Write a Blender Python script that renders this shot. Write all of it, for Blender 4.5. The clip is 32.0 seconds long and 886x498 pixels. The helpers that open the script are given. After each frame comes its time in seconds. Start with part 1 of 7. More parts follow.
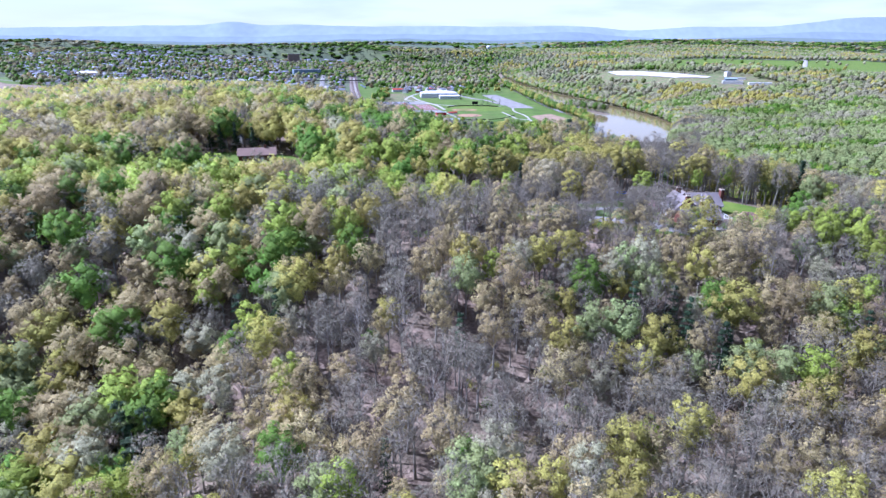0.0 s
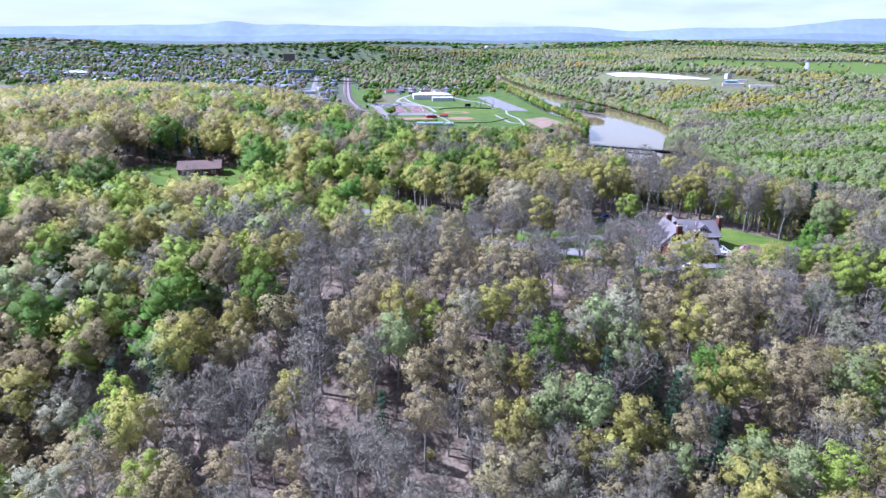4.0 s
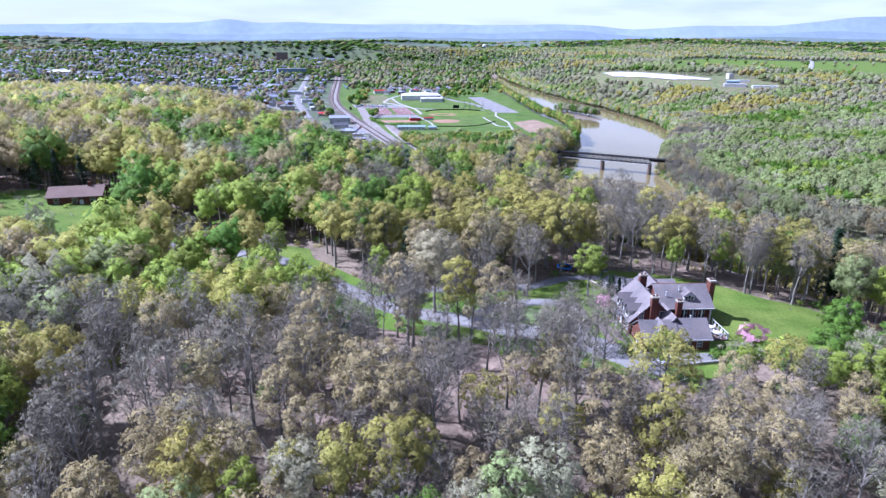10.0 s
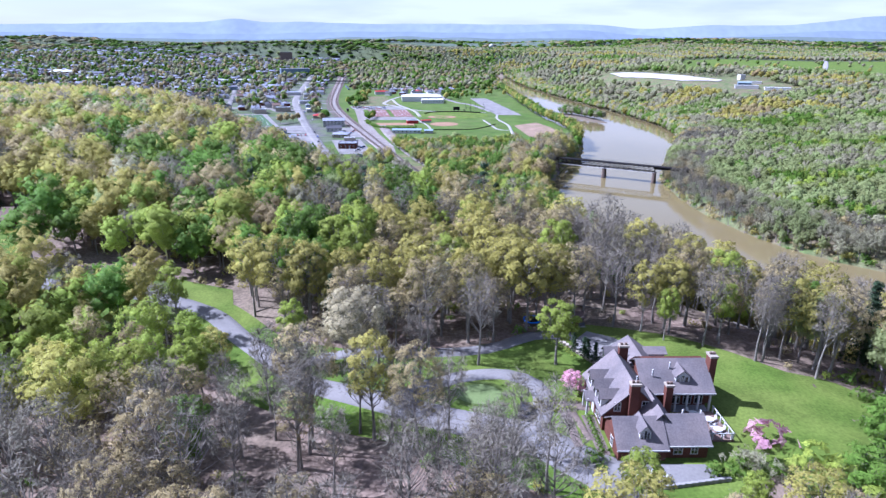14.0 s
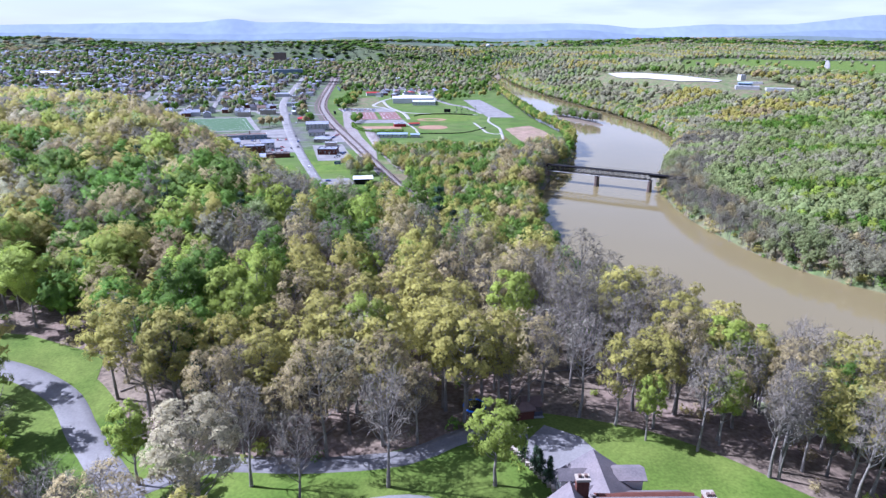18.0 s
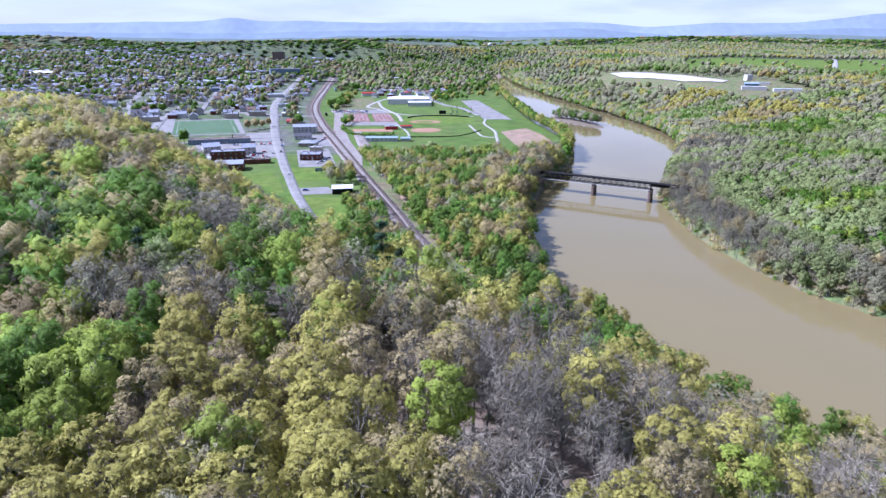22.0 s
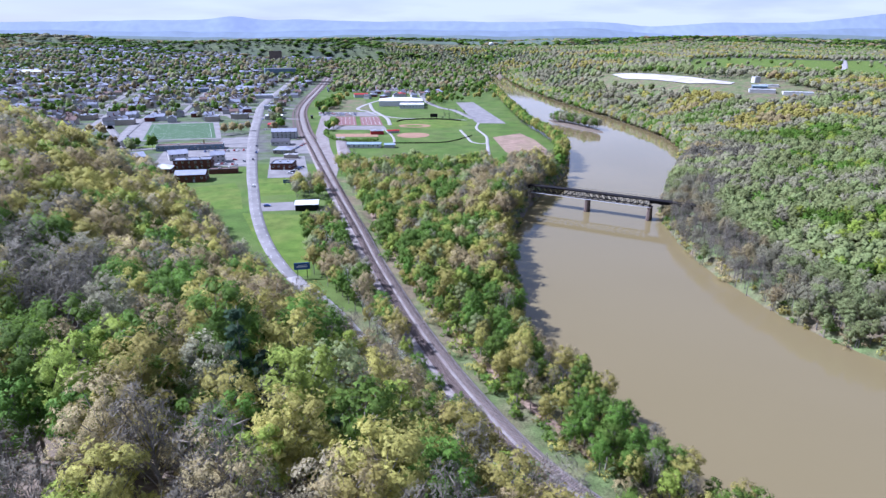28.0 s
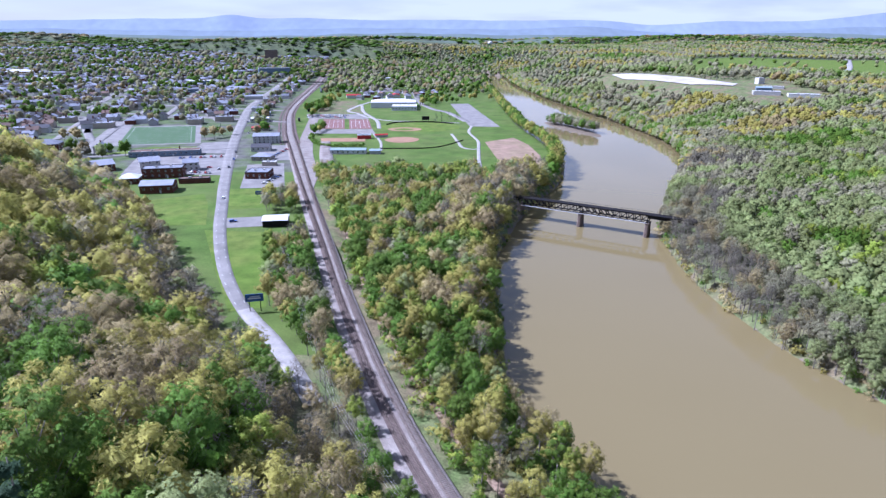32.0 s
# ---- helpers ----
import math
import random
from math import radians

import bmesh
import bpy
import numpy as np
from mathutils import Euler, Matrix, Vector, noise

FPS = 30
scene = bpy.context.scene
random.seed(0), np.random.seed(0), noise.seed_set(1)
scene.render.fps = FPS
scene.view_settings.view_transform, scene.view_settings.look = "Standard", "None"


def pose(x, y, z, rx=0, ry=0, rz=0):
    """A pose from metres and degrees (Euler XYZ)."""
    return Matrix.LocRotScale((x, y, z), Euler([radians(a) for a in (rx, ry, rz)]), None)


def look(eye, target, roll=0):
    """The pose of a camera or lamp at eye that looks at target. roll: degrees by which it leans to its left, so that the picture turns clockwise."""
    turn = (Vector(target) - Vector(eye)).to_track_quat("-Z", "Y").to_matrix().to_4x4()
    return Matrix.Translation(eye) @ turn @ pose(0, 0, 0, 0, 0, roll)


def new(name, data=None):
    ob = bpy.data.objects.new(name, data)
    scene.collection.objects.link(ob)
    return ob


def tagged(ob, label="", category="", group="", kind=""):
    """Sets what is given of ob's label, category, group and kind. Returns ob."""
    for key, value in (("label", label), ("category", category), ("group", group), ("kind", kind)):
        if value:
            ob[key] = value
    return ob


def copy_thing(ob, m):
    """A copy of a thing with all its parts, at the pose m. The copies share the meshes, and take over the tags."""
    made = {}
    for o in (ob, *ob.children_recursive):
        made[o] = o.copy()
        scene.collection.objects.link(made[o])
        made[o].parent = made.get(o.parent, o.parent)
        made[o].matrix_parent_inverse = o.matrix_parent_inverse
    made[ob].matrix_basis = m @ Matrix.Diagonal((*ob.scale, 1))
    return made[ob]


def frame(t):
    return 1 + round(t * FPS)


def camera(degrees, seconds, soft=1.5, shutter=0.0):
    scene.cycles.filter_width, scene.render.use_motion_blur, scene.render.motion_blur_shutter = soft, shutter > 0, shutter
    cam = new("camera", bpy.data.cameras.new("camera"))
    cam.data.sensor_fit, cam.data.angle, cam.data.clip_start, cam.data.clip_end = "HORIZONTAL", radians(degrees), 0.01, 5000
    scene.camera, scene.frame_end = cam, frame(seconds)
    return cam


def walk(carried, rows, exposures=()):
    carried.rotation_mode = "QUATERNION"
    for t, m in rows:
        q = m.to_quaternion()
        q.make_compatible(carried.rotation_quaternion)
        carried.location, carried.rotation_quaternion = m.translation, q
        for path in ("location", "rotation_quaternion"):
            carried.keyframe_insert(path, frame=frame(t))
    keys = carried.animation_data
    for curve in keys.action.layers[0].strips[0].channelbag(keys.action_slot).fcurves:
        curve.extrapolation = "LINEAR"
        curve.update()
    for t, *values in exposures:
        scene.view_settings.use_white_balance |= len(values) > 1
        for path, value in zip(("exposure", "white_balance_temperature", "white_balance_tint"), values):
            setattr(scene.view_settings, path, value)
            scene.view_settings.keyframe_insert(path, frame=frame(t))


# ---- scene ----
cam = camera(74.00, 32.0, soft=1.45)
PATH = [
    (0, (-117.29, -251.37, 106.65), (-114.06, -156.80, 74.31), -0.06),
    (1, (-113.27, -243.64, 106.84), (-109.97, -149.01, 74.68), -0.04),
    (2, (-109.29, -235.73, 107.03), (-105.96, -141.08, 74.91), -0.03),
    (3, (-105.27, -227.78, 107.15), (-101.90, -133.19, 74.89), 0.00),
    (3.5, (-103.18, -223.76, 107.19), (-99.88, -129.17, 74.91), 0.06),
    (5.5, (-94.62, -207.60, 107.31), (-91.51, -113.07, 74.83), 0.18),
    (6, (-92.41, -203.49, 107.34), (-89.30, -108.96, 74.87), 0.16),
    (7, (-88.05, -195.20, 107.31), (-84.96, -100.64, 74.92), 0.10),
    (8, (-83.72, -186.90, 107.33), (-80.66, -92.35, 74.90), -0.01),
    (9, (-79.40, -178.81, 107.51), (-76.39, -84.27, 75.07), 0.08),
    (10, (-75.13, -170.80, 107.79), (-72.23, -76.30, 75.22), 0.13),
    (11, (-70.98, -163.06, 108.06), (-68.71, -68.51, 75.58), 0.08),
    (12, (-67.03, -155.43, 108.23), (-65.25, -60.91, 75.63), 0.12),
    (13, (-63.18, -147.75, 108.30), (-61.57, -53.23, 75.69), 0.12),
    (14, (-59.29, -140.06, 108.38), (-57.85, -45.54, 75.75), 0.15),
    (14.5, (-57.39, -136.09, 108.41), (-55.99, -41.59, 75.73), 0.18),
    (16.5, (-49.82, -120.05, 108.62), (-48.66, -25.55, 75.92), 0.12),
    (17, (-48.00, -115.94, 108.67), (-46.71, -21.42, 76.05), 0.06),
    (18, (-44.46, -107.73, 108.63), (-43.03, -13.22, 75.99), 0.03),
    (19, (-40.86, -99.38, 108.64), (-39.64, -4.88, 75.97), 0.04),
    (20, (-37.45, -91.26, 108.65), (-36.43, 3.24, 75.97), -0.07),
    (21, (-34.07, -83.52, 108.84), (-33.18, 11.00, 76.18), -0.08),
    (22, (-30.71, -76.05, 109.23), (-29.93, 18.41, 76.42), -0.02),
    (23, (-27.57, -68.74, 109.66), (-26.93, 25.70, 76.77), 0.03),
    (24, (-24.67, -61.50, 109.87), (-24.16, 32.91, 76.91), 0.07),
    (25, (-21.81, -54.23, 109.93), (-21.41, 40.17, 76.96), 0.21),
    (25.5, (-20.30, -50.54, 109.95), (-19.92, 43.85, 76.92), 0.17),
    (27.5, (-14.03, -35.60, 109.93), (-13.76, 58.80, 76.94), 0.12),
    (28, (-12.40, -31.77, 110.01), (-12.22, 62.65, 77.08), 0.12),
    (29, (-9.14, -23.94, 110.33), (-9.14, 70.48, 77.39), 0.10),
    (30, (-5.91, -15.97, 110.88), (-5.99, 78.43, 77.87), 0.13),
    (31, (-2.91, -8.00, 111.49), (-2.96, 86.39, 78.46), 0.13),
    (32, (0.00, 0.00, 112.00), (0.00, 94.34, 78.85), 0.14),
]
walk(cam, [(t, look(eye, target, roll)) for t, eye, target, roll in PATH],
     exposures=[(0, 1.36, 4745, 27.5), (9, 1.31, 4785, 27), (17, 1.25, 4880, 27), (20, 1.22, 4890, 27), (23, 1.14, 4900, 27), (32, 1.07, 4905, 27)])

# ---- world, sun and exposure ----
SUN_EL, SUN_AZ = radians(47), radians(-79)   # azimuth from +y towards +x
world = bpy.data.worlds.new("sky")
scene.world = world
world.use_nodes = True
wn, wl = world.node_tree.nodes, world.node_tree.links
wn.clear()
sky = wn.new("ShaderNodeTexSky")
sky.sky_type, sky.sun_disc = "NISHITA", False
sky.sun_elevation, sky.sun_rotation = SUN_EL, SUN_AZ
sky.air_density, sky.dust_density, sky.ozone_density = 1.0, 1.6, 1.0
wco = wn.new("ShaderNodeTexCoord")
wmap = wn.new("ShaderNodeMapping")
wmap.inputs["Scale"].default_value = (2.0, 2.0, 14.0)
wnoise = wn.new("ShaderNodeTexNoise")
wnoise.inputs["Scale"].default_value, wnoise.inputs["Detail"].default_value = 2.2, 7.0
wramp = wn.new("ShaderNodeValToRGB")
wramp.color_ramp.elements[0].position, wramp.color_ramp.elements[1].position = 0.34, 0.56
wramp.color_ramp.elements[0].color = (0.5, 0.5, 0.5, 1)
wmix = wn.new("ShaderNodeMix")
wmix.data_type = "RGBA"
wmix.inputs[7].default_value = (6.5, 6.7, 6.85, 1)
wbg = wn.new("ShaderNodeBackground")
wbg.inputs["Strength"].default_value = 0.062
wout = wn.new("ShaderNodeOutputWorld")
wl.new(wco.outputs["Generated"], wmap.inputs["Vector"])
wl.new(wmap.outputs["Vector"], wnoise.inputs["Vector"])
wl.new(wnoise.outputs["Fac"], wramp.inputs["Fac"])
wsep = wn.new("ShaderNodeSeparateXYZ")
wlow = wn.new("ShaderNodeMapRange")
wlow.interpolation_type = "SMOOTHSTEP"
wlow.inputs["From Min"].default_value, wlow.inputs["From Max"].default_value = 0.10, 0.32
wlow.inputs["To Min"].default_value, wlow.inputs["To Max"].default_value = 1.0, 0.3
wmul = wn.new("ShaderNodeMath")
wmul.operation = "MULTIPLY"
wl.new(wco.outputs["Generated"], wsep.inputs["Vector"])
wl.new(wsep.outputs["Z"], wlow.inputs["Value"])
wl.new(wramp.outputs["Color"], wmul.inputs[0])
wl.new(wlow.outputs["Result"], wmul.inputs[1])
wl.new(wmul.outputs["Value"], wmix.inputs[0])
wl.new(sky.outputs["Color"], wmix.inputs[6])
wl.new(wmix.outputs[2], wbg.inputs["Color"])
wl.new(wbg.outputs["Background"], wout.inputs["Surface"])

sun_data = bpy.data.lights.new("sun", "SUN")
sun_data.energy, sun_data.angle, sun_data.color = 5.0, radians(0.53), (1.0, 0.95, 0.87)
sun = new("sun", sun_data)
sun_from = Vector((math.sin(SUN_AZ) * math.cos(SUN_EL), math.cos(SUN_AZ) * math.cos(SUN_EL), math.sin(SUN_EL)))
sun.matrix_world = look(sun_from * 300, (0, 0, 0))


# ---- materials ----
def mat(name, rgb, rough=0.8, vary=0.25, size=2.0, fine=0.15, fine_size=0.2, bump=0.0, metal=0.0, island=0.0, per_object=0.0,
        tint=None, spec=0.12, second=None, second_size=10.0, through_leaf=0.0, lace=0.0, lace_size=0.3):
    """A surface with variation at two scales; second: a second colour in patches; island, per_object: value shifts; tint: attribute shifts."""
    m = bpy.data.materials.new(name)
    m.use_nodes = True
    n, l = m.node_tree.nodes, m.node_tree.links
    bsdf = n["Principled BSDF"]
    geo = n.new("ShaderNodeNewGeometry")

    def noise_fac(sz, detail, lo, hi):
        t = n.new("ShaderNodeTexNoise")
        t.inputs["Scale"].default_value, t.inputs["Detail"].default_value = 1.0 / sz, detail
        l.new(geo.outputs["Position"], t.inputs["Vector"])
        r = n.new("ShaderNodeMapRange")
        r.inputs["From Min"].default_value, r.inputs["From Max"].default_value = 0.3, 0.7
        r.inputs["To Min"].default_value, r.inputs["To Max"].default_value = lo, hi
        l.new(t.outputs["Fac"], r.inputs["Value"])
        return r.outputs["Result"]

    colour = n.new("ShaderNodeRGB")
    colour.outputs[0].default_value = (*rgb, 1)
    out = colour.outputs[0]
    if second:
        mx = n.new("ShaderNodeMix")
        mx.data_type = "RGBA"
        mx.inputs[7].default_value = (*second, 1)
        l.new(noise_fac(second_size, 4.0, -0.3, 1.3), mx.inputs[0])
        l.new(out, mx.inputs[6])
        out = mx.outputs[2]
    value = None

    def times(a, b):
        if a is None:
            return b
        k = n.new("ShaderNodeMath")
        k.operation = "MULTIPLY"
        l.new(a, k.inputs[0])
        l.new(b, k.inputs[1])
        return k.outputs[0]

    if vary:
        value = times(value, noise_fac(size, 3.0, 1 - vary, 1 + vary))
    if fine:
        value = times(value, noise_fac(fine_size, 2.0, 1 - fine, 1 + fine))

    def ranged(socket, amount):
        r = n.new("ShaderNodeMapRange")
        r.inputs["To Min"].default_value, r.inputs["To Max"].default_value = 1 - amount, 1 + amount
        l.new(socket, r.inputs["Value"])
        return r.outputs["Result"]

    if island:
        value = times(value, ranged(geo.outputs["Random Per Island"], island))
    if per_object:
        oi = n.new("ShaderNodeObjectInfo")
        value = times(value, ranged(oi.outputs["Random"], per_object))
    hsv = n.new("ShaderNodeHueSaturation")
    l.new(out, hsv.inputs["Color"])
    if tint is not None:
        at = n.new("ShaderNodeAttribute")
        at.attribute_name = "tint"
        r = n.new("ShaderNodeMapRange")
        r.inputs["To Min"].default_value, r.inputs["To Max"].default_value = 0.5 - tint, 0.5 + tint
        l.new(at.outputs["Fac"], r.inputs["Value"])
        l.new(r.outputs["Result"], hsv.inputs["Hue"])
        value = times(value, ranged(at.outputs["Fac"], 0.18))
    if value:
        l.new(value, hsv.inputs["Value"])
    l.new(hsv.outputs["Color"], bsdf.inputs["Base Color"])
    bsdf.inputs["Roughness"].default_value, bsdf.inputs["Metallic"].default_value = rough, metal
    bsdf.inputs["Specular IOR Level"].default_value = spec
    if bump:
        b = n.new("ShaderNodeBump")
        b.inputs["Strength"].default_value, b.inputs["Distance"].default_value = 0.6, bump
        t = n.new("ShaderNodeTexNoise")
        t.inputs["Scale"].default_value, t.inputs["Detail"].default_value = 1.0 / fine_size, 4.0
        l.new(geo.outputs["Position"], t.inputs["Vector"])
        l.new(t.outputs["Fac"], b.inputs["Height"])
        l.new(b.outputs["Normal"], bsdf.inputs["Normal"])
    if through_leaf:
        tr = n.new("ShaderNodeBsdfTranslucent")
        l.new(hsv.outputs["Color"], tr.inputs["Color"])
        ms = n.new("ShaderNodeMixShader")
        ms.inputs[0].default_value = through_leaf
        l.new(bsdf.outputs[0], ms.inputs[1])
        l.new(tr.outputs[0], ms.inputs[2])
        last = ms.outputs[0]
        if lace:
            t = n.new("ShaderNodeTexNoise")
            t.inputs["Scale"].default_value, t.inputs["Detail"].default_value = 1.0 / lace_size, 3.0
            l.new(geo.outputs["Position"], t.inputs["Vector"])
            r = n.new("ShaderNodeMath")
            r.operation = "LESS_THAN"
            r.inputs[1].default_value = lace
            l.new(t.outputs["Fac"], r.inputs[0])
            gap = n.new("ShaderNodeBsdfTransparent")
            mg = n.new("ShaderNodeMixShader")
            l.new(r.outputs[0], mg.inputs[0])
            l.new(last, mg.inputs[1])
            l.new(gap.outputs[0], mg.inputs[2])
            last = mg.outputs[0]
        l.new(last, n["Material Output"].inputs["Surface"])
    return m


M = {}
M["litter"] = mat("leaf_litter", (0.175, 0.13, 0.1), 0.95, 0.3, 6, 0.3, 0.7, bump=0.1, second=(0.15, 0.12, 0.085), second_size=14)
M["lawn"] = mat("lawn", (0.078, 0.128, 0.017), 0.9, 0.2, 7, 0.2, 0.5, bump=0.04, second=(0.10, 0.132, 0.024), second_size=14)
M["sports"] = mat("sports_grass", (0.064, 0.108, 0.018), 0.9, 0.2, 16, 0.15, 0.8, second=(0.084, 0.115, 0.028), second_size=30)
M["scrub"] = mat("rough_grass", (0.096, 0.128, 0.0448), 0.95, 0.3, 5, 0.3, 0.6, bump=0.1, second=(0.141, 0.115, 0.0704), second_size=16)
M["town"] = mat("town_ground", (0.07, 0.10, 0.036), 0.95, 0.3, 12, 0.2, 1.0, second=(0.10, 0.098, 0.088), second_size=26)
M["asphalt"] = mat("asphalt", (0.165, 0.158, 0.152), 0.9, 0.15, 9, 0.1, 0.4, second=(0.20, 0.19, 0.182), second_size=12)
M["pavement"] = mat("concrete", (0.269, 0.256, 0.243), 0.9, 0.15, 5, 0.1, 0.5)
M["ballast"] = mat("ballast", (0.22, 0.2, 0.182), 0.95, 0.2, 5, 0.35, 0.25, bump=0.06, second=(0.173, 0.147, 0.134), second_size=9)
M["sleeper"] = mat("weathered_timber", (0.14, 0.11, 0.095), 0.9, 0.25, 1.5, 0.2, 0.2)
M["rail"] = mat("worn_steel", (0.16, 0.128, 0.109), 0.45, 0.2, 1.0, 0.1, 0.2, metal=0.8)
M["mud"] = mat("river_mud", (0.134, 0.109, 0.08), 0.8, 0.25, 5, 0.2, 0.6)
M["dirt"] = mat("bare_earth", (0.237, 0.166, 0.122), 0.95, 0.18, 8, 0.15, 0.8, second=(0.192, 0.147, 0.096), second_size=18)
M["clay"] = mat("infield_clay", (0.25, 0.155, 0.10), 0.95, 0.12, 6, 0.1, 0.5)
M["turf"] = mat("artificial_turf", (0.06, 0.105, 0.05), 0.9, 0.08, 9, 0.08, 0.5)
M["white"] = mat("white_paint", (0.499, 0.499, 0.493), 0.6, 0.05, 3, 0.04, 0.3)
M["steel_dark"] = mat("dark_painted_steel", (0.011, 0.011, 0.013), 0.75, 0.2, 2, 0.1, 0.3, second=(0.017, 0.014, 0.012), second_size=3)
M["stone"] = mat("pier_stone", (0.141, 0.109, 0.0896), 0.9, 0.2, 2, 0.2, 0.4, bump=0.03)
M["brick"] = mat("red_brick", (0.109, 0.0448, 0.032), 0.9, 0.15, 2, 0.2, 0.15, bump=0.01)
M["shingle"] = mat("weathered_shingle", (0.165, 0.142, 0.138), 0.9, 0.12, 3, 0.14, 0.25, bump=0.02, second=(0.125, 0.112, 0.114), second_size=4)
M["glass"] = mat("window_glass", (0.0128, 0.016, 0.0192), 0.08, 0.0, 1, 0.0, 1, spec=0.8)
M["bark"] = mat("bark", (0.205, 0.186, 0.158), 0.95, 0.25, 1.5, 0.2, 0.2, per_object=0.2)
M["twig"] = mat("bare_twigs", (0.185, 0.162, 0.124), 0.95, 0.0, 1, 0.0, 1, island=0.3, per_object=0.15)


def leaf(name, rgb, hue=0.02, lace=0.46, lace_size=0.13, calm=False):
    """Leaves; calm: closed crowns of trees far away, whose single leaves cannot be told apart."""
    if calm:
        return mat(name, rgb, 0.8, 0.14, 14, 0.14, 1.5, island=0.06, tint=hue, spec=0.1, through_leaf=0.5)
    return mat(name, rgb, 0.75, 0.2, 9, 0.26, 0.4, bump=0.3, island=0.15, per_object=0.15, tint=hue, spec=0.2, through_leaf=0.38, lace=lace, lace_size=lace_size)


M["haze"] = leaf("fine_bare_twigs", (0.186, 0.172, 0.124), 0.008, 0.545, 0.15)
M["bud"] = leaf("brown_buds", (0.33, 0.27, 0.128), 0.008, 0.51, 0.16)
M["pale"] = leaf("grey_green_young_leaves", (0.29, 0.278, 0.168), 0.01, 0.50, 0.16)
M["olive"] = leaf("olive_young_leaves", (0.335, 0.305, 0.074), 0.01, 0.48)
M["lime"] = leaf("yellow_green_leaves", (0.25, 0.305, 0.046), 0.01)
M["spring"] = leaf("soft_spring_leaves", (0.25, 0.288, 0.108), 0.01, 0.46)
M["green"] = leaf("fresh_green_leaves", (0.112, 0.19, 0.025), 0.01)
M["deep"] = leaf("dark_needles", (0.038, 0.064, 0.03))
M["blossom"] = leaf("pale_blossom", (0.42, 0.372, 0.22), 0.004, 0.5, 0.16)
M["pink"] = leaf("pink_blossom", (0.60, 0.33, 0.40), 0.004, 0.44, 0.16)

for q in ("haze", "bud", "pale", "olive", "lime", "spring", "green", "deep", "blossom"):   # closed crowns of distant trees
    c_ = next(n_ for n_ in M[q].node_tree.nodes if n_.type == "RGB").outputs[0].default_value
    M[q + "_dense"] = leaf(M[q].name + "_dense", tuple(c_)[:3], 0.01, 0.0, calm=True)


# ---- mesh helpers ----
def mesh_of(name, verts, faces, materials, index=None, tint=None, smooth=False, normals=None):
    """A mesh from arrays; faces all of one length."""
    verts, faces = np.asarray(verts, np.float32), np.asarray(faces, np.int32)
    k = faces.shape[1]
    me = bpy.data.meshes.new(name)
    me.vertices.add(len(verts))
    me.vertices.foreach_set("co", verts.ravel())
    me.loops.add(faces.size)
    me.loops.foreach_set("vertex_index", faces.ravel())
    me.polygons.add(len(faces))
    me.polygons.foreach_set("loop_start", np.arange(len(faces), dtype=np.int32) * k)
    for m in materials if isinstance(materials, (list, tuple)) else [materials]:
        me.materials.append(m)
    if index is not None:
        me.polygons.foreach_set("material_index", np.asarray(index, np.int32))
    if smooth:
        me.polygons.foreach_set("use_smooth", np.ones(len(faces), bool))
    if tint is not None:
        me.attributes.new("tint", "FLOAT", "POINT").data.foreach_set("value", np.asarray(tint, np.float32))
    if normals is not None:
        me.polygons.foreach_set("use_smooth", np.ones(len(faces), bool))
        me.attributes.new("custom_normal", "FLOAT_VECTOR", "POINT").data.foreach_set("vector", np.asarray(normals, np.float32).ravel())
    me.update(calc_edges=True)
    return me


def thing(name, label, category, m=None, group="", kind=""):
    ob = new(name)
    ob.empty_display_size = 0.5
    if m is not None:
        ob.matrix_basis = m
    return tagged(ob, label, category, group, kind)


def part(name, bm, material, parent=None, label="", smooth=False):
    """Links a bmesh (or a ready mesh) as one mesh object under parent."""
    if isinstance(bm, bmesh.types.BMesh):
        me = bpy.data.meshes.new(name)
        bm.normal_update()
        bm.to_mesh(me)
        bm.free()
    else:
        me = bm
    if material is not None:
        me.materials.clear()
        me.materials.append(material)
    if smooth:
        for p in me.polygons:
            p.use_smooth = True
    ob = new(name, me)
    ob.parent = parent
    return tagged(ob, label)


def box(bm, x0, x1, y0, y1, z0, z1):
    v = [bm.verts.new(p) for p in ((x0, y0, z0), (x1, y0, z0), (x1, y1, z0), (x0, y1, z0), (x0, y0, z1), (x1, y0, z1), (x1, y1, z1), (x0, y1, z1))]
    for f in ((3, 2, 1, 0), (4, 5, 6, 7), (0, 1, 5, 4), (1, 2, 6, 5), (2, 3, 7, 6), (3, 0, 4, 7)):
        bm.faces.new([v[i] for i in f])
    return bm


def boxes(*rows):
    bm = bmesh.new()
    for r in rows:
        box(bm, *r)
    return bm


def beam(bm, a, b, w, h=None):
    """A square bar from a to b."""
    a, b = Vector(a), Vector(b)
    q = (b - a).to_track_quat("Z", "Y")
    h = h or w
    v = [bm.verts.new(p + q @ Vector((sx * w / 2, sy * h / 2, 0))) for p in (a, b) for sx, sy in ((-1, -1), (1, -1), (1, 1), (-1, 1))]
    for f in ((3, 2, 1, 0), (4, 5, 6, 7), (0, 1, 5, 4), (1, 2, 6, 5), (2, 3, 7, 6), (3, 0, 4, 7)):
        bm.faces.new([v[i] for i in f])
    return bm


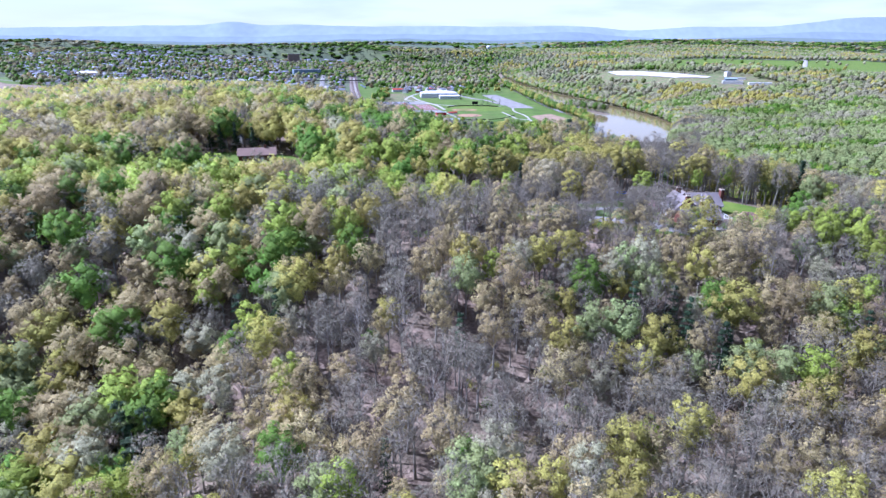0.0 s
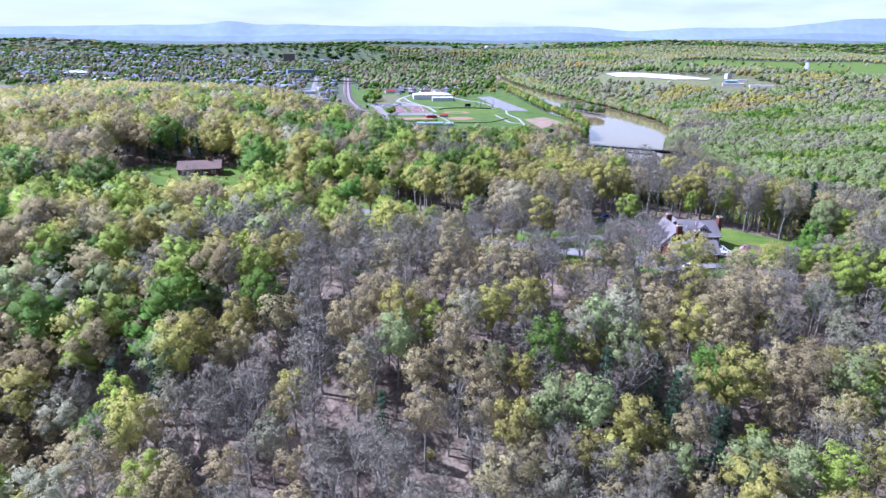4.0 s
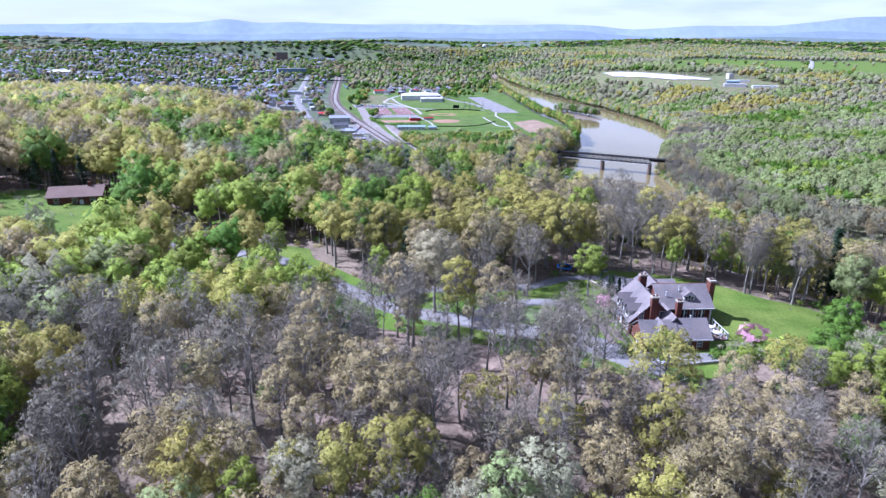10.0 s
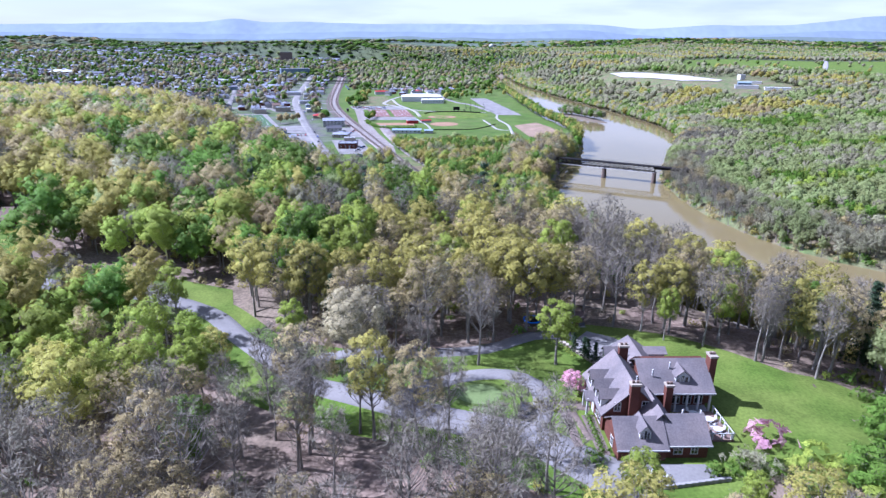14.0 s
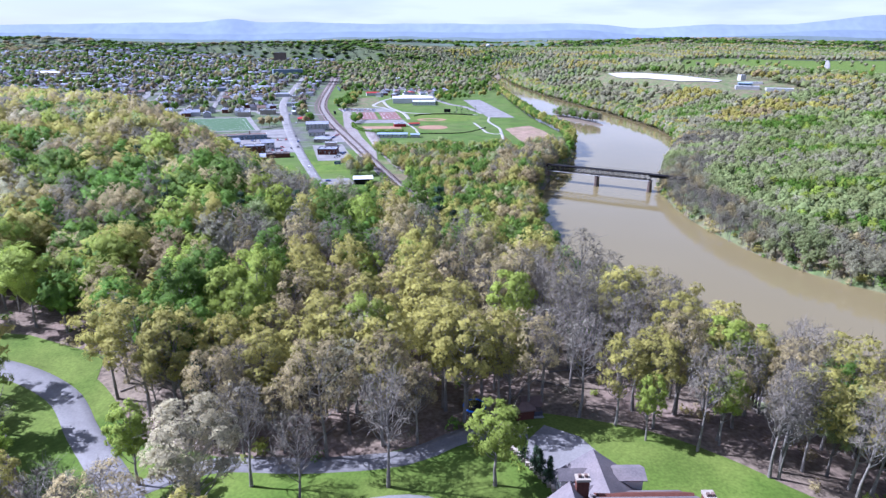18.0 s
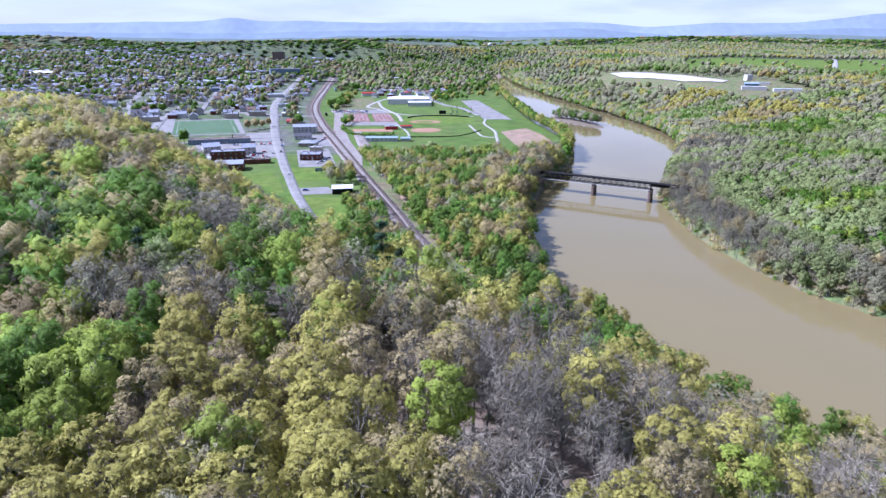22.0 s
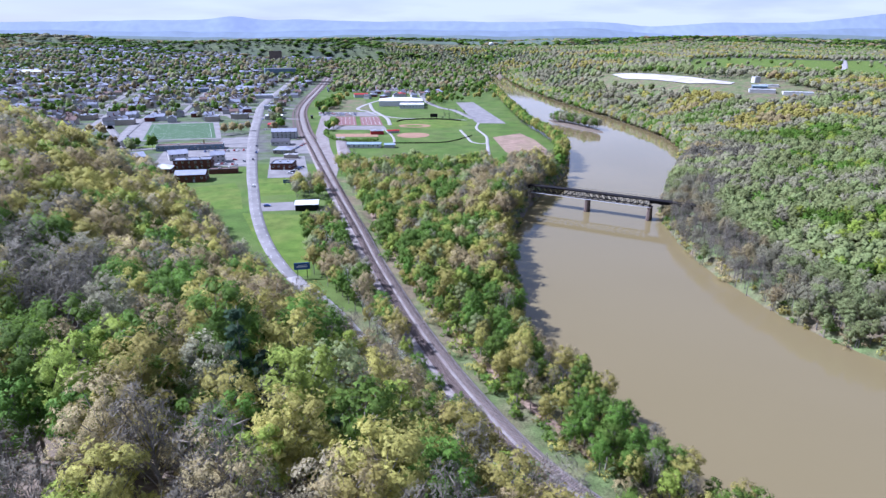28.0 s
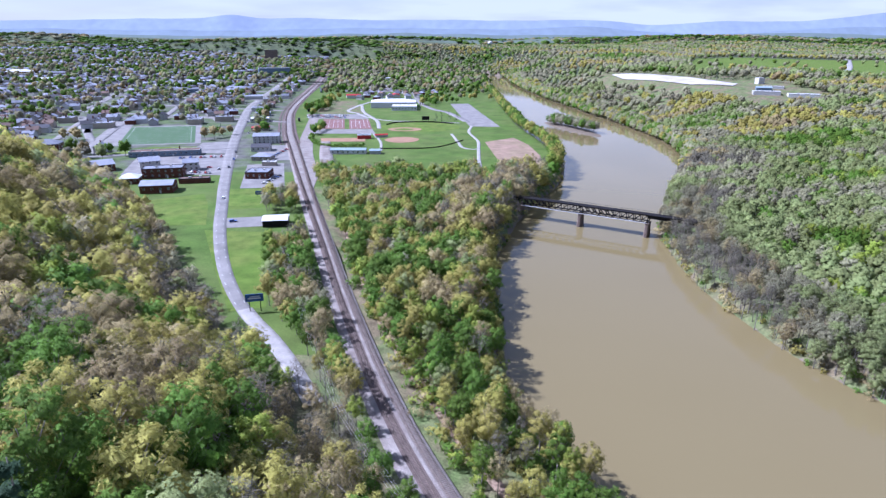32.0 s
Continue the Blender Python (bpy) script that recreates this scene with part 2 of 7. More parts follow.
def smooth_line(points, step):
    """Points along a Catmull-Rom curve through the given ones, about step apart."""
    p = np.array(points, float)
    p = np.vstack([2 * p[0] - p[1], p, 2 * p[-1] - p[-2]])
    out = []
    for i in range(1, len(p) - 2):
        n = max(1, int(np.linalg.norm(p[i + 1] - p[i]) / step))
        for t in np.arange(n) / n:
            out.append(0.5 * (2 * p[i] + (p[i + 1] - p[i - 1]) * t + (2 * p[i - 1] - 5 * p[i] + 4 * p[i + 1] - p[i + 2]) * t**2
                              + (3 * p[i] - p[i - 1] - 3 * p[i + 1] + p[i + 2]) * t**3))
    out.append(p[-2])
    return np.array(out)


def line_distance(x, y, line):
    """Distance to a polyline, and the side: positive to its left."""
    best, side = np.full(x.shape, 1e9), np.zeros(x.shape)
    for (ax, ay), (bx, by) in zip(line[:-1], line[1:]):
        dx, dy = bx - ax, by - ay
        t = np.clip(((x - ax) * dx + (y - ay) * dy) / (dx * dx + dy * dy + 1e-9), 0, 1)
        d = np.hypot(x - ax - t * dx, y - ay - t * dy)
        s = np.sign(dx * (y - ay) - dy * (x - ax))
        near = d < best
        best, side = np.where(near, d, best), np.where(near, s, side)
    return best, side


def inside(x, y, poly):
    r, p = np.zeros(np.shape(x), bool), np.array(poly, float)
    for (ax, ay), (bx, by) in zip(p, np.roll(p, -1, 0)):
        cross = (ay > y) != (by > y)
        r ^= cross & (x < (bx - ax) * (y - ay) / (by - ay + 1e-12) + ax)
    return r


def ease(v):
    v = np.clip(v, 0, 1)
    return v * v * (3 - 2 * v)


def rolls(x, y, seed=0):
    """Soft random waves between about -1 and 1."""
    r = np.random.RandomState(seed)
    s = 0
    for k in range(6):
        a, w, p = r.uniform(0, 6.28), r.uniform(0.6, 1.6), r.uniform(0, 6.28)
        s = s + np.sin((x * np.cos(a) + y * np.sin(a)) * w + p)
    return s / 3.0


# ---- the plan ----
LEFT_BANK = smooth_line([(-3400, 3500), (-1200, 2650), (-300, 2390), (30, 2230), (130, 2010), (116, 1476), (110, 1048), (108, 860), (109, 750), (117, 640), (117, 560), (96, 478), (60, 398),
                         (42, 344), (29, 296), (26, 241), (24, 205), (23, 176), (28, 147), (38, 130), (44, 114), (48, 98), (56, 82), (69, 66), (90, 47), (135, 14), (225, -48), (400, -150), (900, -430)], 25)
RIGHT_BANK = smooth_line([(-3400, 3680), (-1200, 2830), (-300, 2570), (80, 2420), (196, 2190), (214, 2040), (205, 1722), (217, 1350), (234, 1130), (252, 940), (262, 830), (266, 720), (251, 610), (217, 530), (172, 438),
                          (132, 345), (125, 300), (123, 262), (125, 236), (131, 198), (139, 175), (152, 152), (185, 118), (250, 70), (370, -5), (950, -340)], 25)
RAIL = smooth_line([(-420, 2300), (-348, 1794), (-287, 1286), (-242, 955), (-191, 732), (-146, 575), (-104, 431), (-74, 331), (-52, 258), (-34, 200), (-20, 158),
                    (-5, 120), (13, 85), (40, 56), (85, 22), (150, -22), (280, -105), (900, -450)], 6)
ROAD = smooth_line([(-470, 2000), (-409, 1547), (-328, 1044), (-265, 784), (-217, 607), (-170, 450), (-148, 382), (-131, 330), (-113, 282), (-96, 244), (-78, 212), (-60, 187), (-46, 164)], 8)
FOOT = np.array([(-1500, 1500), (-900, 980), (-600, 720), (-430, 585), (-300, 470), (-205, 385), (-165, 330), (-118, 255), (-85, 205), (-60, 170), (-35, 132), (-20, 108), (0, 76), (28, 46), (75, 8), (150, -44), (280, -128), (900, -475)], float)


def height(x, y):
    """The lie of the land."""
    x, y = np.asarray(x, float), np.asarray(y, float)
    d, s = line_distance(x, y, FOOT)
    d = d * s * -1.0                                   # positive on the hill
    top = 51 + 6.5 * np.exp(-(((x + 250) / 170) ** 2 + ((y - 160) / 150) ** 2)) + 3 * ease((-x - 110) / 90) * ease((y + 60) / 80)
    top = top - 26 * ease((-80 - y) / 75) * (1 - 0.35 * ease((x + 40) / 90)) - 14 * ease((-135 - x) / 60) * ease((-70 - y) / 50)
    top = top - 5 * ease((x + 12) / 50) * ease((y + 90) / 40) + 1.2 * rolls(x / 45, y / 45, 3)
    pad = ease(1.6 - np.hypot((x + 34) / 42, (y + 50) / 32))
    top = top * (1 - pad) + 51.0 * pad
    z = 10 + (top - 10) * ease(d / (94 - 28 * ease((x + 110) / 70)) * 0.94 + 0.03) * (d > -10)
    z = z - 1.5 * ease(-d / 60) * (x > -60) * (y < 330)
    far = ease((y - 1250) / 3000)
    z = z + far * (128 + 22 * rolls(x / 420, y / 420, 8)) + 25 * ease((-x - 700) / 900) * ease((y - 500) / 900)
    db, sb = line_distance(x, y, LEFT_BANK)
    right = sb > 0
    dr, sr = line_distance(x, y, RIGHT_BANK)
    over = sr > 0
    land = 5 + 3 * ease(dr / 60) + 14 * ease((dr - 160) / 260) + 42 * ease((dr - 20) / 160) * ease((y - 520) / 420) * (1 - 0.6 * ease((dr - 260) / 400)) + far * (84 + 18 * rolls(x / 380, y / 380, 4)) + 12 * ease((y - 1350) / 800) * ease((x - 420) / 260) + 14 * np.exp(-(((y - 3050) / 420) ** 2)) * ease((x - 700) / 500)
    z = np.where(over, land, z)
    wet = right & ~over
    bank = np.where(wet, -2.5, np.where(over, dr, db))
    shore = ease(np.clip(bank, 0, 9) / 9)
    z = np.where(wet, -2.5, -0.6 + (z + 0.6) * shore)
    isle = np.hypot((x - 176) / 34, (y - 822 - (x - 176) * -2.2) / 60)
    z = np.where(wet, np.maximum(z, 2.2 - 3.5 * isle**2), z)
    return z




def axis(lo, a, b, hi, fine, grow):
    mid = list(np.arange(a, b + fine, fine))
    up, s = [mid[-1]], fine
    while up[-1] < hi:
        s *= grow
        up.append(up[-1] + s)
    down, s = [mid[0]], fine
    while down[-1] > lo:
        s *= grow
        down.append(down[-1] - s)
    return np.array(down[:0:-1] + mid + up[1:])


gx, gy = axis(-4300, -300, 260, 4300, 5.0, 1.06), axis(-900, -260, 460, 4750, 5.0, 1.05)
GX, GY = np.meshgrid(gx, gy)
GZ = height(GX, GY)
nx, ny = len(gx), len(gy)


def sample(x, y):
    """Heights of the ground sheet itself."""
    x, y = np.asarray(x, float), np.asarray(y, float)
    i, j = np.clip(np.searchsorted(gx, x) - 1, 0, nx - 2), np.clip(np.searchsorted(gy, y) - 1, 0, ny - 2)
    u, v = (x - gx[i]) / (gx[i + 1] - gx[i]), (y - gy[j]) / (gy[j + 1] - gy[j])
    return (GZ[j, i] * (1 - u) + GZ[j, i + 1] * u) * (1 - v) + (GZ[j + 1, i] * (1 - u) + GZ[j + 1, i + 1] * u) * v


def ground_z(x, y):
    return float(sample(x, y))


idx = np.arange(nx * ny).reshape(ny, nx)
quads = np.stack([idx[:-1, :-1], idx[:-1, 1:], idx[1:, 1:], idx[1:, :-1]], -1).reshape(-1, 4)
CX, CY = (GX[:-1, :-1] + GX[1:, 1:]).ravel() / 2, (GY[:-1, :-1] + GY[1:, 1:]).ravel() / 2
dfoot, sfoot = line_distance(CX, CY, FOOT)
dbank, sbank = line_distance(CX, CY, LEFT_BANK)
dright, sright = line_distance(CX, CY, RIGHT_BANK)
ground_kind = np.where((sfoot < 0) & (dfoot > 6), 0, 1)
ground_kind[((dbank < 2.5) & (sbank < 0))  | ((sbank > 0) & (sright < 0))] = 2
ground_kind[(CY > 430) & (ground_kind == 1) & (sright < 0)] = 3
drail, srail = line_distance(CX, CY, RAIL)
ground_kind[(CY > 480) & (srail < 0) & (sfoot > 0) & (CY < 1500) & (CX > -1000)] = 4
ground_kind[(sright > 0)] = 1
ground_kind[(CY > 1500) & ((sright > 0) | (sbank < 0))] = 5
ground_kind[(sfoot > 0) & (srail < 0) & (CY > 180) & (CY < 470)] = 3
OPEN_GROUND = [(-240, 38), (-226, 8), (-200, -8), (-172, 0), (-174, 28), (-182, 46), (-212, 50)]
UPPER_LAWN = [(-172, 8), (-130, 5), (-110, -3), (-103, -24), (-121, -28), (-150, -20), (-172, -10)]
VIEW_GAP = [(-226, 8), (-205, -26), (-165, -40), (-158, -10), (-172, 10), (-200, -4)]
CLEARING = [(-90, -30), (-66, -37), (-48, -33), (-32, -25), (-23, -25.5), (-10, -30), (0, -37), (7, -43.5), (16, -46), (24, -58), (18, -74), (4, -76), (-4, -70), (-14, -74), (-28, -80), (-48, -74), (-62, -66), (-78, -60), (-95, -50), (-104, -38), (-118, -22), (-110, -10)]
ground = new("ground", mesh_of("ground", np.stack([GX.ravel(), GY.ravel(), GZ.ravel()], -1), quads, [M["litter"], M["scrub"], M["mud"], M["sports"], M["town"], mat("far_fields_and_woods", (0.052, 0.066, 0.04), 0.95, 0.3, 60, 0.2, 12, second=(0.08, 0.095, 0.045), second_size=150)], ground_kind, smooth=True))
tagged(ground, "rolling ground of leaf litter, grass and river mud", "ground", kind="structure")

# river surface
wm = bpy.data.materials.new("brown_river_water")
wm.use_nodes = True
wb = wm.node_tree.nodes["Principled BSDF"]
wb.inputs["Base Color"].default_value = (0.158, 0.127, 0.059, 1)
wb.inputs["Roughness"].default_value, wb.inputs["IOR"].default_value = 0.045, 1.33
wb.inputs["Specular IOR Level"].default_value = 0.5
wt = wm.node_tree.nodes.new("ShaderNodeTexNoise")
wt.inputs["Scale"].default_value, wt.inputs["Detail"].default_value = 0.35, 5.0
wbu = wm.node_tree.nodes.new("ShaderNodeBump")
wbu.inputs["Strength"].default_value, wbu.inputs["Distance"].default_value = 0.05, 0.3
wgeo = wm.node_tree.nodes.new("ShaderNodeNewGeometry")
wm.node_tree.links.new(wgeo.outputs["Position"], wt.inputs["Vector"])
wm.node_tree.links.new(wt.outputs["Fac"], wbu.inputs["Height"])
wm.node_tree.links.new(wbu.outputs["Normal"], wb.inputs["Normal"])
wv = [(-3600, -900, 0), (1500, -900, 0), (1500, 4700, 0), (-3600, 4700, 0)]
water = new("water", mesh_of("water", wv, [(0, 1, 2, 3)], wm))
tagged(water, "calm muddy brown river between wooded banks", "river", kind="structure")


# far ridges and hills, a plain backdrop with distance haze put into their colours
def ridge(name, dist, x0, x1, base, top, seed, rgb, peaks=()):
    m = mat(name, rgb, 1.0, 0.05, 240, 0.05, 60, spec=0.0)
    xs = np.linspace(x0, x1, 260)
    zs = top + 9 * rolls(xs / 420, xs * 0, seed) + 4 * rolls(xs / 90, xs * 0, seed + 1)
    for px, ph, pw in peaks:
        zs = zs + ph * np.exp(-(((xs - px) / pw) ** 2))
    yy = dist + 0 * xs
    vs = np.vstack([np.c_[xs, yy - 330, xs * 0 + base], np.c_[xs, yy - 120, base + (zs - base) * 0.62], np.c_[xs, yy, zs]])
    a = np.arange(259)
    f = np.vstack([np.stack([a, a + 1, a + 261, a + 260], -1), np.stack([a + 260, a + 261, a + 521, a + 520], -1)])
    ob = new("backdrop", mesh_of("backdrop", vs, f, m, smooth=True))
    return tagged(ob, "long wooded mountain ridge on the horizon, coloured blue for haze", "ridge", kind="structure")


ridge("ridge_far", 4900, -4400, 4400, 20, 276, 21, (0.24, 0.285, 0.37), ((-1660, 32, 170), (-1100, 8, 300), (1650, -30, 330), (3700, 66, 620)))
ridge("hazed_hills_far", 4150, -4000, 4000, 40, 150, 51, (0.125, 0.155, 0.15), ((-2300, 10, 400), (-300, 12, 500), (900, 16, 350), (2200, 22, 600)))
ridge("hazed_hills_near", 3500, -3400, 3400, 40, 118, 61, (0.105, 0.13, 0.10), ((-1500, 8, 400), (500, 14, 260), (1700, 24, 500)))
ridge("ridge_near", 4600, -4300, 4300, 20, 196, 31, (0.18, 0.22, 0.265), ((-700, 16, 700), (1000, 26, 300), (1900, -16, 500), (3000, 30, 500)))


# ---- trees ----
def tube(path, radii, sides):
    path = np.asarray(path, float)
    v, f = [], []
    for i, (p, r) in enumerate(zip(path, radii)):
        d = path[min(i + 1, len(path) - 1)] - path[max(i - 1, 0)]
        d = d / (np.linalg.norm(d) + 1e-9)
        u = np.cross(d, (0.3, 0.9, 0.1))
        u /= np.linalg.norm(u) + 1e-9
        w = np.cross(d, u)
        a = np.arange(sides) * 2 * np.pi / sides
        v.append(p + r * (np.cos(a)[:, None] * u + np.sin(a)[:, None] * w))
    for i in range(len(path) - 1):
        for j in range(sides):
            a, b = i * sides + j, i * sides + (j + 1) % sides
            f += [(a, b, b + sides), (a, b + sides, a + sides)]
    return np.vstack(v), np.array(f)


def unit(v):
    return v / (np.linalg.norm(v, axis=-1, keepdims=True) + 1e-9)


def point_normals(v, f):
    n = np.zeros((len(v), 3))
    if len(f):
        fn = np.cross(v[f[:, 1]] - v[f[:, 0]], v[f[:, 2]] - v[f[:, 0]])
        for c in range(3):
            np.add.at(n, f[:, c], fn)
    return unit(n)


def join(pieces):
    """Joins (verts, faces) or (verts, faces, normals) rows into one with normals."""
    v, f, m, n = [np.zeros((0, 3))], [np.zeros((0, 3), int)], [np.zeros((0, 3))], 0
    for q in pieces:
        v.append(q[0])
        f.append(q[1] + n)
        m.append(q[2] if len(q) > 2 else point_normals(q[0], q[1]))
        n += len(q[0])
    return np.vstack(v), np.vstack(f), np.vstack(m)


phi_ = (1 + 5**0.5) / 2
BALL = (np.array([(-1, phi_, 0), (1, phi_, 0), (-1, -phi_, 0), (1, -phi_, 0), (0, -1, phi_), (0, 1, phi_), (0, -1, -phi_), (0, 1, -phi_), (phi_, 0, -1), (phi_, 0, 1), (-phi_, 0, -1), (-phi_, 0, 1)]) / 1.902,
        np.array([(0, 11, 5), (0, 5, 1), (0, 1, 7), (0, 7, 10), (0, 10, 11), (1, 5, 9), (5, 11, 4), (11, 10, 2), (10, 7, 6), (7, 1, 8), (3, 9, 4), (3, 4, 2), (3, 2, 6), (3, 6, 8), (3, 8, 9), (4, 9, 5), (2, 4, 11), (6, 2, 10), (8, 6, 7), (9, 8, 1)]))


def tree_template(seed, tall=20.0, spread=5.5, low=0.35, lobes=12, twigs=350, leaves=300, leaf_size=0.5, detail=2, conifer=False, twig_len=1.5, core=0.0, plain=False):
    """Wood, twigs and leaves of one tree as three triangle meshes, with its foot at the origin."""
    r = np.random.RandomState(seed)
    base = 0.011 * tall + 0.05
    n = 5 if detail == 2 else 3
    t = np.linspace(0, 1, n)
    lean = r.normal(0, 0.025, 2) * tall
    trunk = np.c_[lean[0] * t**2, lean[1] * t**2, t * tall * (0.95 if conifer else 0.8)]
    trunk[1:-1, :2] += r.normal(0, 0.12, (n - 2, 2))
    wood = [tube(trunk, base * (1 - 0.85 * t) * np.where(t == 0, 1.3, 1), 6 if detail == 2 else 4 if detail else 3)]

    def on_trunk(h):
        return np.array([np.interp(h * tall, trunk[:, 2], trunk[:, c]) for c in range(3)])

    if conifer:
        tiers = (16, 9, 6)[2 - detail]
        cents, rad = [], []
        for k in range(tiers):
            h = 0.14 + 0.82 * k / tiers
            for j in range(6 if detail else 4):
                a = r.uniform(0, 6.28)
                ln = spread * (1.04 - h) * r.uniform(0.75, 1.2)
                for q in np.linspace(0.3, 1, 3):
                    cents.append((np.cos(a) * ln * q, np.sin(a) * ln * q, h * tall + 0.8 - 0.25 * ln * q))
                    rad.append(0.5)
        cents, rad = np.array(cents), np.array(rad)
    else:
        mid_h, half_h = tall * (low + 1) / 2, tall * (1 - low) / 2
        cents, rad = [], []
        wide = 1.5 / np.sqrt(lobes)
        for k in range(lobes):
            up = -0.55 + 1.5 * (k + 0.5 + r.uniform(-0.3, 0.3)) / lobes
            a = k * 2.4 + r.uniform(-0.4, 0.4)
            rl = wide * r.uniform(0.75, 1.25)
            q = np.sqrt(max(0.02, 1 - min(1, abs(up)) ** 2)) * (1 - rl * 0.75) * r.uniform(0.86, 1.14)
            cents.append((np.cos(a) * q * spread, np.sin(a) * q * spread, mid_h + up * (1 - rl * 0.7) * half_h))
            rad.append(spread * rl)
        cents, rad = np.array(cents), np.array(rad)
        for c in cents:
            h0 = max(low * 0.8, min(0.76, c[2] / tall - 0.16 - r.uniform(0, 0.1)))
            p0 = on_trunk(h0)
            rr = base * (0.5 - 0.35 * h0)
            if detail == 2:
                pm = p0 + (c - p0) * (0.55, 0.55, 0.4)
                wood.append(tube([p0, pm, c], [rr, rr * 0.62, 0.025], 3))
                for _ in range(3):
                    s0 = pm + (c - pm) * r.uniform(0.1, 0.9)
                    wood.append(tube([s0, s0 + r.normal(0, 1, 3) * (1.2, 1.2, 0.5) + (0, 0, 1.1)], [rr * 0.3, 0.015], 3))
            elif detail == 1:
                wood.append(tube([p0, c], [rr, 0.03], 3))
    nl = len(cents)
    if plain:
        ico = np.array([(1, 0, 0), (-1, 0, 0), (0, 1, 0), (0, -1, 0), (0, 0, 1), (0, 0, -1)], float)
        icf = np.array([(0, 2, 4), (2, 1, 4), (1, 3, 4), (3, 0, 4), (2, 0, 5), (1, 2, 5), (3, 1, 5), (0, 3, 5)])
    else:
        ico, icf = BALL
    mid = np.array([lean[0] * 0.6, lean[1] * 0.6, tall * (low + 1) / 2 - 0.12 * tall])
    size = np.array([spread, spread, tall * (1 - low) / 2])
    cores = []
    if core and not conifer:
        for c, q in zip(cents, rad):
            b = c + ico * q * core * r.uniform(0.8, 1.15, (len(ico), 1)) * (1, 1, 0.9)
            cores.append((b, icf, unit(unit(ico) * 0.6 + unit((b - mid) / size) * 0.6)))
        if core > 0.3:
            cores.append((mid + (0, 0, 0.08 * tall) + ico * size * 0.6 * r.uniform(0.85, 1.1, (len(ico), 1)), icf, unit(ico)))

    tw = (np.zeros((0, 3)), np.zeros((0, 3), int), np.zeros((0, 3)))
    if twigs and not conifer:
        k = r.randint(0, nl, twigs)
        d = unit(r.normal(0, 1, (twigs, 3)) + (0, 0, 0.55))
        c = cents[k] + d * rad[k][:, None] * r.uniform(-0.2, 0.75, (twigs, 1))
        d = d + r.normal(0, 0.35, (twigs, 3))
        side = unit(np.cross(d, r.normal(0, 1, (twigs, 3))))
        ln, w = r.uniform(0.4, 1.1, (twigs, 1)) * twig_len, (0.16, 0.06, 0.036)[detail]
        tw = join([(np.stack([c - side * w, c + side * w, c + d * ln], 1).reshape(-1, 3), np.arange(twigs * 3).reshape(-1, 3))])
    lf = []
    if leaves:
        k = r.randint(0, nl, leaves)
        away = unit((cents[k] - mid) / size)
        d = unit(r.normal(0, 1, (leaves, 3)) + (0, 0, 0.3) + away * (0.0 if conifer else 0.9))
        c = cents[k] + d * rad[k][:, None] * r.uniform(0.74, 1.12, (leaves, 1)) * (1, 1, 0.92)
        soft = unit(d * (0.6 if detail else 0.35) + unit((c - mid) / size) * (0.55 if detail else 0.75))
        lf = [leaf_cards(r, c, soft, leaf_size)]
    return join(wood), tw, join(lf + cores)


def leaf_cards(r, c, soft, size):
    """One triangle a leaf clump at c, facing about along soft, which also shades it."""
    n = len(c)
    out = unit(soft + r.normal(0, 0.42, (n, 3)))
    u = unit(np.cross(out, r.normal(0, 1, (n, 3))))
    w = np.cross(out, u)
    s = size * r.uniform(0.6, 1.3, (n, 1))
    v = np.stack([c - u * s * 0.55 - w * s * 0.4, c + u * s * 0.6 - w * s * 0.25, c + w * s * 0.6], 1)
    nrm = unit(soft[:, None, :] + r.normal(0, 0.22, (n, 3, 3)))
    return v.reshape(-1, 3), np.arange(n * 3).reshape(-1, 3), nrm.reshape(-1, 3)


KINDS = {  # leaf material, twigs, leaves, spread, low, core
    "bare": ("haze", 460, 520, 3.8, 0.38, 0.6), "bud": ("bud", 260, 760, 4.4, 0.32, 0.82), "olive": ("olive", 110, 860, 4.5, 0.28, 0.86), "lime": ("lime", 70, 860, 4.1, 0.26, 0.86),
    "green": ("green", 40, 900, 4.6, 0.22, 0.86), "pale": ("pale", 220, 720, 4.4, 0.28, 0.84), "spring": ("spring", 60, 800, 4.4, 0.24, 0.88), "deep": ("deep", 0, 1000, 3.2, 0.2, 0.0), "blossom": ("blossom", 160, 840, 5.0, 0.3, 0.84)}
DETAIL, MIDDLE, LIGHT, DISTANT, TINY, FLAT, STREET = {}, {}, {}, {}, {}, {}, {}
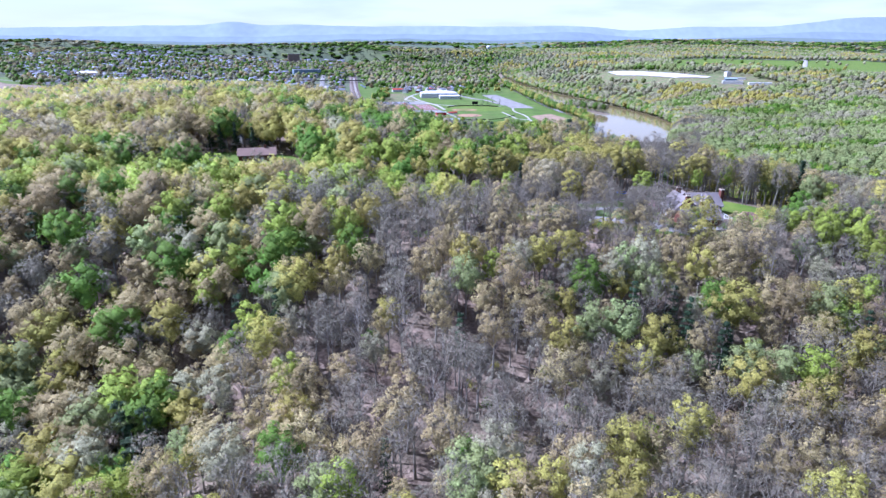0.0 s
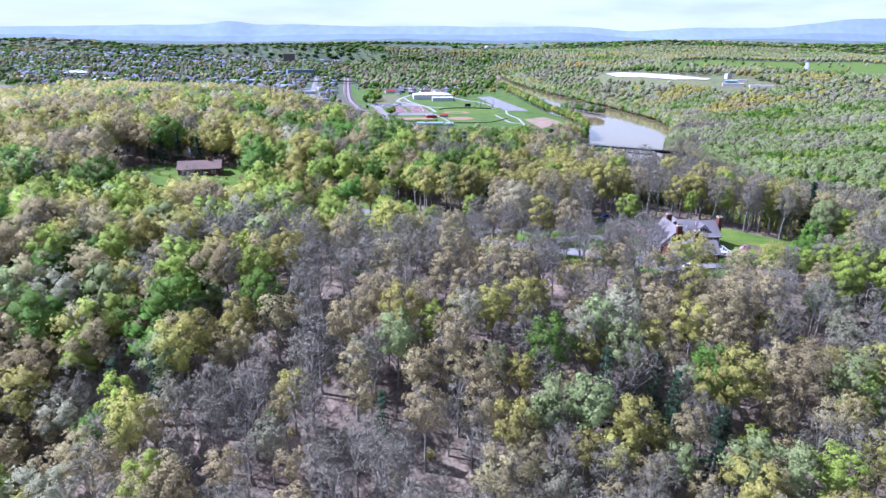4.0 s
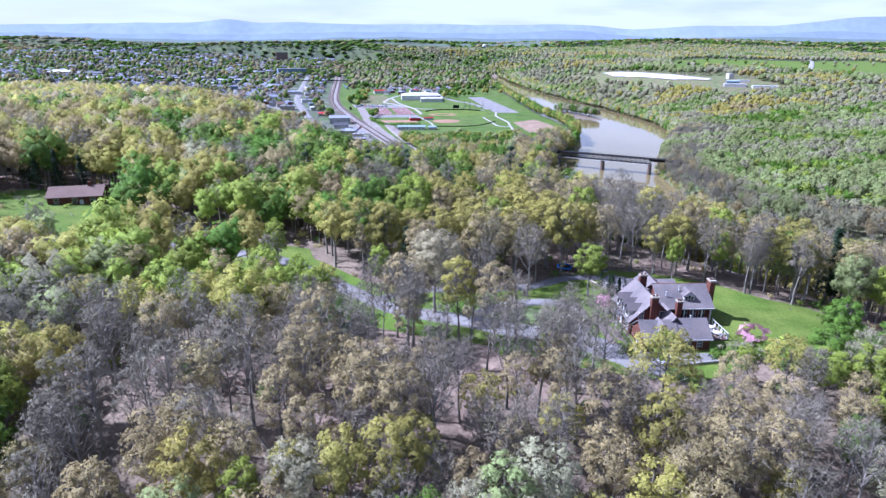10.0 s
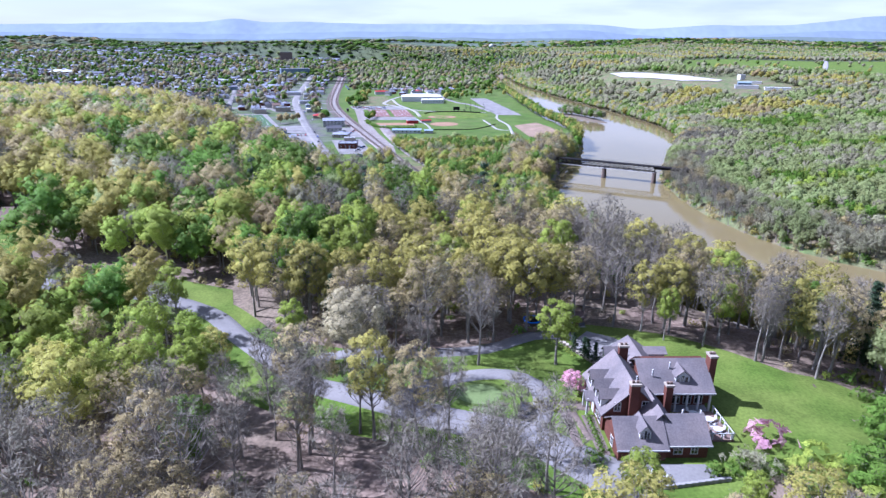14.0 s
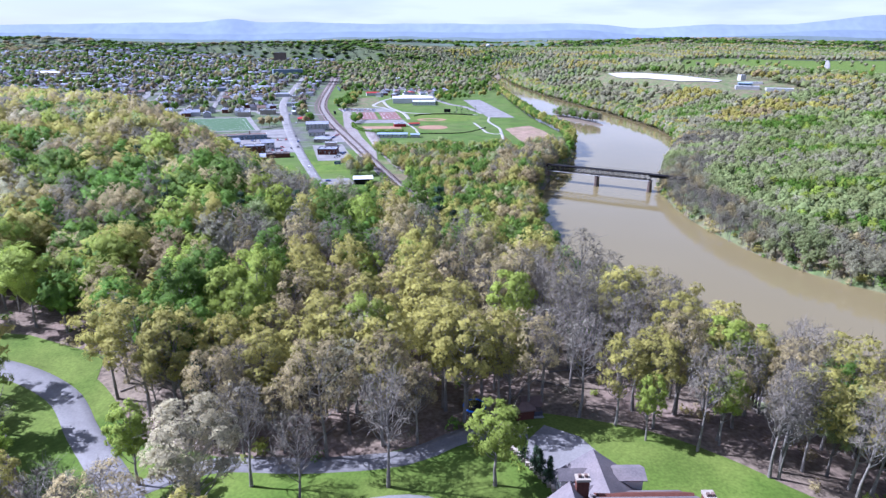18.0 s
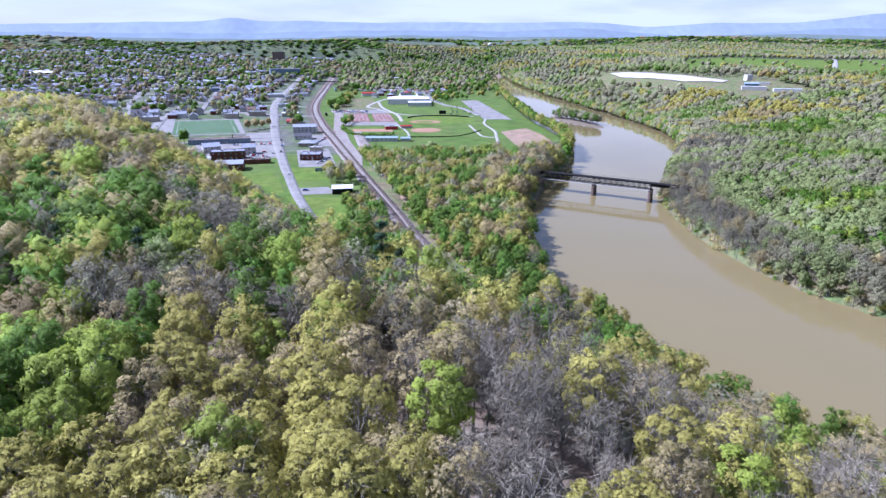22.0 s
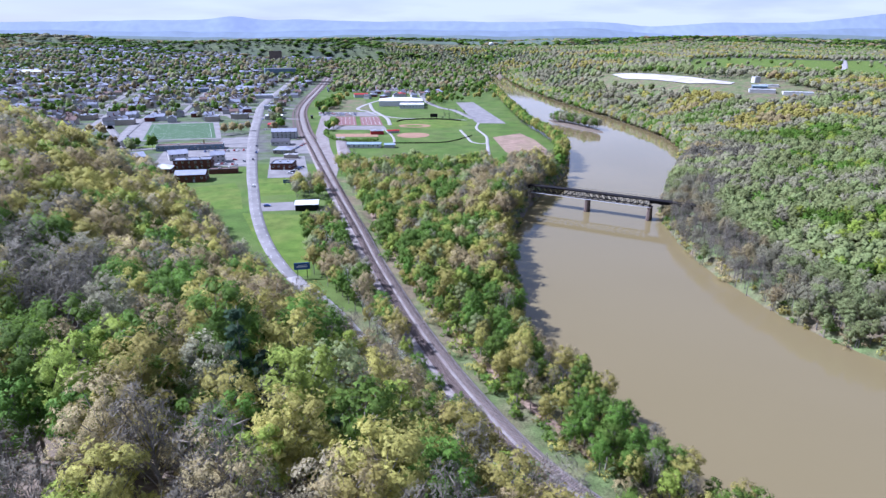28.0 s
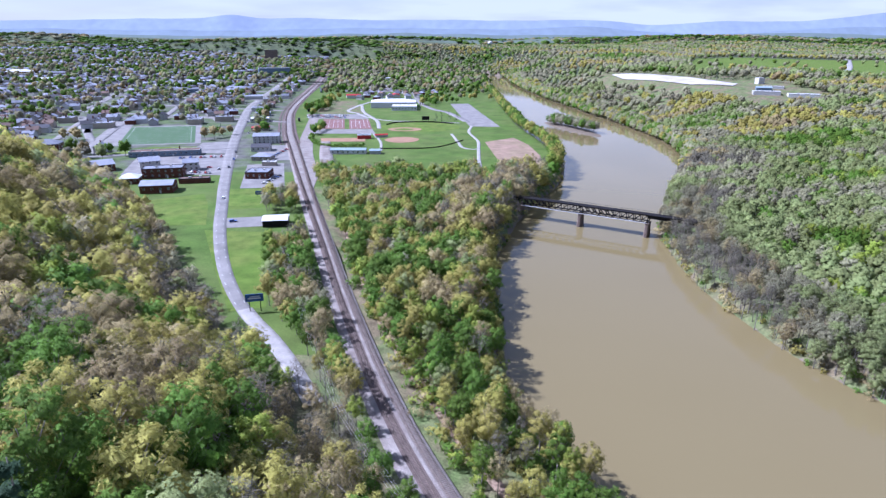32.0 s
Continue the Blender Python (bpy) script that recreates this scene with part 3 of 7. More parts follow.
for num, (kname, (lm, tw_n, lf_n, sp, lw, cr)) in enumerate(KINDS.items()):
    con = kname == "deep"
    hero_core = 0.0 if kname in ("bare", "bud", "pale") else 0.28 if kname == "olive" else cr * 0.7
    mid_core = 0.0 if kname == "bare" else 0.55 if kname == "bud" else 0.7
    DETAIL[kname] = [tree_template(100 * num + q, 20, sp * (0.86, 1.0, 1.14, 0.94)[q], lw, 26, int(tw_n * (2.2 if kname == "bare" else 1.7)), int(lf_n * (0.42 if kname == "bare" else 2.0)), 0.56, 2, con, 1.5, hero_core) for q in range(4)]
    MIDDLE[kname] = [tree_template(100 * num + 20 + q, 20, sp * (0.84, 1.0, 1.16, 0.93, 1.07)[q], lw, 18, int(tw_n * 0.4), int(lf_n * 1.1), 0.54, 1, con, 1.6, mid_core, True) for q in range(5)]
    LIGHT[kname] = [tree_template(100 * num + 40 + q, 20, sp * (1.2, 1.35, 1.5, 1.28, 1.42)[q], lw - 0.1, 11, int(tw_n * 0.04), int(lf_n * 0.2), 1.15, 0, con, 2.2, 0.5 if kname == "bare" else 0.78, True) for q in range(5)]
    DISTANT[kname] = [tree_template(100 * num + 60 + q, 20, sp * 1.7, lw - 0.2, 9, 0, 30 if not con else 30, 1.6, 0, con, 3.5, 0.84, True) for q in range(4)]
    TINY[kname] = [tree_template(100 * num + 70 + q, 20, sp * 1.65, lw - 0.2, 5, 0, 10 if not con else 24, 1.9, 0, con, 3.5, 0.95, True) for q in range(4)]
    STREET[kname] = [tree_template(100 * num + 75 + q, 16, sp * 1.35, max(0.08, lw - 0.2), 9, 0, 60 if not con else 40, 1.3, 0, con, 3.5, 0.88, True) for q in range(4)]
    FLAT[kname] = [tuple((v * (1.9, 1.9, 0.62), f, n) for v, f, n in tree_template(100 * num + 80 + q, 20, sp * 1.5, lw - 0.15, 4, 0, 6 if not con else 20, 2.6, 0, con, 3.5, 1.0, True)) for q in range(4)]


def plant(name, rows, templates, label, category="woodland", dense=False):
    """Many trees of all kinds joined into one mesh: rows of kind, x, y, z, scale, turn, tint."""
    mats, slot, vs, fs, ms, ts, ns, n = [], {}, [], [], [], [], [], 0
    for kname, x, y, z, s, a, tint in rows:
        ca, sa = math.cos(a), math.sin(a)
        rot = np.array([[ca, sa, 0], [-sa, ca, 0], [0, 0, 1]])
        opts = templates[kname]
        for (v, f, m), mk in zip(opts[int(tint * 997) % len(opts)], ("bark", "twig", KINDS[kname][0] + ("_dense" if dense else ""))):
            if not len(v):
                continue
            if mk not in slot:
                slot[mk] = len(mats)
                mats.append(M[mk])
            vs.append(((v * s) @ rot + (x, y, z)).astype(np.float32))
            ns.append((m @ rot).astype(np.float32))
            fs.append(f + n)
            ms.append(np.full(len(f), slot[mk]))
            ts.append(np.full(len(v), tint))
            n += len(v)
    ob = new(name, mesh_of(name, np.vstack(vs), np.vstack(fs), mats, np.concatenate(ms), np.concatenate(ts), normals=np.vstack(ns)))
    return tagged(ob, label, category, kind="stuff")


def wood_and_crown(template, leaves, tint):
    """Trunk and crown meshes of a single tree."""
    wood, tw, lf = template
    v, f, m = join([tw, lf])
    return (mesh_of("trunk", wood[0], wood[1], M["bark"], normals=wood[2]),
            mesh_of("crown", v, f, [M["twig"], M[leaves]], np.r_[np.zeros(len(tw[1])), np.ones(len(lf[1]))], np.full(len(v), tint), normals=m))


HERO = {}


def tree(kname, x, y, s, label, variant=0, a=0.0, sink=0.3, group=""):
    """A single tree with its trunk and crown as parts."""
    key = (kname, variant % 4)
    if key not in HERO:
        HERO[key] = wood_and_crown(DETAIL[kname][variant % 4], KINDS[kname][0], 0.5)
    t = thing("tree", label, "tree", pose(x, y, ground_z(x, y) - sink, 0, 0, math.degrees(a)) @ Matrix.Diagonal((s, s, s, 1)), group)
    for nm, me in zip(("trunk", "crown"), HERO[key]):
        ob = new(nm, me)
        ob.parent = t
    return t


rng = np.random.RandomState(7)


def spots(x0, x1, y0, y1, gap):
    """Jittered grid points."""
    xs, ys = np.meshgrid(np.arange(x0, x1, gap), np.arange(y0, y1, gap))
    return xs.ravel() + rng.uniform(-0.48, 0.48, xs.size) * gap, ys.ravel() + rng.uniform(-0.48, 0.48, xs.size) * gap


def choose(weights, u=None):
    ks = list(weights)
    w = np.array([max(0.0, weights[q]) for q in ks])
    return ks[min(len(ks) - 1, int(np.searchsorted(np.cumsum(w / w.sum()), rng.uniform() if u is None else u)))]


def drift(x, y, size, seed, share=0.6):
    """Even numbers from 0 to 1 that stay alike within stands of about the given size."""
    g = rolls(x / size, y / size, seed) + 0.7 * rolls(x / size * 2.3, y / size * 2.3, seed + 1)
    rank = np.argsort(np.argsort(g)) / max(1, len(g))
    return np.where(rng.uniform(size=len(g)) < share, np.clip(rank + rng.normal(0, 0.05, len(g)), 0, 0.999), rng.uniform(size=len(g)))


# ---- roads, paths and fields ----
def ribbon(name, line, width, material, lift, label="", category="road", flat=None, start=None, end=None):
    """A strip along a line, laid on the ground."""
    p = np.array(line, float)
    d = np.gradient(p, axis=0)
    d /= np.linalg.norm(d, axis=1, keepdims=True)
    nrm = np.c_[-d[:, 1], d[:, 0]]
    w = np.interp(np.linspace(0, 1, len(p)), np.linspace(0, 1, np.size(width)), np.atleast_1d(width))[:, None] / 2
    cols = []
    for q in (-1, -0.34, 0.34, 1):
        e = p + nrm * w * q
        z = sample(e[:, 0], e[:, 1]) if flat is None else np.full(len(e), float(flat))
        cols.append(np.c_[e, z + lift])
    zc = np.maximum(np.maximum(cols[0][:, 2], cols[1][:, 2]), np.maximum(cols[2][:, 2], cols[3][:, 2]))
    zc = np.convolve(np.pad(zc, 2, mode="edge"), np.ones(5) / 5, "valid")
    for c in cols:
        c[:, 2] = np.maximum(c[:, 2], zc - 0.05)
    skirt = [np.c_[p + nrm * (w + 0.5) * q, cols[0][:, 2] - 1.2] for q in (-1, 1)]
    cols = [skirt[0], *cols, skirt[1]]
    n = len(p)
    a = np.arange(n - 1)
    f = np.vstack([np.stack([a + j * n, a + (j + 1) * n, a + 1 + (j + 1) * n, a + 1 + j * n], -1) for j in range(5)])
    ob = new(name, mesh_of(name, np.vstack(cols), f, material))
    return tagged(ob, label, category, kind="structure")


def patch(name, poly, material, lift, label, category, parent=None, cell=None):
    """A flat polygon laid on the ground."""
    bm = bmesh.new()
    vs = [bm.verts.new((x, y, 0)) for x, y in poly]
    bm.faces.new(vs)
    bm.normal_update()
    bm.faces.ensure_lookup_table()
    if bm.faces[0].normal.z < 0:
        bmesh.ops.reverse_faces(bm, faces=bm.faces[:])
    bmesh.ops.triangulate(bm, faces=bm.faces[:])
    if cell:
        for _ in range(cell):
            bmesh.ops.subdivide_edges(bm, edges=bm.edges[:], cuts=1, use_grid_fill=True)
    co = np.array([v.co for v in bm.verts])
    z = sample(co[:, 0], co[:, 1]) + lift
    for v, q in zip(bm.verts, z):
        v.co.z = q
    me = bpy.data.meshes.new(name)
    bm.to_mesh(me)
    bm.free()
    me.materials.append(material)
    ob = new(name, me)
    if parent:
        ob.parent = parent
        return tagged(ob, label)
    return tagged(ob, label, category, kind="structure")


def disc(cx, cy, rx, ry=None, n=28, a0=0.0, a1=2 * math.pi):
    ry = ry or rx
    return [(cx + rx * math.cos(a0 + (a1 - a0) * i / n), cy + ry * math.sin(a0 + (a1 - a0) * i / n)) for i in range(n + (a1 - a0 < 6))]


DRIVE = smooth_line([(-175, 0), (-150, -4), (-127, -8), (-111, -16.5), (-100.5, -28), (-91.5, -37.5), (-83, -46.5), (-74, -51), (-66, -54.5), (-58, -58.5), (-51, -61), (-44, -64), (-36, -71), (-30, -75)], 3)
LOOP = smooth_line([(-68, -53.5), (-60, -48.5), (-53, -45.5), (-46, -45.2), (-41.5, -48.5), (-40.6, -54), (-43, -60), (-47, -63)], 2)
BACK_LANE = smooth_line([(-88, -42), (-77, -36.5), (-63, -37), (-49, -35.5), (-39, -30), (-30, -30)], 3)
ribbon("road", DRIVE, [5.5, 5.5, 5, 4.6, 4.6, 6.5, 8], M["asphalt"], 0.10, "curving asphalt driveway between trees")
ribbon("road", LOOP, 3.6, M["asphalt"], 0.13, "asphalt turning loop before the brick house")
ribbon("road", BACK_LANE, 3.4, M["asphalt"], 0.12, "narrow asphalt lane behind the lawn")
patch("pavement", [(-30, -31.5), (-27, -28), (-22, -31), (-19.5, -36), (-19, -42), (-28.5, -42.5), (-31.5, -37)], M["asphalt"], 0.14, "dark asphalt parking court behind the house", "driveway", cell=2)
ribbon("path", smooth_line([(-40.2, -55), (-37, -55.3), (-33.4, -56)], 1), 1.6, M["stone"], 0.13, "brown paved garden path to the front door", "path")
ribbon("path", smooth_line([(-36.5, -56), (-36, -60), (-35.4, -64.5)], 1), 1.0, M["stone"], 0.14, "brown paved garden path beside flower beds", "path")

LAWN = smooth_line(CLEARING + CLEARING[:1], 3)[:-1]
patch("lawn", [tuple(q_) for q_ in LAWN], M["lawn"], 0.06, "mown sunlit lawn round the brick house", "lawn", cell=2)

patch("pavement", [(-40, -69.5), (-33.2, -70.0), (-20, -70.2), (-18.6, -73.0), (-28, -74.6), (-38, -75.2)], M["asphalt"], 0.16, "grey asphalt garage court below the house", "driveway", cell=2)
patch("putting_green", disc(-51.6, -51.6, 3.9, 3.1), mat("fine_turf", (0.125, 0.165, 0.06), 0.9, 0.1, 2, 0.08, 0.3), 0.14, "pale round putting green inside the drive loop", "putting green", cell=1)
patch("green_collar", disc(-51.6, -51.6, 5.0, 4.1), M["sports"], 0.105, "darker grass collar round the putting green", "lawn", cell=1)

HIGHWAY = ribbon("road", ROAD, [11, 13, 14, 14, 14, 13, 11, 8, 5], M["asphalt"], 0.16, "straight grey asphalt main road into town")
p = ROAD
seg = np.cumsum(np.r_[0, np.linalg.norm(np.diff(p, axis=0), axis=1)])
dash = bmesh.new()
for s0 in np.arange(300, seg[-1] - 60, 12):
    a = np.array([np.interp(s0, seg, p[:, c]) for c in (0, 1)])
    b = np.array([np.interp(s0 + 3, seg, p[:, c]) for c in (0, 1)])
    d = (b - a) / np.linalg.norm(b - a)
    nr = np.array([-d[1], d[0]]) * 0.07
    off = np.array([-d[1], d[0]]) * 1.8
    for o in (off, -off):
        q = [a + o - nr, b + o - nr, b + o + nr, a + o + nr]
        dash.faces.new([dash.verts.new((x, y, ground_z(x, y) + 0.235)) for x, y in q])
part("lane_marking", dash, M["white"], HIGHWAY, "white painted lane dashes")

# railway
BED = ribbon("railway_bed", RAIL, [30, 30, 26, 22, 16, 12.5, 11.5, 11.2, 11.2, 11.2, 11.2, 11.2], M["ballast"], 0.35, "pale stone ballast bed of the railway", "railway")
rseg = np.cumsum(np.r_[0, np.linalg.norm(np.diff(RAIL, axis=0), axis=1)])


def track_line(offset, spread):
    d = np.gradient(RAIL, axis=0)
    d /= np.linalg.norm(d, axis=1, keepdims=True)
    o = offset + spread * ease((RAIL[:, 1] - 250) / 400)
    return RAIL + np.c_[-d[:, 1], d[:, 0]] * o[:, None]


bed_me = BED.data
bco = np.array([v.co for v in bed_me.vertices]).reshape(6, -1, 3)
bed_z = bco[2, :, 2]


def rail_track(label, line, near):
    t = thing("railway_track", label, "railway track", kind="structure")
    d = np.gradient(line, axis=0)
    d /= np.linalg.norm(d, axis=1, keepdims=True)
    nr = np.c_[-d[:, 1], d[:, 0]]
    for sgn in (-1, 1):
        c = line + nr * sgn * 0.75
        v, n = [], len(c)
        for dx, dz in ((-0.06, 0.12), (-0.06, 0.30), (0.06, 0.30), (0.06, 0.12)):
            v.append(np.c_[c + nr * dx, bed_z + dz])
        a = np.arange(n - 1)
        f = np.vstack([np.stack([a + j * n, a + 1 + j * n, a + 1 + (j + 1) * n, a + (j + 1) * n], -1) for j in range(3)])
        part("rail", mesh_of("rail", np.vstack(v), f, M["rail"]), None, t)
    sg = np.cumsum(np.r_[0, np.linalg.norm(np.diff(line, axis=0), axis=1)])
    ss = np.arange(600, sg[-1] - 500, 0.65)
    sx, sy, sz = (np.interp(ss, sg, q) for q in (line[:, 0], line[:, 1], bed_z))
    ang = np.arctan2(np.interp(ss, sg, d[:, 1]), np.interp(ss, sg, d[:, 0]))
    one = boxes((-0.13, 0.13, -1.35, 1.35, -0.05, 0.14))
    tie = bpy.data.meshes.new("sleeper")
    one.to_mesh(tie)
    one.free()
    tie.materials.append(M["sleeper"])
    count, rest = 0, []
    for x, y, z, a in zip(sx, sy, sz, ang):
        if near and 62 < y < 215 and count < 290:
            ob = new("sleeper", tie)
            ob.parent = t
            ob.matrix_basis = pose(x, y, z, 0, 0, math.degrees(a))
            count += 1
        else:
            rest.append((x, y, z, a))
    r_ = np.array(rest)
    cv = np.array([(sx_, sy_, sz_) for sz_ in (-0.05, 0.14) for sx_, sy_ in ((-0.13, -1.35), (0.13, -1.35), (0.13, 1.35), (-0.13, 1.35))])
    cf = np.array([(4, 5, 6, 7), (0, 1, 5, 4), (1, 2, 6, 5), (2, 3, 7, 6), (3, 0, 4, 7)])
    ca, sa = np.cos(r_[:, 3])[:, None], np.sin(r_[:, 3])[:, None]
    vx = cv[:, 0] * ca - cv[:, 1] * sa + r_[:, :1]
    vy = cv[:, 0] * sa + cv[:, 1] * ca + r_[:, 1:2]
    vz = cv[:, 2] + r_[:, 2:3]
    vv = np.stack([vx, vy, vz], -1).reshape(-1, 3)
    ff = (cf[None] + (np.arange(len(r_)) * 8)[:, None, None]).reshape(-1, 4)
    tagged(part("sleepers", mesh_of("sleepers", vv, ff, M["sleeper"]), None, t), kind="stuff")
    return t


STAIN = mat("oil_stained_ballast", (0.109, 0.0832, 0.0736), 0.95, 0.2, 4, 0.3, 0.3)
GREY_BALLAST = mat("grey_ballast", (0.165, 0.146, 0.135), 0.95, 0.2, 4, 0.3, 0.3)


def stain(line, w, material):
    d = np.gradient(line, axis=0)
    d /= np.linalg.norm(d, axis=1, keepdims=True)
    nr = np.c_[-d[:, 1], d[:, 0]]
    n = len(line)
    v = np.vstack([np.c_[line - nr * w, bed_z + 0.05], np.c_[line + nr * w, bed_z + 0.05]])
    a = np.arange(n - 1)
    part("ballast_stain", mesh_of("ballast_stain", v, np.stack([a, a + 1, a + 1 + n, a + n], -1), material), None, BED, "dark stained ballast between the rails")


T1, T2 = track_line(-0.6, -2.5), track_line(3.6, 2.2)
stain(T1, 1.75, STAIN)
stain(T2, 1.6, GREY_BALLAST)
rail_track("rusty railway track on dark wooden sleepers", T1, True)
rail_track("second railway track beside the main line", T2, False)
for off in (-11, -6.5, 8.5):
    yard = track_line(off * 0.5, off * 0.5)[RAIL[:, 1] > 620]
    bz = bed_z[RAIL[:, 1] > 620]
    d = np.gradient(yard, axis=0)
    d /= np.linalg.norm(d, axis=1, keepdims=True)
    nr = np.c_[-d[:, 1], d[:, 0]]
    n = len(yard)
    v = np.vstack([np.c_[yard - nr * 1.3, bz + 0.09], np.c_[yard + nr * 1.3, bz + 0.09]])
    a = np.arange(n - 1)
    tagged(part("siding", mesh_of("siding", v, np.stack([a, a + 1, a + 1 + n, a + n], -1), STAIN), None, BED), "dark siding track in the rail yard")

# access track beside the railway in the yard
ribbon("path", smooth_line([(-128, 640), (-112, 560), (-92, 470), (-78, 410), (-60, 350)], 6), [10, 12, 13, 9, 4], M["ballast"], 0.45, "gravel service track beside the railway", "track")
ribbon("path", smooth_line([(-57, 330), (-40, 262), (-22, 202), (-6, 160), (10, 124), (28, 92)], 6), 3.0, M["dirt"], 0.12, "dirt track beside the railway", "track")

# sports grounds
TURF = [(-340, 615), (-266, 632), (-318, 765), (-392, 748)]
patch("turf_apron", [(-350, 606), (-258, 627), (-314, 775), (-402, 755)], M["asphalt"], 0.10, "grey track apron round the turf field", "apron")
field = patch("sports_field", TURF, M["turf"], 0.16, "green artificial turf football field with white lines", "sports field")


def quad_at(corners, u, v):
    a, b, c, d = (np.array(q, float) for q in corners)
    return (a * (1 - u) + b * u) * (1 - v) + (d * (1 - u) + c * u) * v


def painted(parent, corners, lines, w, z, material, name="field_line"):
    bm = bmesh.new()
    for u0, v0, u1, v1 in lines:
        p0, p1 = quad_at(corners, u0, v0), quad_at(corners, u1, v1)
        d = (p1 - p0) / np.linalg.norm(p1 - p0)
        nr = np.array([-d[1], d[0]]) * w / 2
        bm.faces.new([bm.verts.new((*q, z)) for q in (p0 - nr, p1 - nr, p1 + nr, p0 + nr)])
    bmesh.ops.recalc_face_normals(bm, faces=bm.faces[:])
    return part(name, bm, material, parent, "white painted lines")


TZ = ground_z(-330, 690) + 0.26
painted(field, TURF, [(0.06, k_, 0.94, k_) for k_ in np.linspace(0.08, 0.92, 11)] + [(0.06, 0.04, 0.06, 0.96), (0.94, 0.04, 0.94, 0.96), (0.06, 0.04, 0.94, 0.04), (0.06, 0.96, 0.94, 0.96)], 0.25, TZ, M["white"])

for x0, x1 in ((-152, -123), (-117, -89)):
    sh = -22
    cs = [(x0, 741), (x1, 741), (x1 + sh * 0.7, 838), (x0 + sh * 0.7, 838)]
    crt = patch("tennis_court", cs, mat("court_red", (0.17, 0.095, 0.088), 0.9, 0.06, 8, 0.05, 1), 0.16, "dusky red hard tennis courts with white lines", "tennis court")
    z_ = ground_z(x0, 780) + 0.25
    painted(crt, cs, [(a_, b_, a_, b_ + 0.36) for a_ in (0.1, 0.3, 0.5, 0.7, 0.9) for b_ in (0.1, 0.55)] + [(0.1, b_, 0.9, b_) for b_ in (0.1, 0.28, 0.46, 0.55, 0.73, 0.91)], 0.3, z_, M["white"], "court_line")
patch("parking_lot", [(-163, 700), (-80, 700), (-88, 738), (-160, 738)], M["asphalt"], 0.12, "grey asphalt strip before the tennis courts", "parking lot")
patch("parking_lot", [(-190, 842), (-105, 842), (-118, 900), (-205, 900)], M["asphalt"], 0.12, "grey parking lot behind the tennis courts", "parking lot")
patch("parking_lot", [(12, 1060), (44, 1064), (73, 762), (34, 766)], M["asphalt"], 0.14, "long empty grey parking lot beside the river", "parking lot", cell=2)
patch("bare_ground", [(45, 640), (80, 672), (90, 622), (93, 560), (86, 515), (66, 490), (50, 545)], M["dirt"], 0.14, "bare brown earth beside the river trees", "bare earth")
patch("outfield", disc(-30, 760, 52, 44), M["lawn"], 0.10, "mown green baseball outfield", "outfield")
patch("infield", disc(-48, 738, 21, 17), M["clay"], 0.20, "orange clay baseball infield", "infield")
patch("infield_grass", disc(-49, 736, 12, 9), M["lawn"], 0.30, "green grass square inside the clay infield", "infield")
patch("infield", disc(-46, 655, 19, 20), M["clay"], 0.20, "orange clay softball infield", "infield")
patch("infield", [(-132, 640), (-85, 642), (-88, 668), (-138, 664)], M["clay"], 0.20, "clay practice infield beside the hedge", "infield")
patch("old_turf", [(-190, 905), (-120, 905), (-136, 1010), (-212, 1005)], M["scrub"], 0.12, "dry tan practice field", "field")
for pts_, w_ in (([(10, 700), (16, 640), (20, 605), (30, 594), (36, 598)], 3.0), ([(32, 490), (33, 540), (36, 598), (38, 648), (31, 715), (37, 770)], 3.2), ([(-82, 700), (-68, 640), (-62, 585)], 2.6),
                 ([(-128, 905), (-108, 860), (-70, 820), (-20, 815), (22, 800)], 4.0), ([(-128, 905), (-150, 960), (-120, 1120), (-40, 1180)], 6)):
    ribbon("path", smooth_line(pts_, 6), w_, M["pavement"], 0.22, "pale concrete path between the sports fields", "path")

# lots and lawns along the main road
patch("parking_lot", [(-262, 470), (-176, 470), (-196, 560), (-290, 560)], M["asphalt"], 0.08, "grey asphalt parking lot with cars", "parking lot")
patch("parking_lot", [(-150, 424), (-118, 428), (-142, 520), (-172, 512)], M["asphalt"], 0.08, "grey asphalt lot beside a brick building", "parking lot")
patch("parking_lot", [(-172, 530), (-140, 535), (-158, 620), (-190, 612)], M["asphalt"], 0.08, "asphalt lot between shops", "parking lot")
patch("parking_lot", [(-245, 565), (-205, 570), (-222, 640), (-258, 632)], M["asphalt"], 0.08, "asphalt lot behind a long building", "parking lot")
patch("parking_lot", [(-126, 326), (-103, 330), (-112, 350), (-134, 346)], M["asphalt"], 0.12, "small asphalt lot beside a white-roofed shed", "parking lot")
for poly in ([(-160, 420), (-125, 424), (-112, 372), (-138, 366)], [(-137, 322), (-98, 318), (-72, 218), (-86, 214), (-112, 268)], [(-170, 408), (-156, 378), (-140, 332), (-165, 330), (-205, 385)],
             [(-255, 575), (-240, 610), (-300, 600), (-330, 560)]):
    patch("lawn", poly, M["lawn"], 0.07, "mown green roadside lawn", "lawn", cell=1)
ribbon("path", smooth_line([(-80, 216), (-72, 204), (-63, 192), (-54, 178), (-46, 164), (-38, 150)], 4), 6, M["pavement"], 0.2, "pale gravel lane at the foot of the hill", "track")
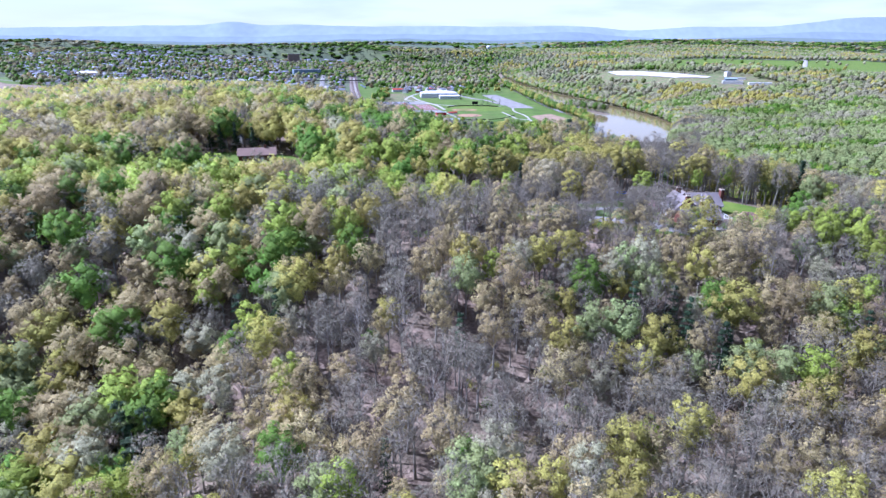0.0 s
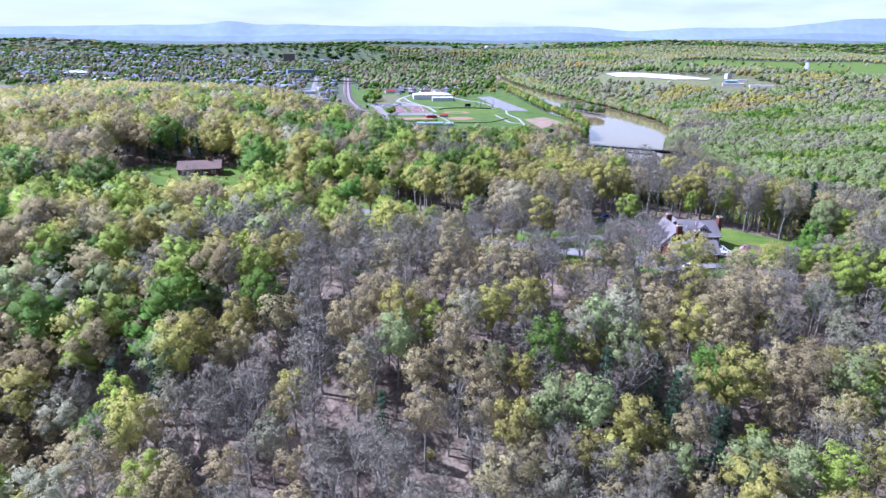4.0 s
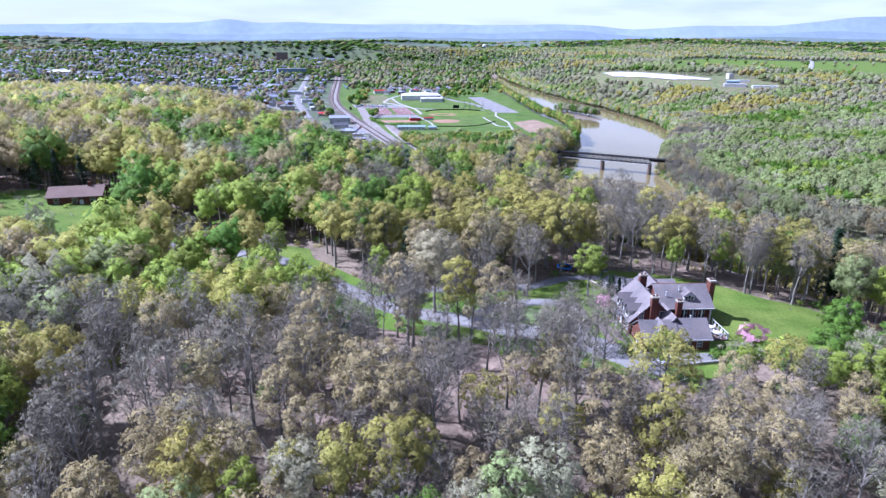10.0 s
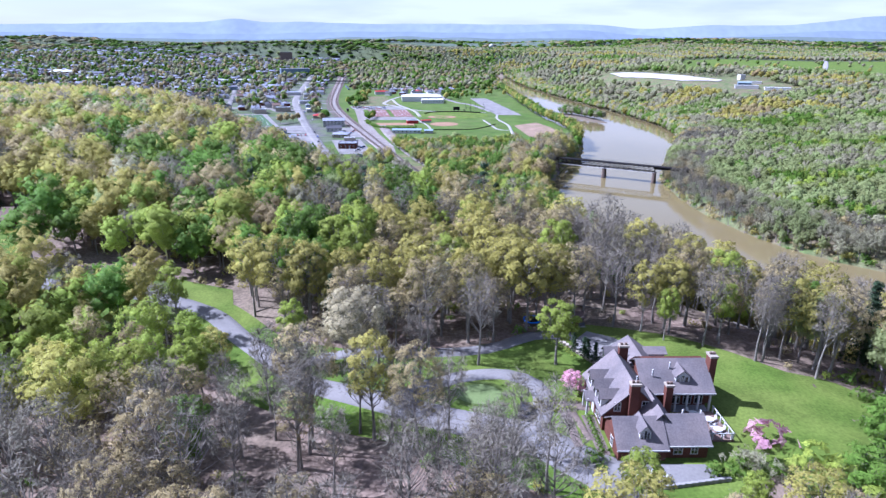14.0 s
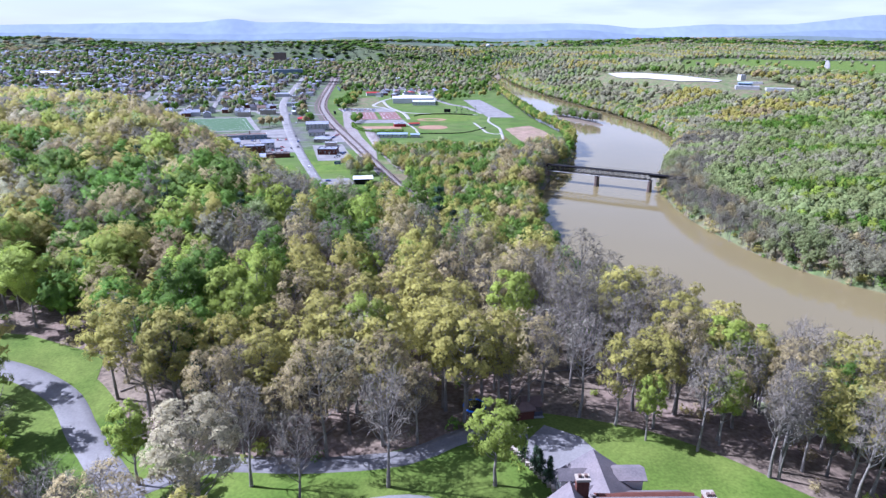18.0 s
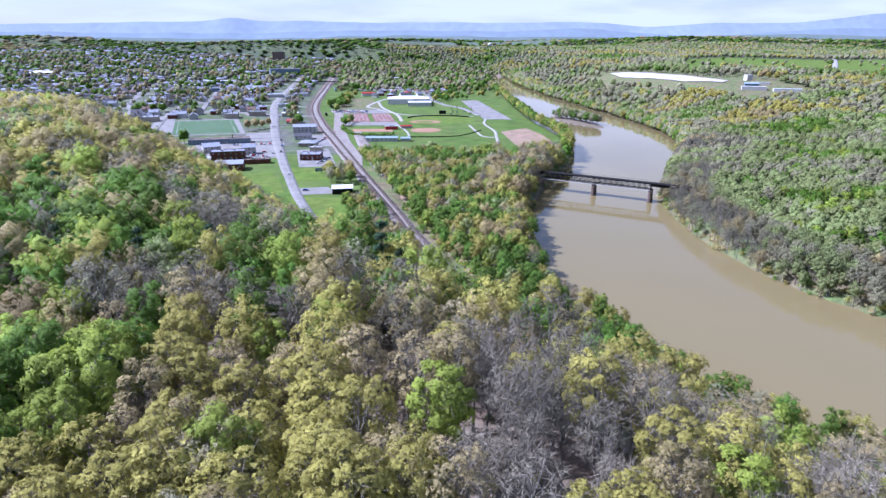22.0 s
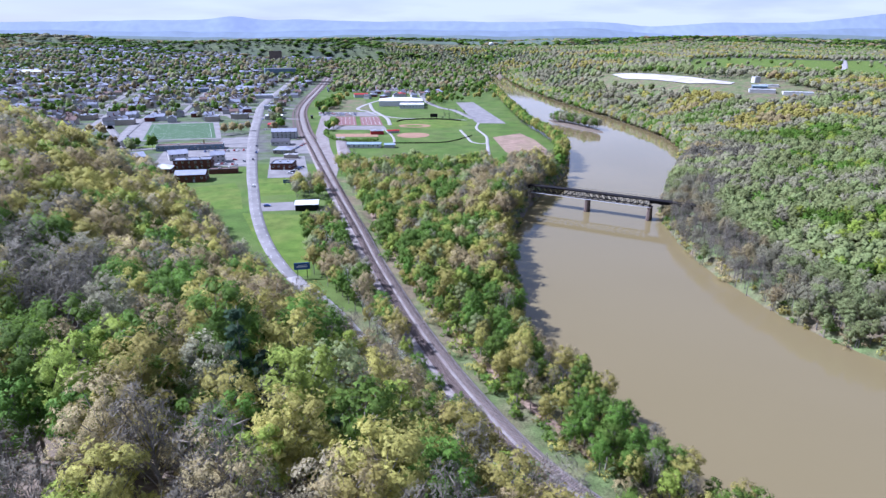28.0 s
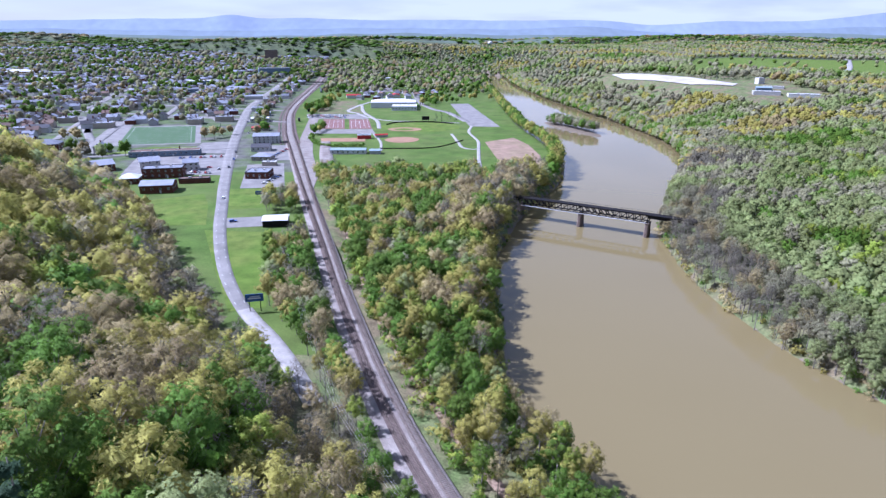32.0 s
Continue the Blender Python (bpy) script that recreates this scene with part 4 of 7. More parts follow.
for pts_, w_ in (([(-215, 600), (-300, 560), (-380, 520)], 7), ([(-330, 560), (-420, 700), (-520, 860)], 9), ([(-285, 880), (-420, 850), (-700, 800)], 8), ([(-330, 1060), (-520, 1010), (-900, 930)], 8),
                 ([(-375, 1330), (-600, 1270), (-1000, 1190)], 8), ([(-420, 700), (-600, 1050), (-760, 1500), (-820, 1900)], 8), ([(-300, 800), (-480, 1150), (-600, 1600)], 7), ([(-560, 640), (-800, 1000), (-1000, 1500)], 8),
                 ([(-1330, 2100), (-1480, 2900)], 14)):
    ribbon("road", smooth_line(pts_, 20), w_, M["asphalt"], 0.3, "grey residential street among houses")

# pale works site on the far side of the river
YARD = [(366, 1334), (424, 1250), (451, 1111), (459, 950), (439, 924), (404, 991), (388, 1109), (362, 1230)]
MEADOW = [(533, 1363), (800, 1960), (974, 2040), (1259, 1949), (1500, 2000), (1560, 1560), (1180, 1290), (960, 1180), (760, 1130), (560, 1130), (500, 1180)]
patch("works_yard", YARD, mat("pale_gravel", (0.40, 0.38, 0.37), 0.9, 0.12, 14, 0.1, 2.0, second=(0.33, 0.30, 0.28), second_size=30), 1.2, "bright white bare works yard among woods", "yard", cell=3)
patch("lawn", UPPER_LAWN, M["lawn"], 0.07, "sunny grass beside the upper driveway", "lawn", cell=3)
patch("lawn", OPEN_GROUND, M["lawn"], 0.15, "green lawn beside the hillside house", "lawn", cell=2)
patch("meadow", MEADOW, M["lawn"], 1.0, "green meadow beyond the river woods", "meadow", cell=5)
ribbon("road", smooth_line([(1331, 2034), (1180, 1790), (1066, 1616), (912, 1403), (820, 1290)], 25), 14, M["pavement"], 1.6, "pale farm road across the meadow")


# ---- bridge ----
def truss_bridge():
    t = thing("railway_bridge", "dark steel truss railway bridge on two tall stone piers", "bridge")
    A, P1, P2, B = (Vector(q) for q in ((52.5, 386, 0), (89, 365.4, 0), (125, 343.7, 0), (166, 319, 0)))
    dirv = (P2 - P1).normalized()
    side = Vector((-dirv.y, dirv.x, 0))
    low, high, half = 9.2, 13.6, 2.4
    for a, b, n in ((A, P1, 10), (P1, P2, 10)):
        for s in (-1, 1):
            o = side * half * s
            zz = lambda z: Vector((0, 0, z))
            bm = bmesh.new()
            beam(bm, a + o + zz(low), b + o + zz(low), 0.5, 0.6)
            part("bottom_chord", bm, M["steel_dark"], t)
            bm = bmesh.new()
            beam(bm, a + o + zz(high), b + o + zz(high), 0.5, 0.6)
            part("top_chord", bm, M["steel_dark"], t)
            for i in range(n + 1):
                q = a + (b - a) * i / n + o
                bm = bmesh.new()
                beam(bm, q + zz(low), q + zz(high), 0.42)
                part("post", bm, M["steel_dark"], t)
                if i < n:
                    q2 = a + (b - a) * (i + 1) / n + o
                    bm = bmesh.new()
                    if i < n / 2:
                        beam(bm, q + zz(high), q2 + zz(low), 0.44)
                    else:
                        beam(bm, q + zz(low), q2 + zz(high), 0.44)
                    part("diagonal", bm, M["steel_dark"], t)
    ends = A - dirv * 60, B
    bm = bmesh.new()
    beam(bm, ends[0] + Vector((0, 0, 14.0)), ends[1] + Vector((0, 0, 14.0)), 5.6, 0.35)
    part("deck", bm, M["steel_dark"], t, "dark timber and steel deck")
    for s in (-1, 1):
        bm = bmesh.new()
        beam(bm, P2 + side * s * 2.0 + Vector((0, 0, 12.7)), B + side * s * 2.0 + Vector((0, 0, 12.7)), 0.4, 1.9)
        part("girder", bm, M["steel_dark"], t)
        bm = bmesh.new()
        beam(bm, ends[0] + side * s * 2.0 + Vector((0, 0, 12.7)), A + side * s * 2.0 + Vector((0, 0, 12.7)), 0.4, 1.9)
        part("girder", bm, M["steel_dark"], t)
        # white bar added under each lower chord for its sun glint
        bm = bmesh.new()
        beam(bm, A + side * s * 2.75 + Vector((0, 0, 8.95)), P2 + side * s * 2.75 + Vector((0, 0, 8.95)), 0.25, 0.4)
        part("walkway_pipe", bm, M["white"], t, "white bar along the lower edge, standing for sun glint")
        bm = bmesh.new()
        beam(bm, ends[0] + side * s * 2.7 + Vector((0, 0, 15.2)), B + side * s * 2.7 + Vector((0, 0, 15.2)), 0.08)
        for i in range(60):
            q = ends[0] + (ends[1] - ends[0]) * i / 59 + side * s * 2.7
            beam(bm, q + Vector((0, 0, 14.1)), q + Vector((0, 0, 15.2)), 0.08)
        part("railing", bm, M["steel_dark"], t)
    for c in (A, P1, P2, B):
        bm = bmesh.new()
        rings = []
        for i in range(9):
            for z, kk in ((-3 + i * 1.4, 1 - 0.035 * i), (-3 + i * 1.4 + 1.3, 0.975 - 0.035 * i)) if i < 8 else ((8.35, 0.72),):
                rings.append([bm.verts.new(c + side * sx * 4.2 * kk + dirv * sy * 1.6 * kk + Vector((0, 0, z))) for sx, sy in ((-1, -0.5), (-0.8, -1), (0.8, -1), (1, -0.5), (1, 0.5), (0.8, 1), (-0.8, 1), (-1, 0.5))])
        for r0, r1 in zip(rings[:-1], rings[1:]):
            for j in range(8):
                bm.faces.new([r0[j], r0[(j + 1) % 8], r1[(j + 1) % 8], r1[j]])
        bm.faces.new(rings[-1])
        bmesh.ops.recalc_face_normals(bm, faces=bm.faces[:])
        part("pier", bm, M["stone"], t, "tall weathered stone pier")
        bm = bmesh.new()
        beam(bm, c - side * 3.4 + Vector((0, 0, 8.6)), c + side * 3.4 + Vector((0, 0, 8.6)), 2.6, 0.5)
        part("bearing_cap", bm, M["stone"], t)
    return t


truss_bridge()


# ---- woods ----
LABELS = {"bare": "tall leafless grey tree in spring woodland", "bud": "tall tree with brown spring buds", "olive": "tree with olive-yellow young leaves", "lime": "tree with fresh yellow-green leaves",
          "green": "tree in full fresh green leaf", "deep": "dark green conifer among bare trees", "spring": "tree in soft light green spring leaf", "pale": "tree with thin grey-green young leaves", "blossom": "tree covered in pale cream blossom"}
PATCH = [(-96, -66), (-84, -58), (-66, -66), (-52, -72), (-54, -84), (-74, -88), (-92, -80)]


def wood_mix(x, y, g, h):
    """How often each kind of tree grows at a place."""
    if y < -28 and x < 40:
        left = float(ease((-x - 140) / 40))
        near_lane = float(ease((y + 72) / 14) * ease((-x - 80) / 12))
        w = {"bare": 0.5 - 0.27 * left - 0.25 * near_lane, "bud": 0.32, "pale": 0.06, "olive": 0.15 + 0.3 * near_lane, "spring": 0.05 + 0.1 * left, "lime": 0.035 + 0.05 * (g > 0.4) + 0.1 * left + 0.9 * near_lane, "green": 0.015 + 0.03 * (g < -0.5) + 0.22 * left, "deep": 0.012 + 0.03 * left}
        if x < -60 and y < -68 and x > -140:
            w["bare"] += 0.4
        if x > -20 and -114 < y < -60:
            w["green"] += 0.5
            w["lime"] += 0.7
        return w
    if (x > -75 and y < 8) or (x > 30 and y < 22):
        if x < -30:
            return {"bare": 0.12, "bud": 0.38, "olive": 0.44, "lime": 0.06}
        if y < -7:
            return {"bare": 0.66, "bud": 0.16, "olive": 0.14, "lime": 0.05}
        return {"bare": 0.12, "bud": 0.3, "olive": 0.52, "lime": 0.06}
    fresh = math.exp(-(((x + 115) / 50) ** 2 + ((y - 18) / 38) ** 2))
    # more bare and dark green kinds here, partly putting the slope's shade into colour
    slope_shade = math.exp(-(((x + 112) / 55) ** 2 + ((y - 80) / 36) ** 2))
    return {"bare": 0.19 + 0.5 * slope_shade, "bud": 0.25, "pale": 0.01, "blossom": 0.012, "olive": 0.39 - 0.22 * slope_shade, "spring": 0.015, "lime": 0.1 + 0.6 * fresh, "green": 0.11 + 0.7 * fresh + 0.8 * slope_shade, "deep": 0.008 + 0.03 * fresh + 0.05 * slope_shade}


def hill_trees():
    near, mid, light, far = [], [], [], []
    xa, ya = spots(-330, 230, -235, -25, 5.5)
    xb, yb = spots(-480, 250, -25, 470, 6.7)
    x, y = np.r_[xa, xb], np.r_[ya, yb]
    seen = (x > -0.76 * (y + 250) - 150) & (x < 0.76 * (y + 250) - 70)
    x, y = x[seen], y[seen]
    d, s = line_distance(x, y, FOOT)
    dd, _ = line_distance(x, y, DRIVE)
    z = sample(x, y)
    road, _ = line_distance(x, y, ROAD)
    path_d, _ = line_distance(x, y, np.array([(-117, -251), (-95, -205), (-60, -140), (-34, -76), (-20, -50), (0, 0), (0, 60)], float))
    blocked = inside(x, y, CLEARING) | inside(x, y, OPEN_GROUND) | (inside(x, y, VIEW_GAP) & (rng.uniform(size=x.size) < 0.45)) | (inside(x, y, UPPER_LAWN) & (rng.uniform(size=x.size) < 0.85)) | (inside(x, y, PATCH) & (rng.uniform(size=x.size) < 0.75))
    blocked |= inside(x, y, [(-52, -62), (-4, -64), (26, -56), (22, -80), (2, -83), (-22, -85), (-48, -83)])
    blocked |= inside(x, y, [(-46, -70), (-8, -66), (-4, -92), (-44, -96)]) & (rng.uniform(size=x.size) < 0.85)
    ok = (s < 0) & (d > 3) & (dd > 5.5) & ~blocked & (road > 10)
    g, h = rolls(x / 38, y / 38, 12), rolls(x / 60, y / 60, 5)
    u = drift(x, y, 13, 71, 0.5)
    for i in np.flatnonzero(ok):
        sc = rng.uniform(0.74, 1.22) * (0.86 if y[i] < -30 else 1.0)
        if x[i] > -75 and -30 <= y[i] < 14:
            sc = rng.uniform(0.8, 1.08)
        elif x[i] > -60 and d[i] < 52:
            sc *= 1.22
        if d[i] < 16 and y[i] > 115:
            sc *= 0.68
        if -140 < x[i] < -88 and -62 < y[i] < -26:
            if rng.uniform() < 0.2:
                continue
            sc *= 0.82
        if inside(x[i], y[i], VIEW_GAP):
            sc *= 0.6
        row = (choose(wood_mix(x[i], y[i], g[i], h[i]), u[i]), x[i], y[i], z[i] - 0.3, sc, rng.uniform(0, 6.28), rng.uniform())
        if -100 < x[i] < 30 and -106 < y[i] < 8 and len(near) < 290:
            near.append(row)
        else:
            (mid if path_d[i] < 98 else light if path_d[i] < 330 else far).append(row)
    return near, mid, light, far


near_rows, mid_rows, light_rows, far_rows = hill_trees()
for kname, x_, y_, z_, s_, a_, t_ in near_rows:
    tree(kname, x_, y_, s_, LABELS[kname], int(t_ * 997), a_, group="woodland trees round the house")
for sector in range(4):
    rows_ = [r_ for r_ in mid_rows if (r_[2] > 20) * 2 + (r_[1] > -90) == sector]
    if rows_:
        plant("woodland", rows_, MIDDLE, "dense spring woodland of mixed bare and leafing trees")
plant("woodland", light_rows, LIGHT, "spring woodland on the far shoulder of the hill")
plant("woodland", far_rows, DISTANT, "olive and green woodland along the hill crest")

# woods outside the line of sight
xo, yo = spots(-460, 420, -480, -20, 13)
do_, so_ = line_distance(xo, yo, FOOT)
zo = sample(xo, yo)
behind = ~((xo > -0.76 * (yo + 250) - 150) & (xo < 0.76 * (yo + 250) - 70)) & (so_ < 0) & (do_ > 4)
plant("woodland", [(choose({"bare": 0.35, "bud": 0.25, "olive": 0.2, "green": 0.2}), xo[i], yo[i], zo[i] - 0.3, rng.uniform(0.7, 1.0), rng.uniform(0, 6.28), rng.uniform()) for i in np.flatnonzero(behind)], TINY, "mixed spring woodland on the back of the hill")

# undergrowth and fallen wood
def bush_template(seed, size, leaves, leaf_size):
    r = np.random.RandomState(seed)
    c = r.normal(0, 1, (6, 3)) * (0.5, 0.5, 0.2) * size + (0, 0, size * 0.55)
    k = r.randint(0, 6, leaves)
    d = unit(r.normal(0, 1, (leaves, 3)) + (0, 0, 0.4))
    p_ = c[k] + d * size * 0.5
    stem = tube([(0, 0, -0.2), (0, 0, size * 0.6)], [0.05, 0.02], 3)
    return join([stem]), join([]), leaf_cards(r, p_, unit(d * 0.6 + unit(p_ - (0, 0, size * 0.3)) * 0.5), leaf_size * 1.1)


BUSH = {q: [bush_template(900 + 7 * n_ + j, 1.0, 50, 0.46) for j in range(4)] for n_, q in enumerate(KINDS)}
rows_ = []
x, y = spots(-230, 110, -220, 140, 6.0)
d, s = line_distance(x, y, FOOT)
z = sample(x, y)
for i in np.flatnonzero((s < 0) & (d > 2) & ~inside(x, y, CLEARING) & (line_distance(x, y, DRIVE)[0] > 4.5)):
    if rng.uniform() < 0.55:
        rows_.append((choose({"bare": 0.3, "bud": 0.3, "olive": 0.2, "green": 0.14, "lime": 0.1}), x[i], y[i], z[i], rng.uniform(0.7, 1.9), rng.uniform(0, 6.28), rng.uniform()))
x, y = spots(-150, 330, -160, 470, 3.6)
drl, srl = line_distance(x, y, RAIL)
db, sb = line_distance(x, y, LEFT_BANK)
z = sample(x, y)
for i in np.flatnonzero((srl > 0) & (drl > 8.5) & (sb < 0) & (db > 1) & (y < 300)):
    if rng.uniform() < 0.7:
        rows_.append((choose({"bud": 0.15, "olive": 0.3, "green": 0.4, "lime": 0.25}), x[i], y[i], z[i], rng.uniform(1.3, 3.4), rng.uniform(0, 6.28), rng.uniform()))
for line, sgn in ((LEFT_BANK, -1), (RIGHT_BANK, 1)):
    dl_ = np.gradient(line, axis=0)
    dl_ /= np.linalg.norm(dl_, axis=1, keepdims=True)
    sg_ = np.cumsum(np.r_[0, np.linalg.norm(np.diff(line, axis=0), axis=1)])
    for s_ in np.arange(0, sg_[-1], 2.2):
        yy_ = np.interp(s_, sg_, line[:, 1])
        if 20 < yy_ < 620:
            o_ = sgn * rng.uniform(1.0, 8.0)
            xx_ = np.interp(s_, sg_, line[:, 0]) - np.interp(s_, sg_, dl_[:, 1]) * o_
            yy_ = yy_ + np.interp(s_, sg_, dl_[:, 0]) * o_
            rows_.append((choose({"bud": 0.35, "olive": 0.35, "green": 0.2, "bare": 0.2}), xx_, yy_, ground_z(xx_, yy_), rng.uniform(1.2, 2.8), rng.uniform(0, 6.28), rng.uniform()))
plant("undergrowth", rows_, BUSH, "low leafing undergrowth and saplings on the wood floor", "undergrowth")

lv, lfc, n_ = [], [], 0
x, y = spots(-200, 70, -200, 40, 9.0)
d, s = line_distance(x, y, FOOT)
for i in np.flatnonzero((s < 0) & (d > 20) & ~inside(x, y, CLEARING) & ~((x > -62) & (x < 44) & (y > -86) & (y < -20)) & (rng.uniform(size=x.size) < 0.35)):
    a, ln = rng.uniform(0, 6.28), rng.uniform(3, 9)
    e = np.array([x[i] + math.cos(a) * ln, y[i] + math.sin(a) * ln])
    v, f = tube([(x[i], y[i], ground_z(x[i], y[i]) + 0.15), (*e, ground_z(*e) + 0.2)], [0.2, 0.08], 4)
    lv.append(v)
    lfc.append(f + n_)
    n_ += len(v)
tagged(new("fallen_logs", mesh_of("fallen_logs", np.vstack(lv), np.vstack(lfc), M["bark"])), "grey fallen logs lying on leaf litter", "logs", kind="stuff")


def valley_trees():
    rows, light = [], []
    x, y = spots(-150, 330, -160, 490, 5.7)
    drl, srl = line_distance(x, y, RAIL)
    db, sb = line_distance(x, y, LEFT_BANK)
    edge = 470 + 10 * np.sin(x / 9)
    ok = (srl > 0) & (drl > 11) & (sb < 0) & (db > 3) & (y < edge) & (rng.uniform(size=x.size) < 0.93)
    dro, sro = line_distance(x, y, ROAD)
    df, sf = line_distance(x, y, FOOT)
    strip = (srl < 0) & (drl > 8) & (drl < 30) & (sf > 0) & (y < 392) & (y > 60) & ((dro > 15) | ((y < 226) & (dro > 7))) & ~inside(x, y, [(-137, 322), (-98, 318), (-72, 218), (-86, 214), (-112, 268)]) & ~inside(x, y, [(-136, 288), (-82, 288), (-84, 358), (-136, 358)])
    z = sample(x, y)
    u = drift(x, y, 11, 75, 0.55)
    for i in np.flatnonzero(ok | strip):
        bank = db[i] < 40 + 8 * math.sin(x[i] / 7) and y[i] > 310
        w = {"bare": 0.06 + 0.45 * bank + 0.14 * strip[i], "bud": 0.1 + 0.5 * bank + 0.1 * strip[i], "pale": 0.02 + 0.1 * bank, "olive": 0.26, "spring": 0.06, "lime": 0.12 - 0.08 * bank, "green": 0.4 - 0.32 * bank}
        tall = rng.uniform(0.5, 0.78) * (1.25 if bank else 1.0)
        (rows if y[i] < 190 else light).append((choose(w, u[i]), x[i], y[i], z[i] - 0.3, tall, rng.uniform(0, 6.28), rng.uniform()))
    # trees along the river beside the sports fields, and on the island
    for t_ in np.arange(0, 1, 0.006):
        k_ = np.interp(500 + 900 * t_, LEFT_BANK[::-1, 1], LEFT_BANK[::-1, 0])
        yy = 500 + 900 * t_ + rng.uniform(-3, 3)
        for off in (4, 10):
            xx = k_ - off - rng.uniform(0, 4)
            light.append((choose({"green": 0.5, "lime": 0.2, "olive": 0.3}), xx, yy, ground_z(xx, yy) - 0.3, rng.uniform(0.55, 0.95), rng.uniform(0, 6.28), rng.uniform()))
    for _k in range(150):
        t_ = rng.uniform(-1, 1)
        xx, yy = 176 + 20 * t_ + rng.uniform(-6, 6), 822 - 44 * t_ + rng.uniform(-8, 8)
        zz = ground_z(xx, yy)
        if zz > 0:
            light.append((choose({"bare": 0.3, "pale": 0.4, "green": 0.3}), xx, yy, zz - 0.3, rng.uniform(0.5, 0.9), rng.uniform(0, 6.28), rng.uniform()))
    return rows, light


vmid, vlight = valley_trees()
plant("riverside_wood", vmid, MIDDLE, "young green woodland between railway and river")
plant("riverside_wood", vlight, LIGHT, "bare and green trees along the river bank")


WORKS = [(322, 1350), (430, 1275), (470, 1110), (505, 960), (522, 800), (402, 760), (388, 900), (358, 985), (340, 1110), (320, 1235)]


def opposite_trees():
    mid, light, far = [], [], []
    x, y = spots(110, 640, 20, 900, 8.0)
    xe, ye = spots(110, 420, 20, 600, 5.6)
    de, se = line_distance(xe, ye, RIGHT_BANK)
    x, y = np.r_[x, xe[(de < 42) & (se > 0)]], np.r_[y, ye[(de < 42) & (se > 0)]]
    dr, sr = line_distance(x, y, RIGHT_BANK)
    z = sample(x, y)
    g = rolls(x / 60, y / 60, 17)
    u = drift(x, y, 26, 81, 0.85)
    for i in np.flatnonzero((sr > 0) & (dr > 0.5) & (dr < 360) & (x < 0.77 * y + 110)):
        edge = dr[i] < 48 + 22 * g[i] or y[i] > 640 + 60 * g[i]
        if inside(x[i], y[i], WORKS):
            continue
        if y[i] > 640 + 60 * g[i]:
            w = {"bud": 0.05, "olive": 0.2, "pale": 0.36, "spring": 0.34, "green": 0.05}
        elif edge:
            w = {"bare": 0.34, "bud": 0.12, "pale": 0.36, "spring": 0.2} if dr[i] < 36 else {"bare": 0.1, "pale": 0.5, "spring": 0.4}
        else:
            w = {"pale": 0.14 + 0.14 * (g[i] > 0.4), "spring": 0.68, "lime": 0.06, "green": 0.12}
        row = (choose(w, u[i]), x[i], y[i], z[i] - 0.3, rng.uniform(0.54, 0.72) if edge else rng.uniform(0.6, 0.76), rng.uniform(0, 6.28), rng.uniform())
        (mid if dr[i] < 34 and y[i] < 430 else light if y[i] < 620 and dr[i] < 200 else far).append(row)
    x, y = spots(-260, 1900, 60, 2800, 18)
    dr, sr = line_distance(x, y, RIGHT_BANK)
    z = sample(x, y)
    yard = inside(x, y, WORKS) | (inside(x, y, MEADOW) & (rng.uniform(size=x.size) < 0.955))
    u = drift(x, y, 70, 85, 0.85)
    for i in np.flatnonzero((sr > 0) & (dr > 4) & ((y > 900) | (dr > 360) | (x > 640)) & ~yard & (x < 0.77 * y + 110)):
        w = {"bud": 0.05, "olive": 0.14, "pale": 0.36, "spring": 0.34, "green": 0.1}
        far.append((choose(w, u[i]), x[i], y[i], z[i] - 0.3, rng.uniform(0.72, 0.9), rng.uniform(0, 6.28), rng.uniform()))
    return mid, light, far


omid, olight, ofar = opposite_trees()
plant("riverside_wood", omid, MIDDLE, "pale bare trees along the far river bank")
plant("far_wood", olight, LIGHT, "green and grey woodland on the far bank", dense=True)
for x_, y_ in ((452, 1072), (458, 1068), (462, 1056), (466, 1043), (470, 1050), (474, 1036), (481, 1027), (478, 1018)):
    ofar.append(("deep", x_, y_, ground_z(x_, y_), 1.1, rng.uniform(0, 6.28), rng.uniform()))
seg_ = np.cumsum(np.r_[0, np.linalg.norm(np.diff(RIGHT_BANK, axis=0), axis=1)])
for s_ in np.arange(0, seg_[-1], 4.5):
    xx_, yy_ = np.interp(s_, seg_, RIGHT_BANK[:, 0]), np.interp(s_, seg_, RIGHT_BANK[:, 1])
    if 540 < yy_ < 2300:
        wide = 4 + 14 * float(ease((yy_ - 500) / 900))
        for off_ in (rng.uniform(-0.5, 0.3), rng.uniform(0.2, 0.9), rng.uniform(0.8, 1.6)):
            xo_ = xx_ + off_ * wide
            ofar.append((choose({"green": 0.3, "olive": 0.12, "pale": 0.34, "spring": 0.3}), xo_, yy_, max(-0.5, ground_z(xo_, yy_)) - 0.4, rng.uniform(0.5, 0.8), rng.uniform(0, 6.28), rng.uniform()))
plant("far_wood", [r_ for r_ in ofar if r_[2] < 1250], DISTANT, "wide woodland on the hills beyond the river", dense=True)
plant("far_wood", [r_ for r_ in ofar if r_[2] >= 1250], TINY, "hazy woodland far down the river valley", dense=True)


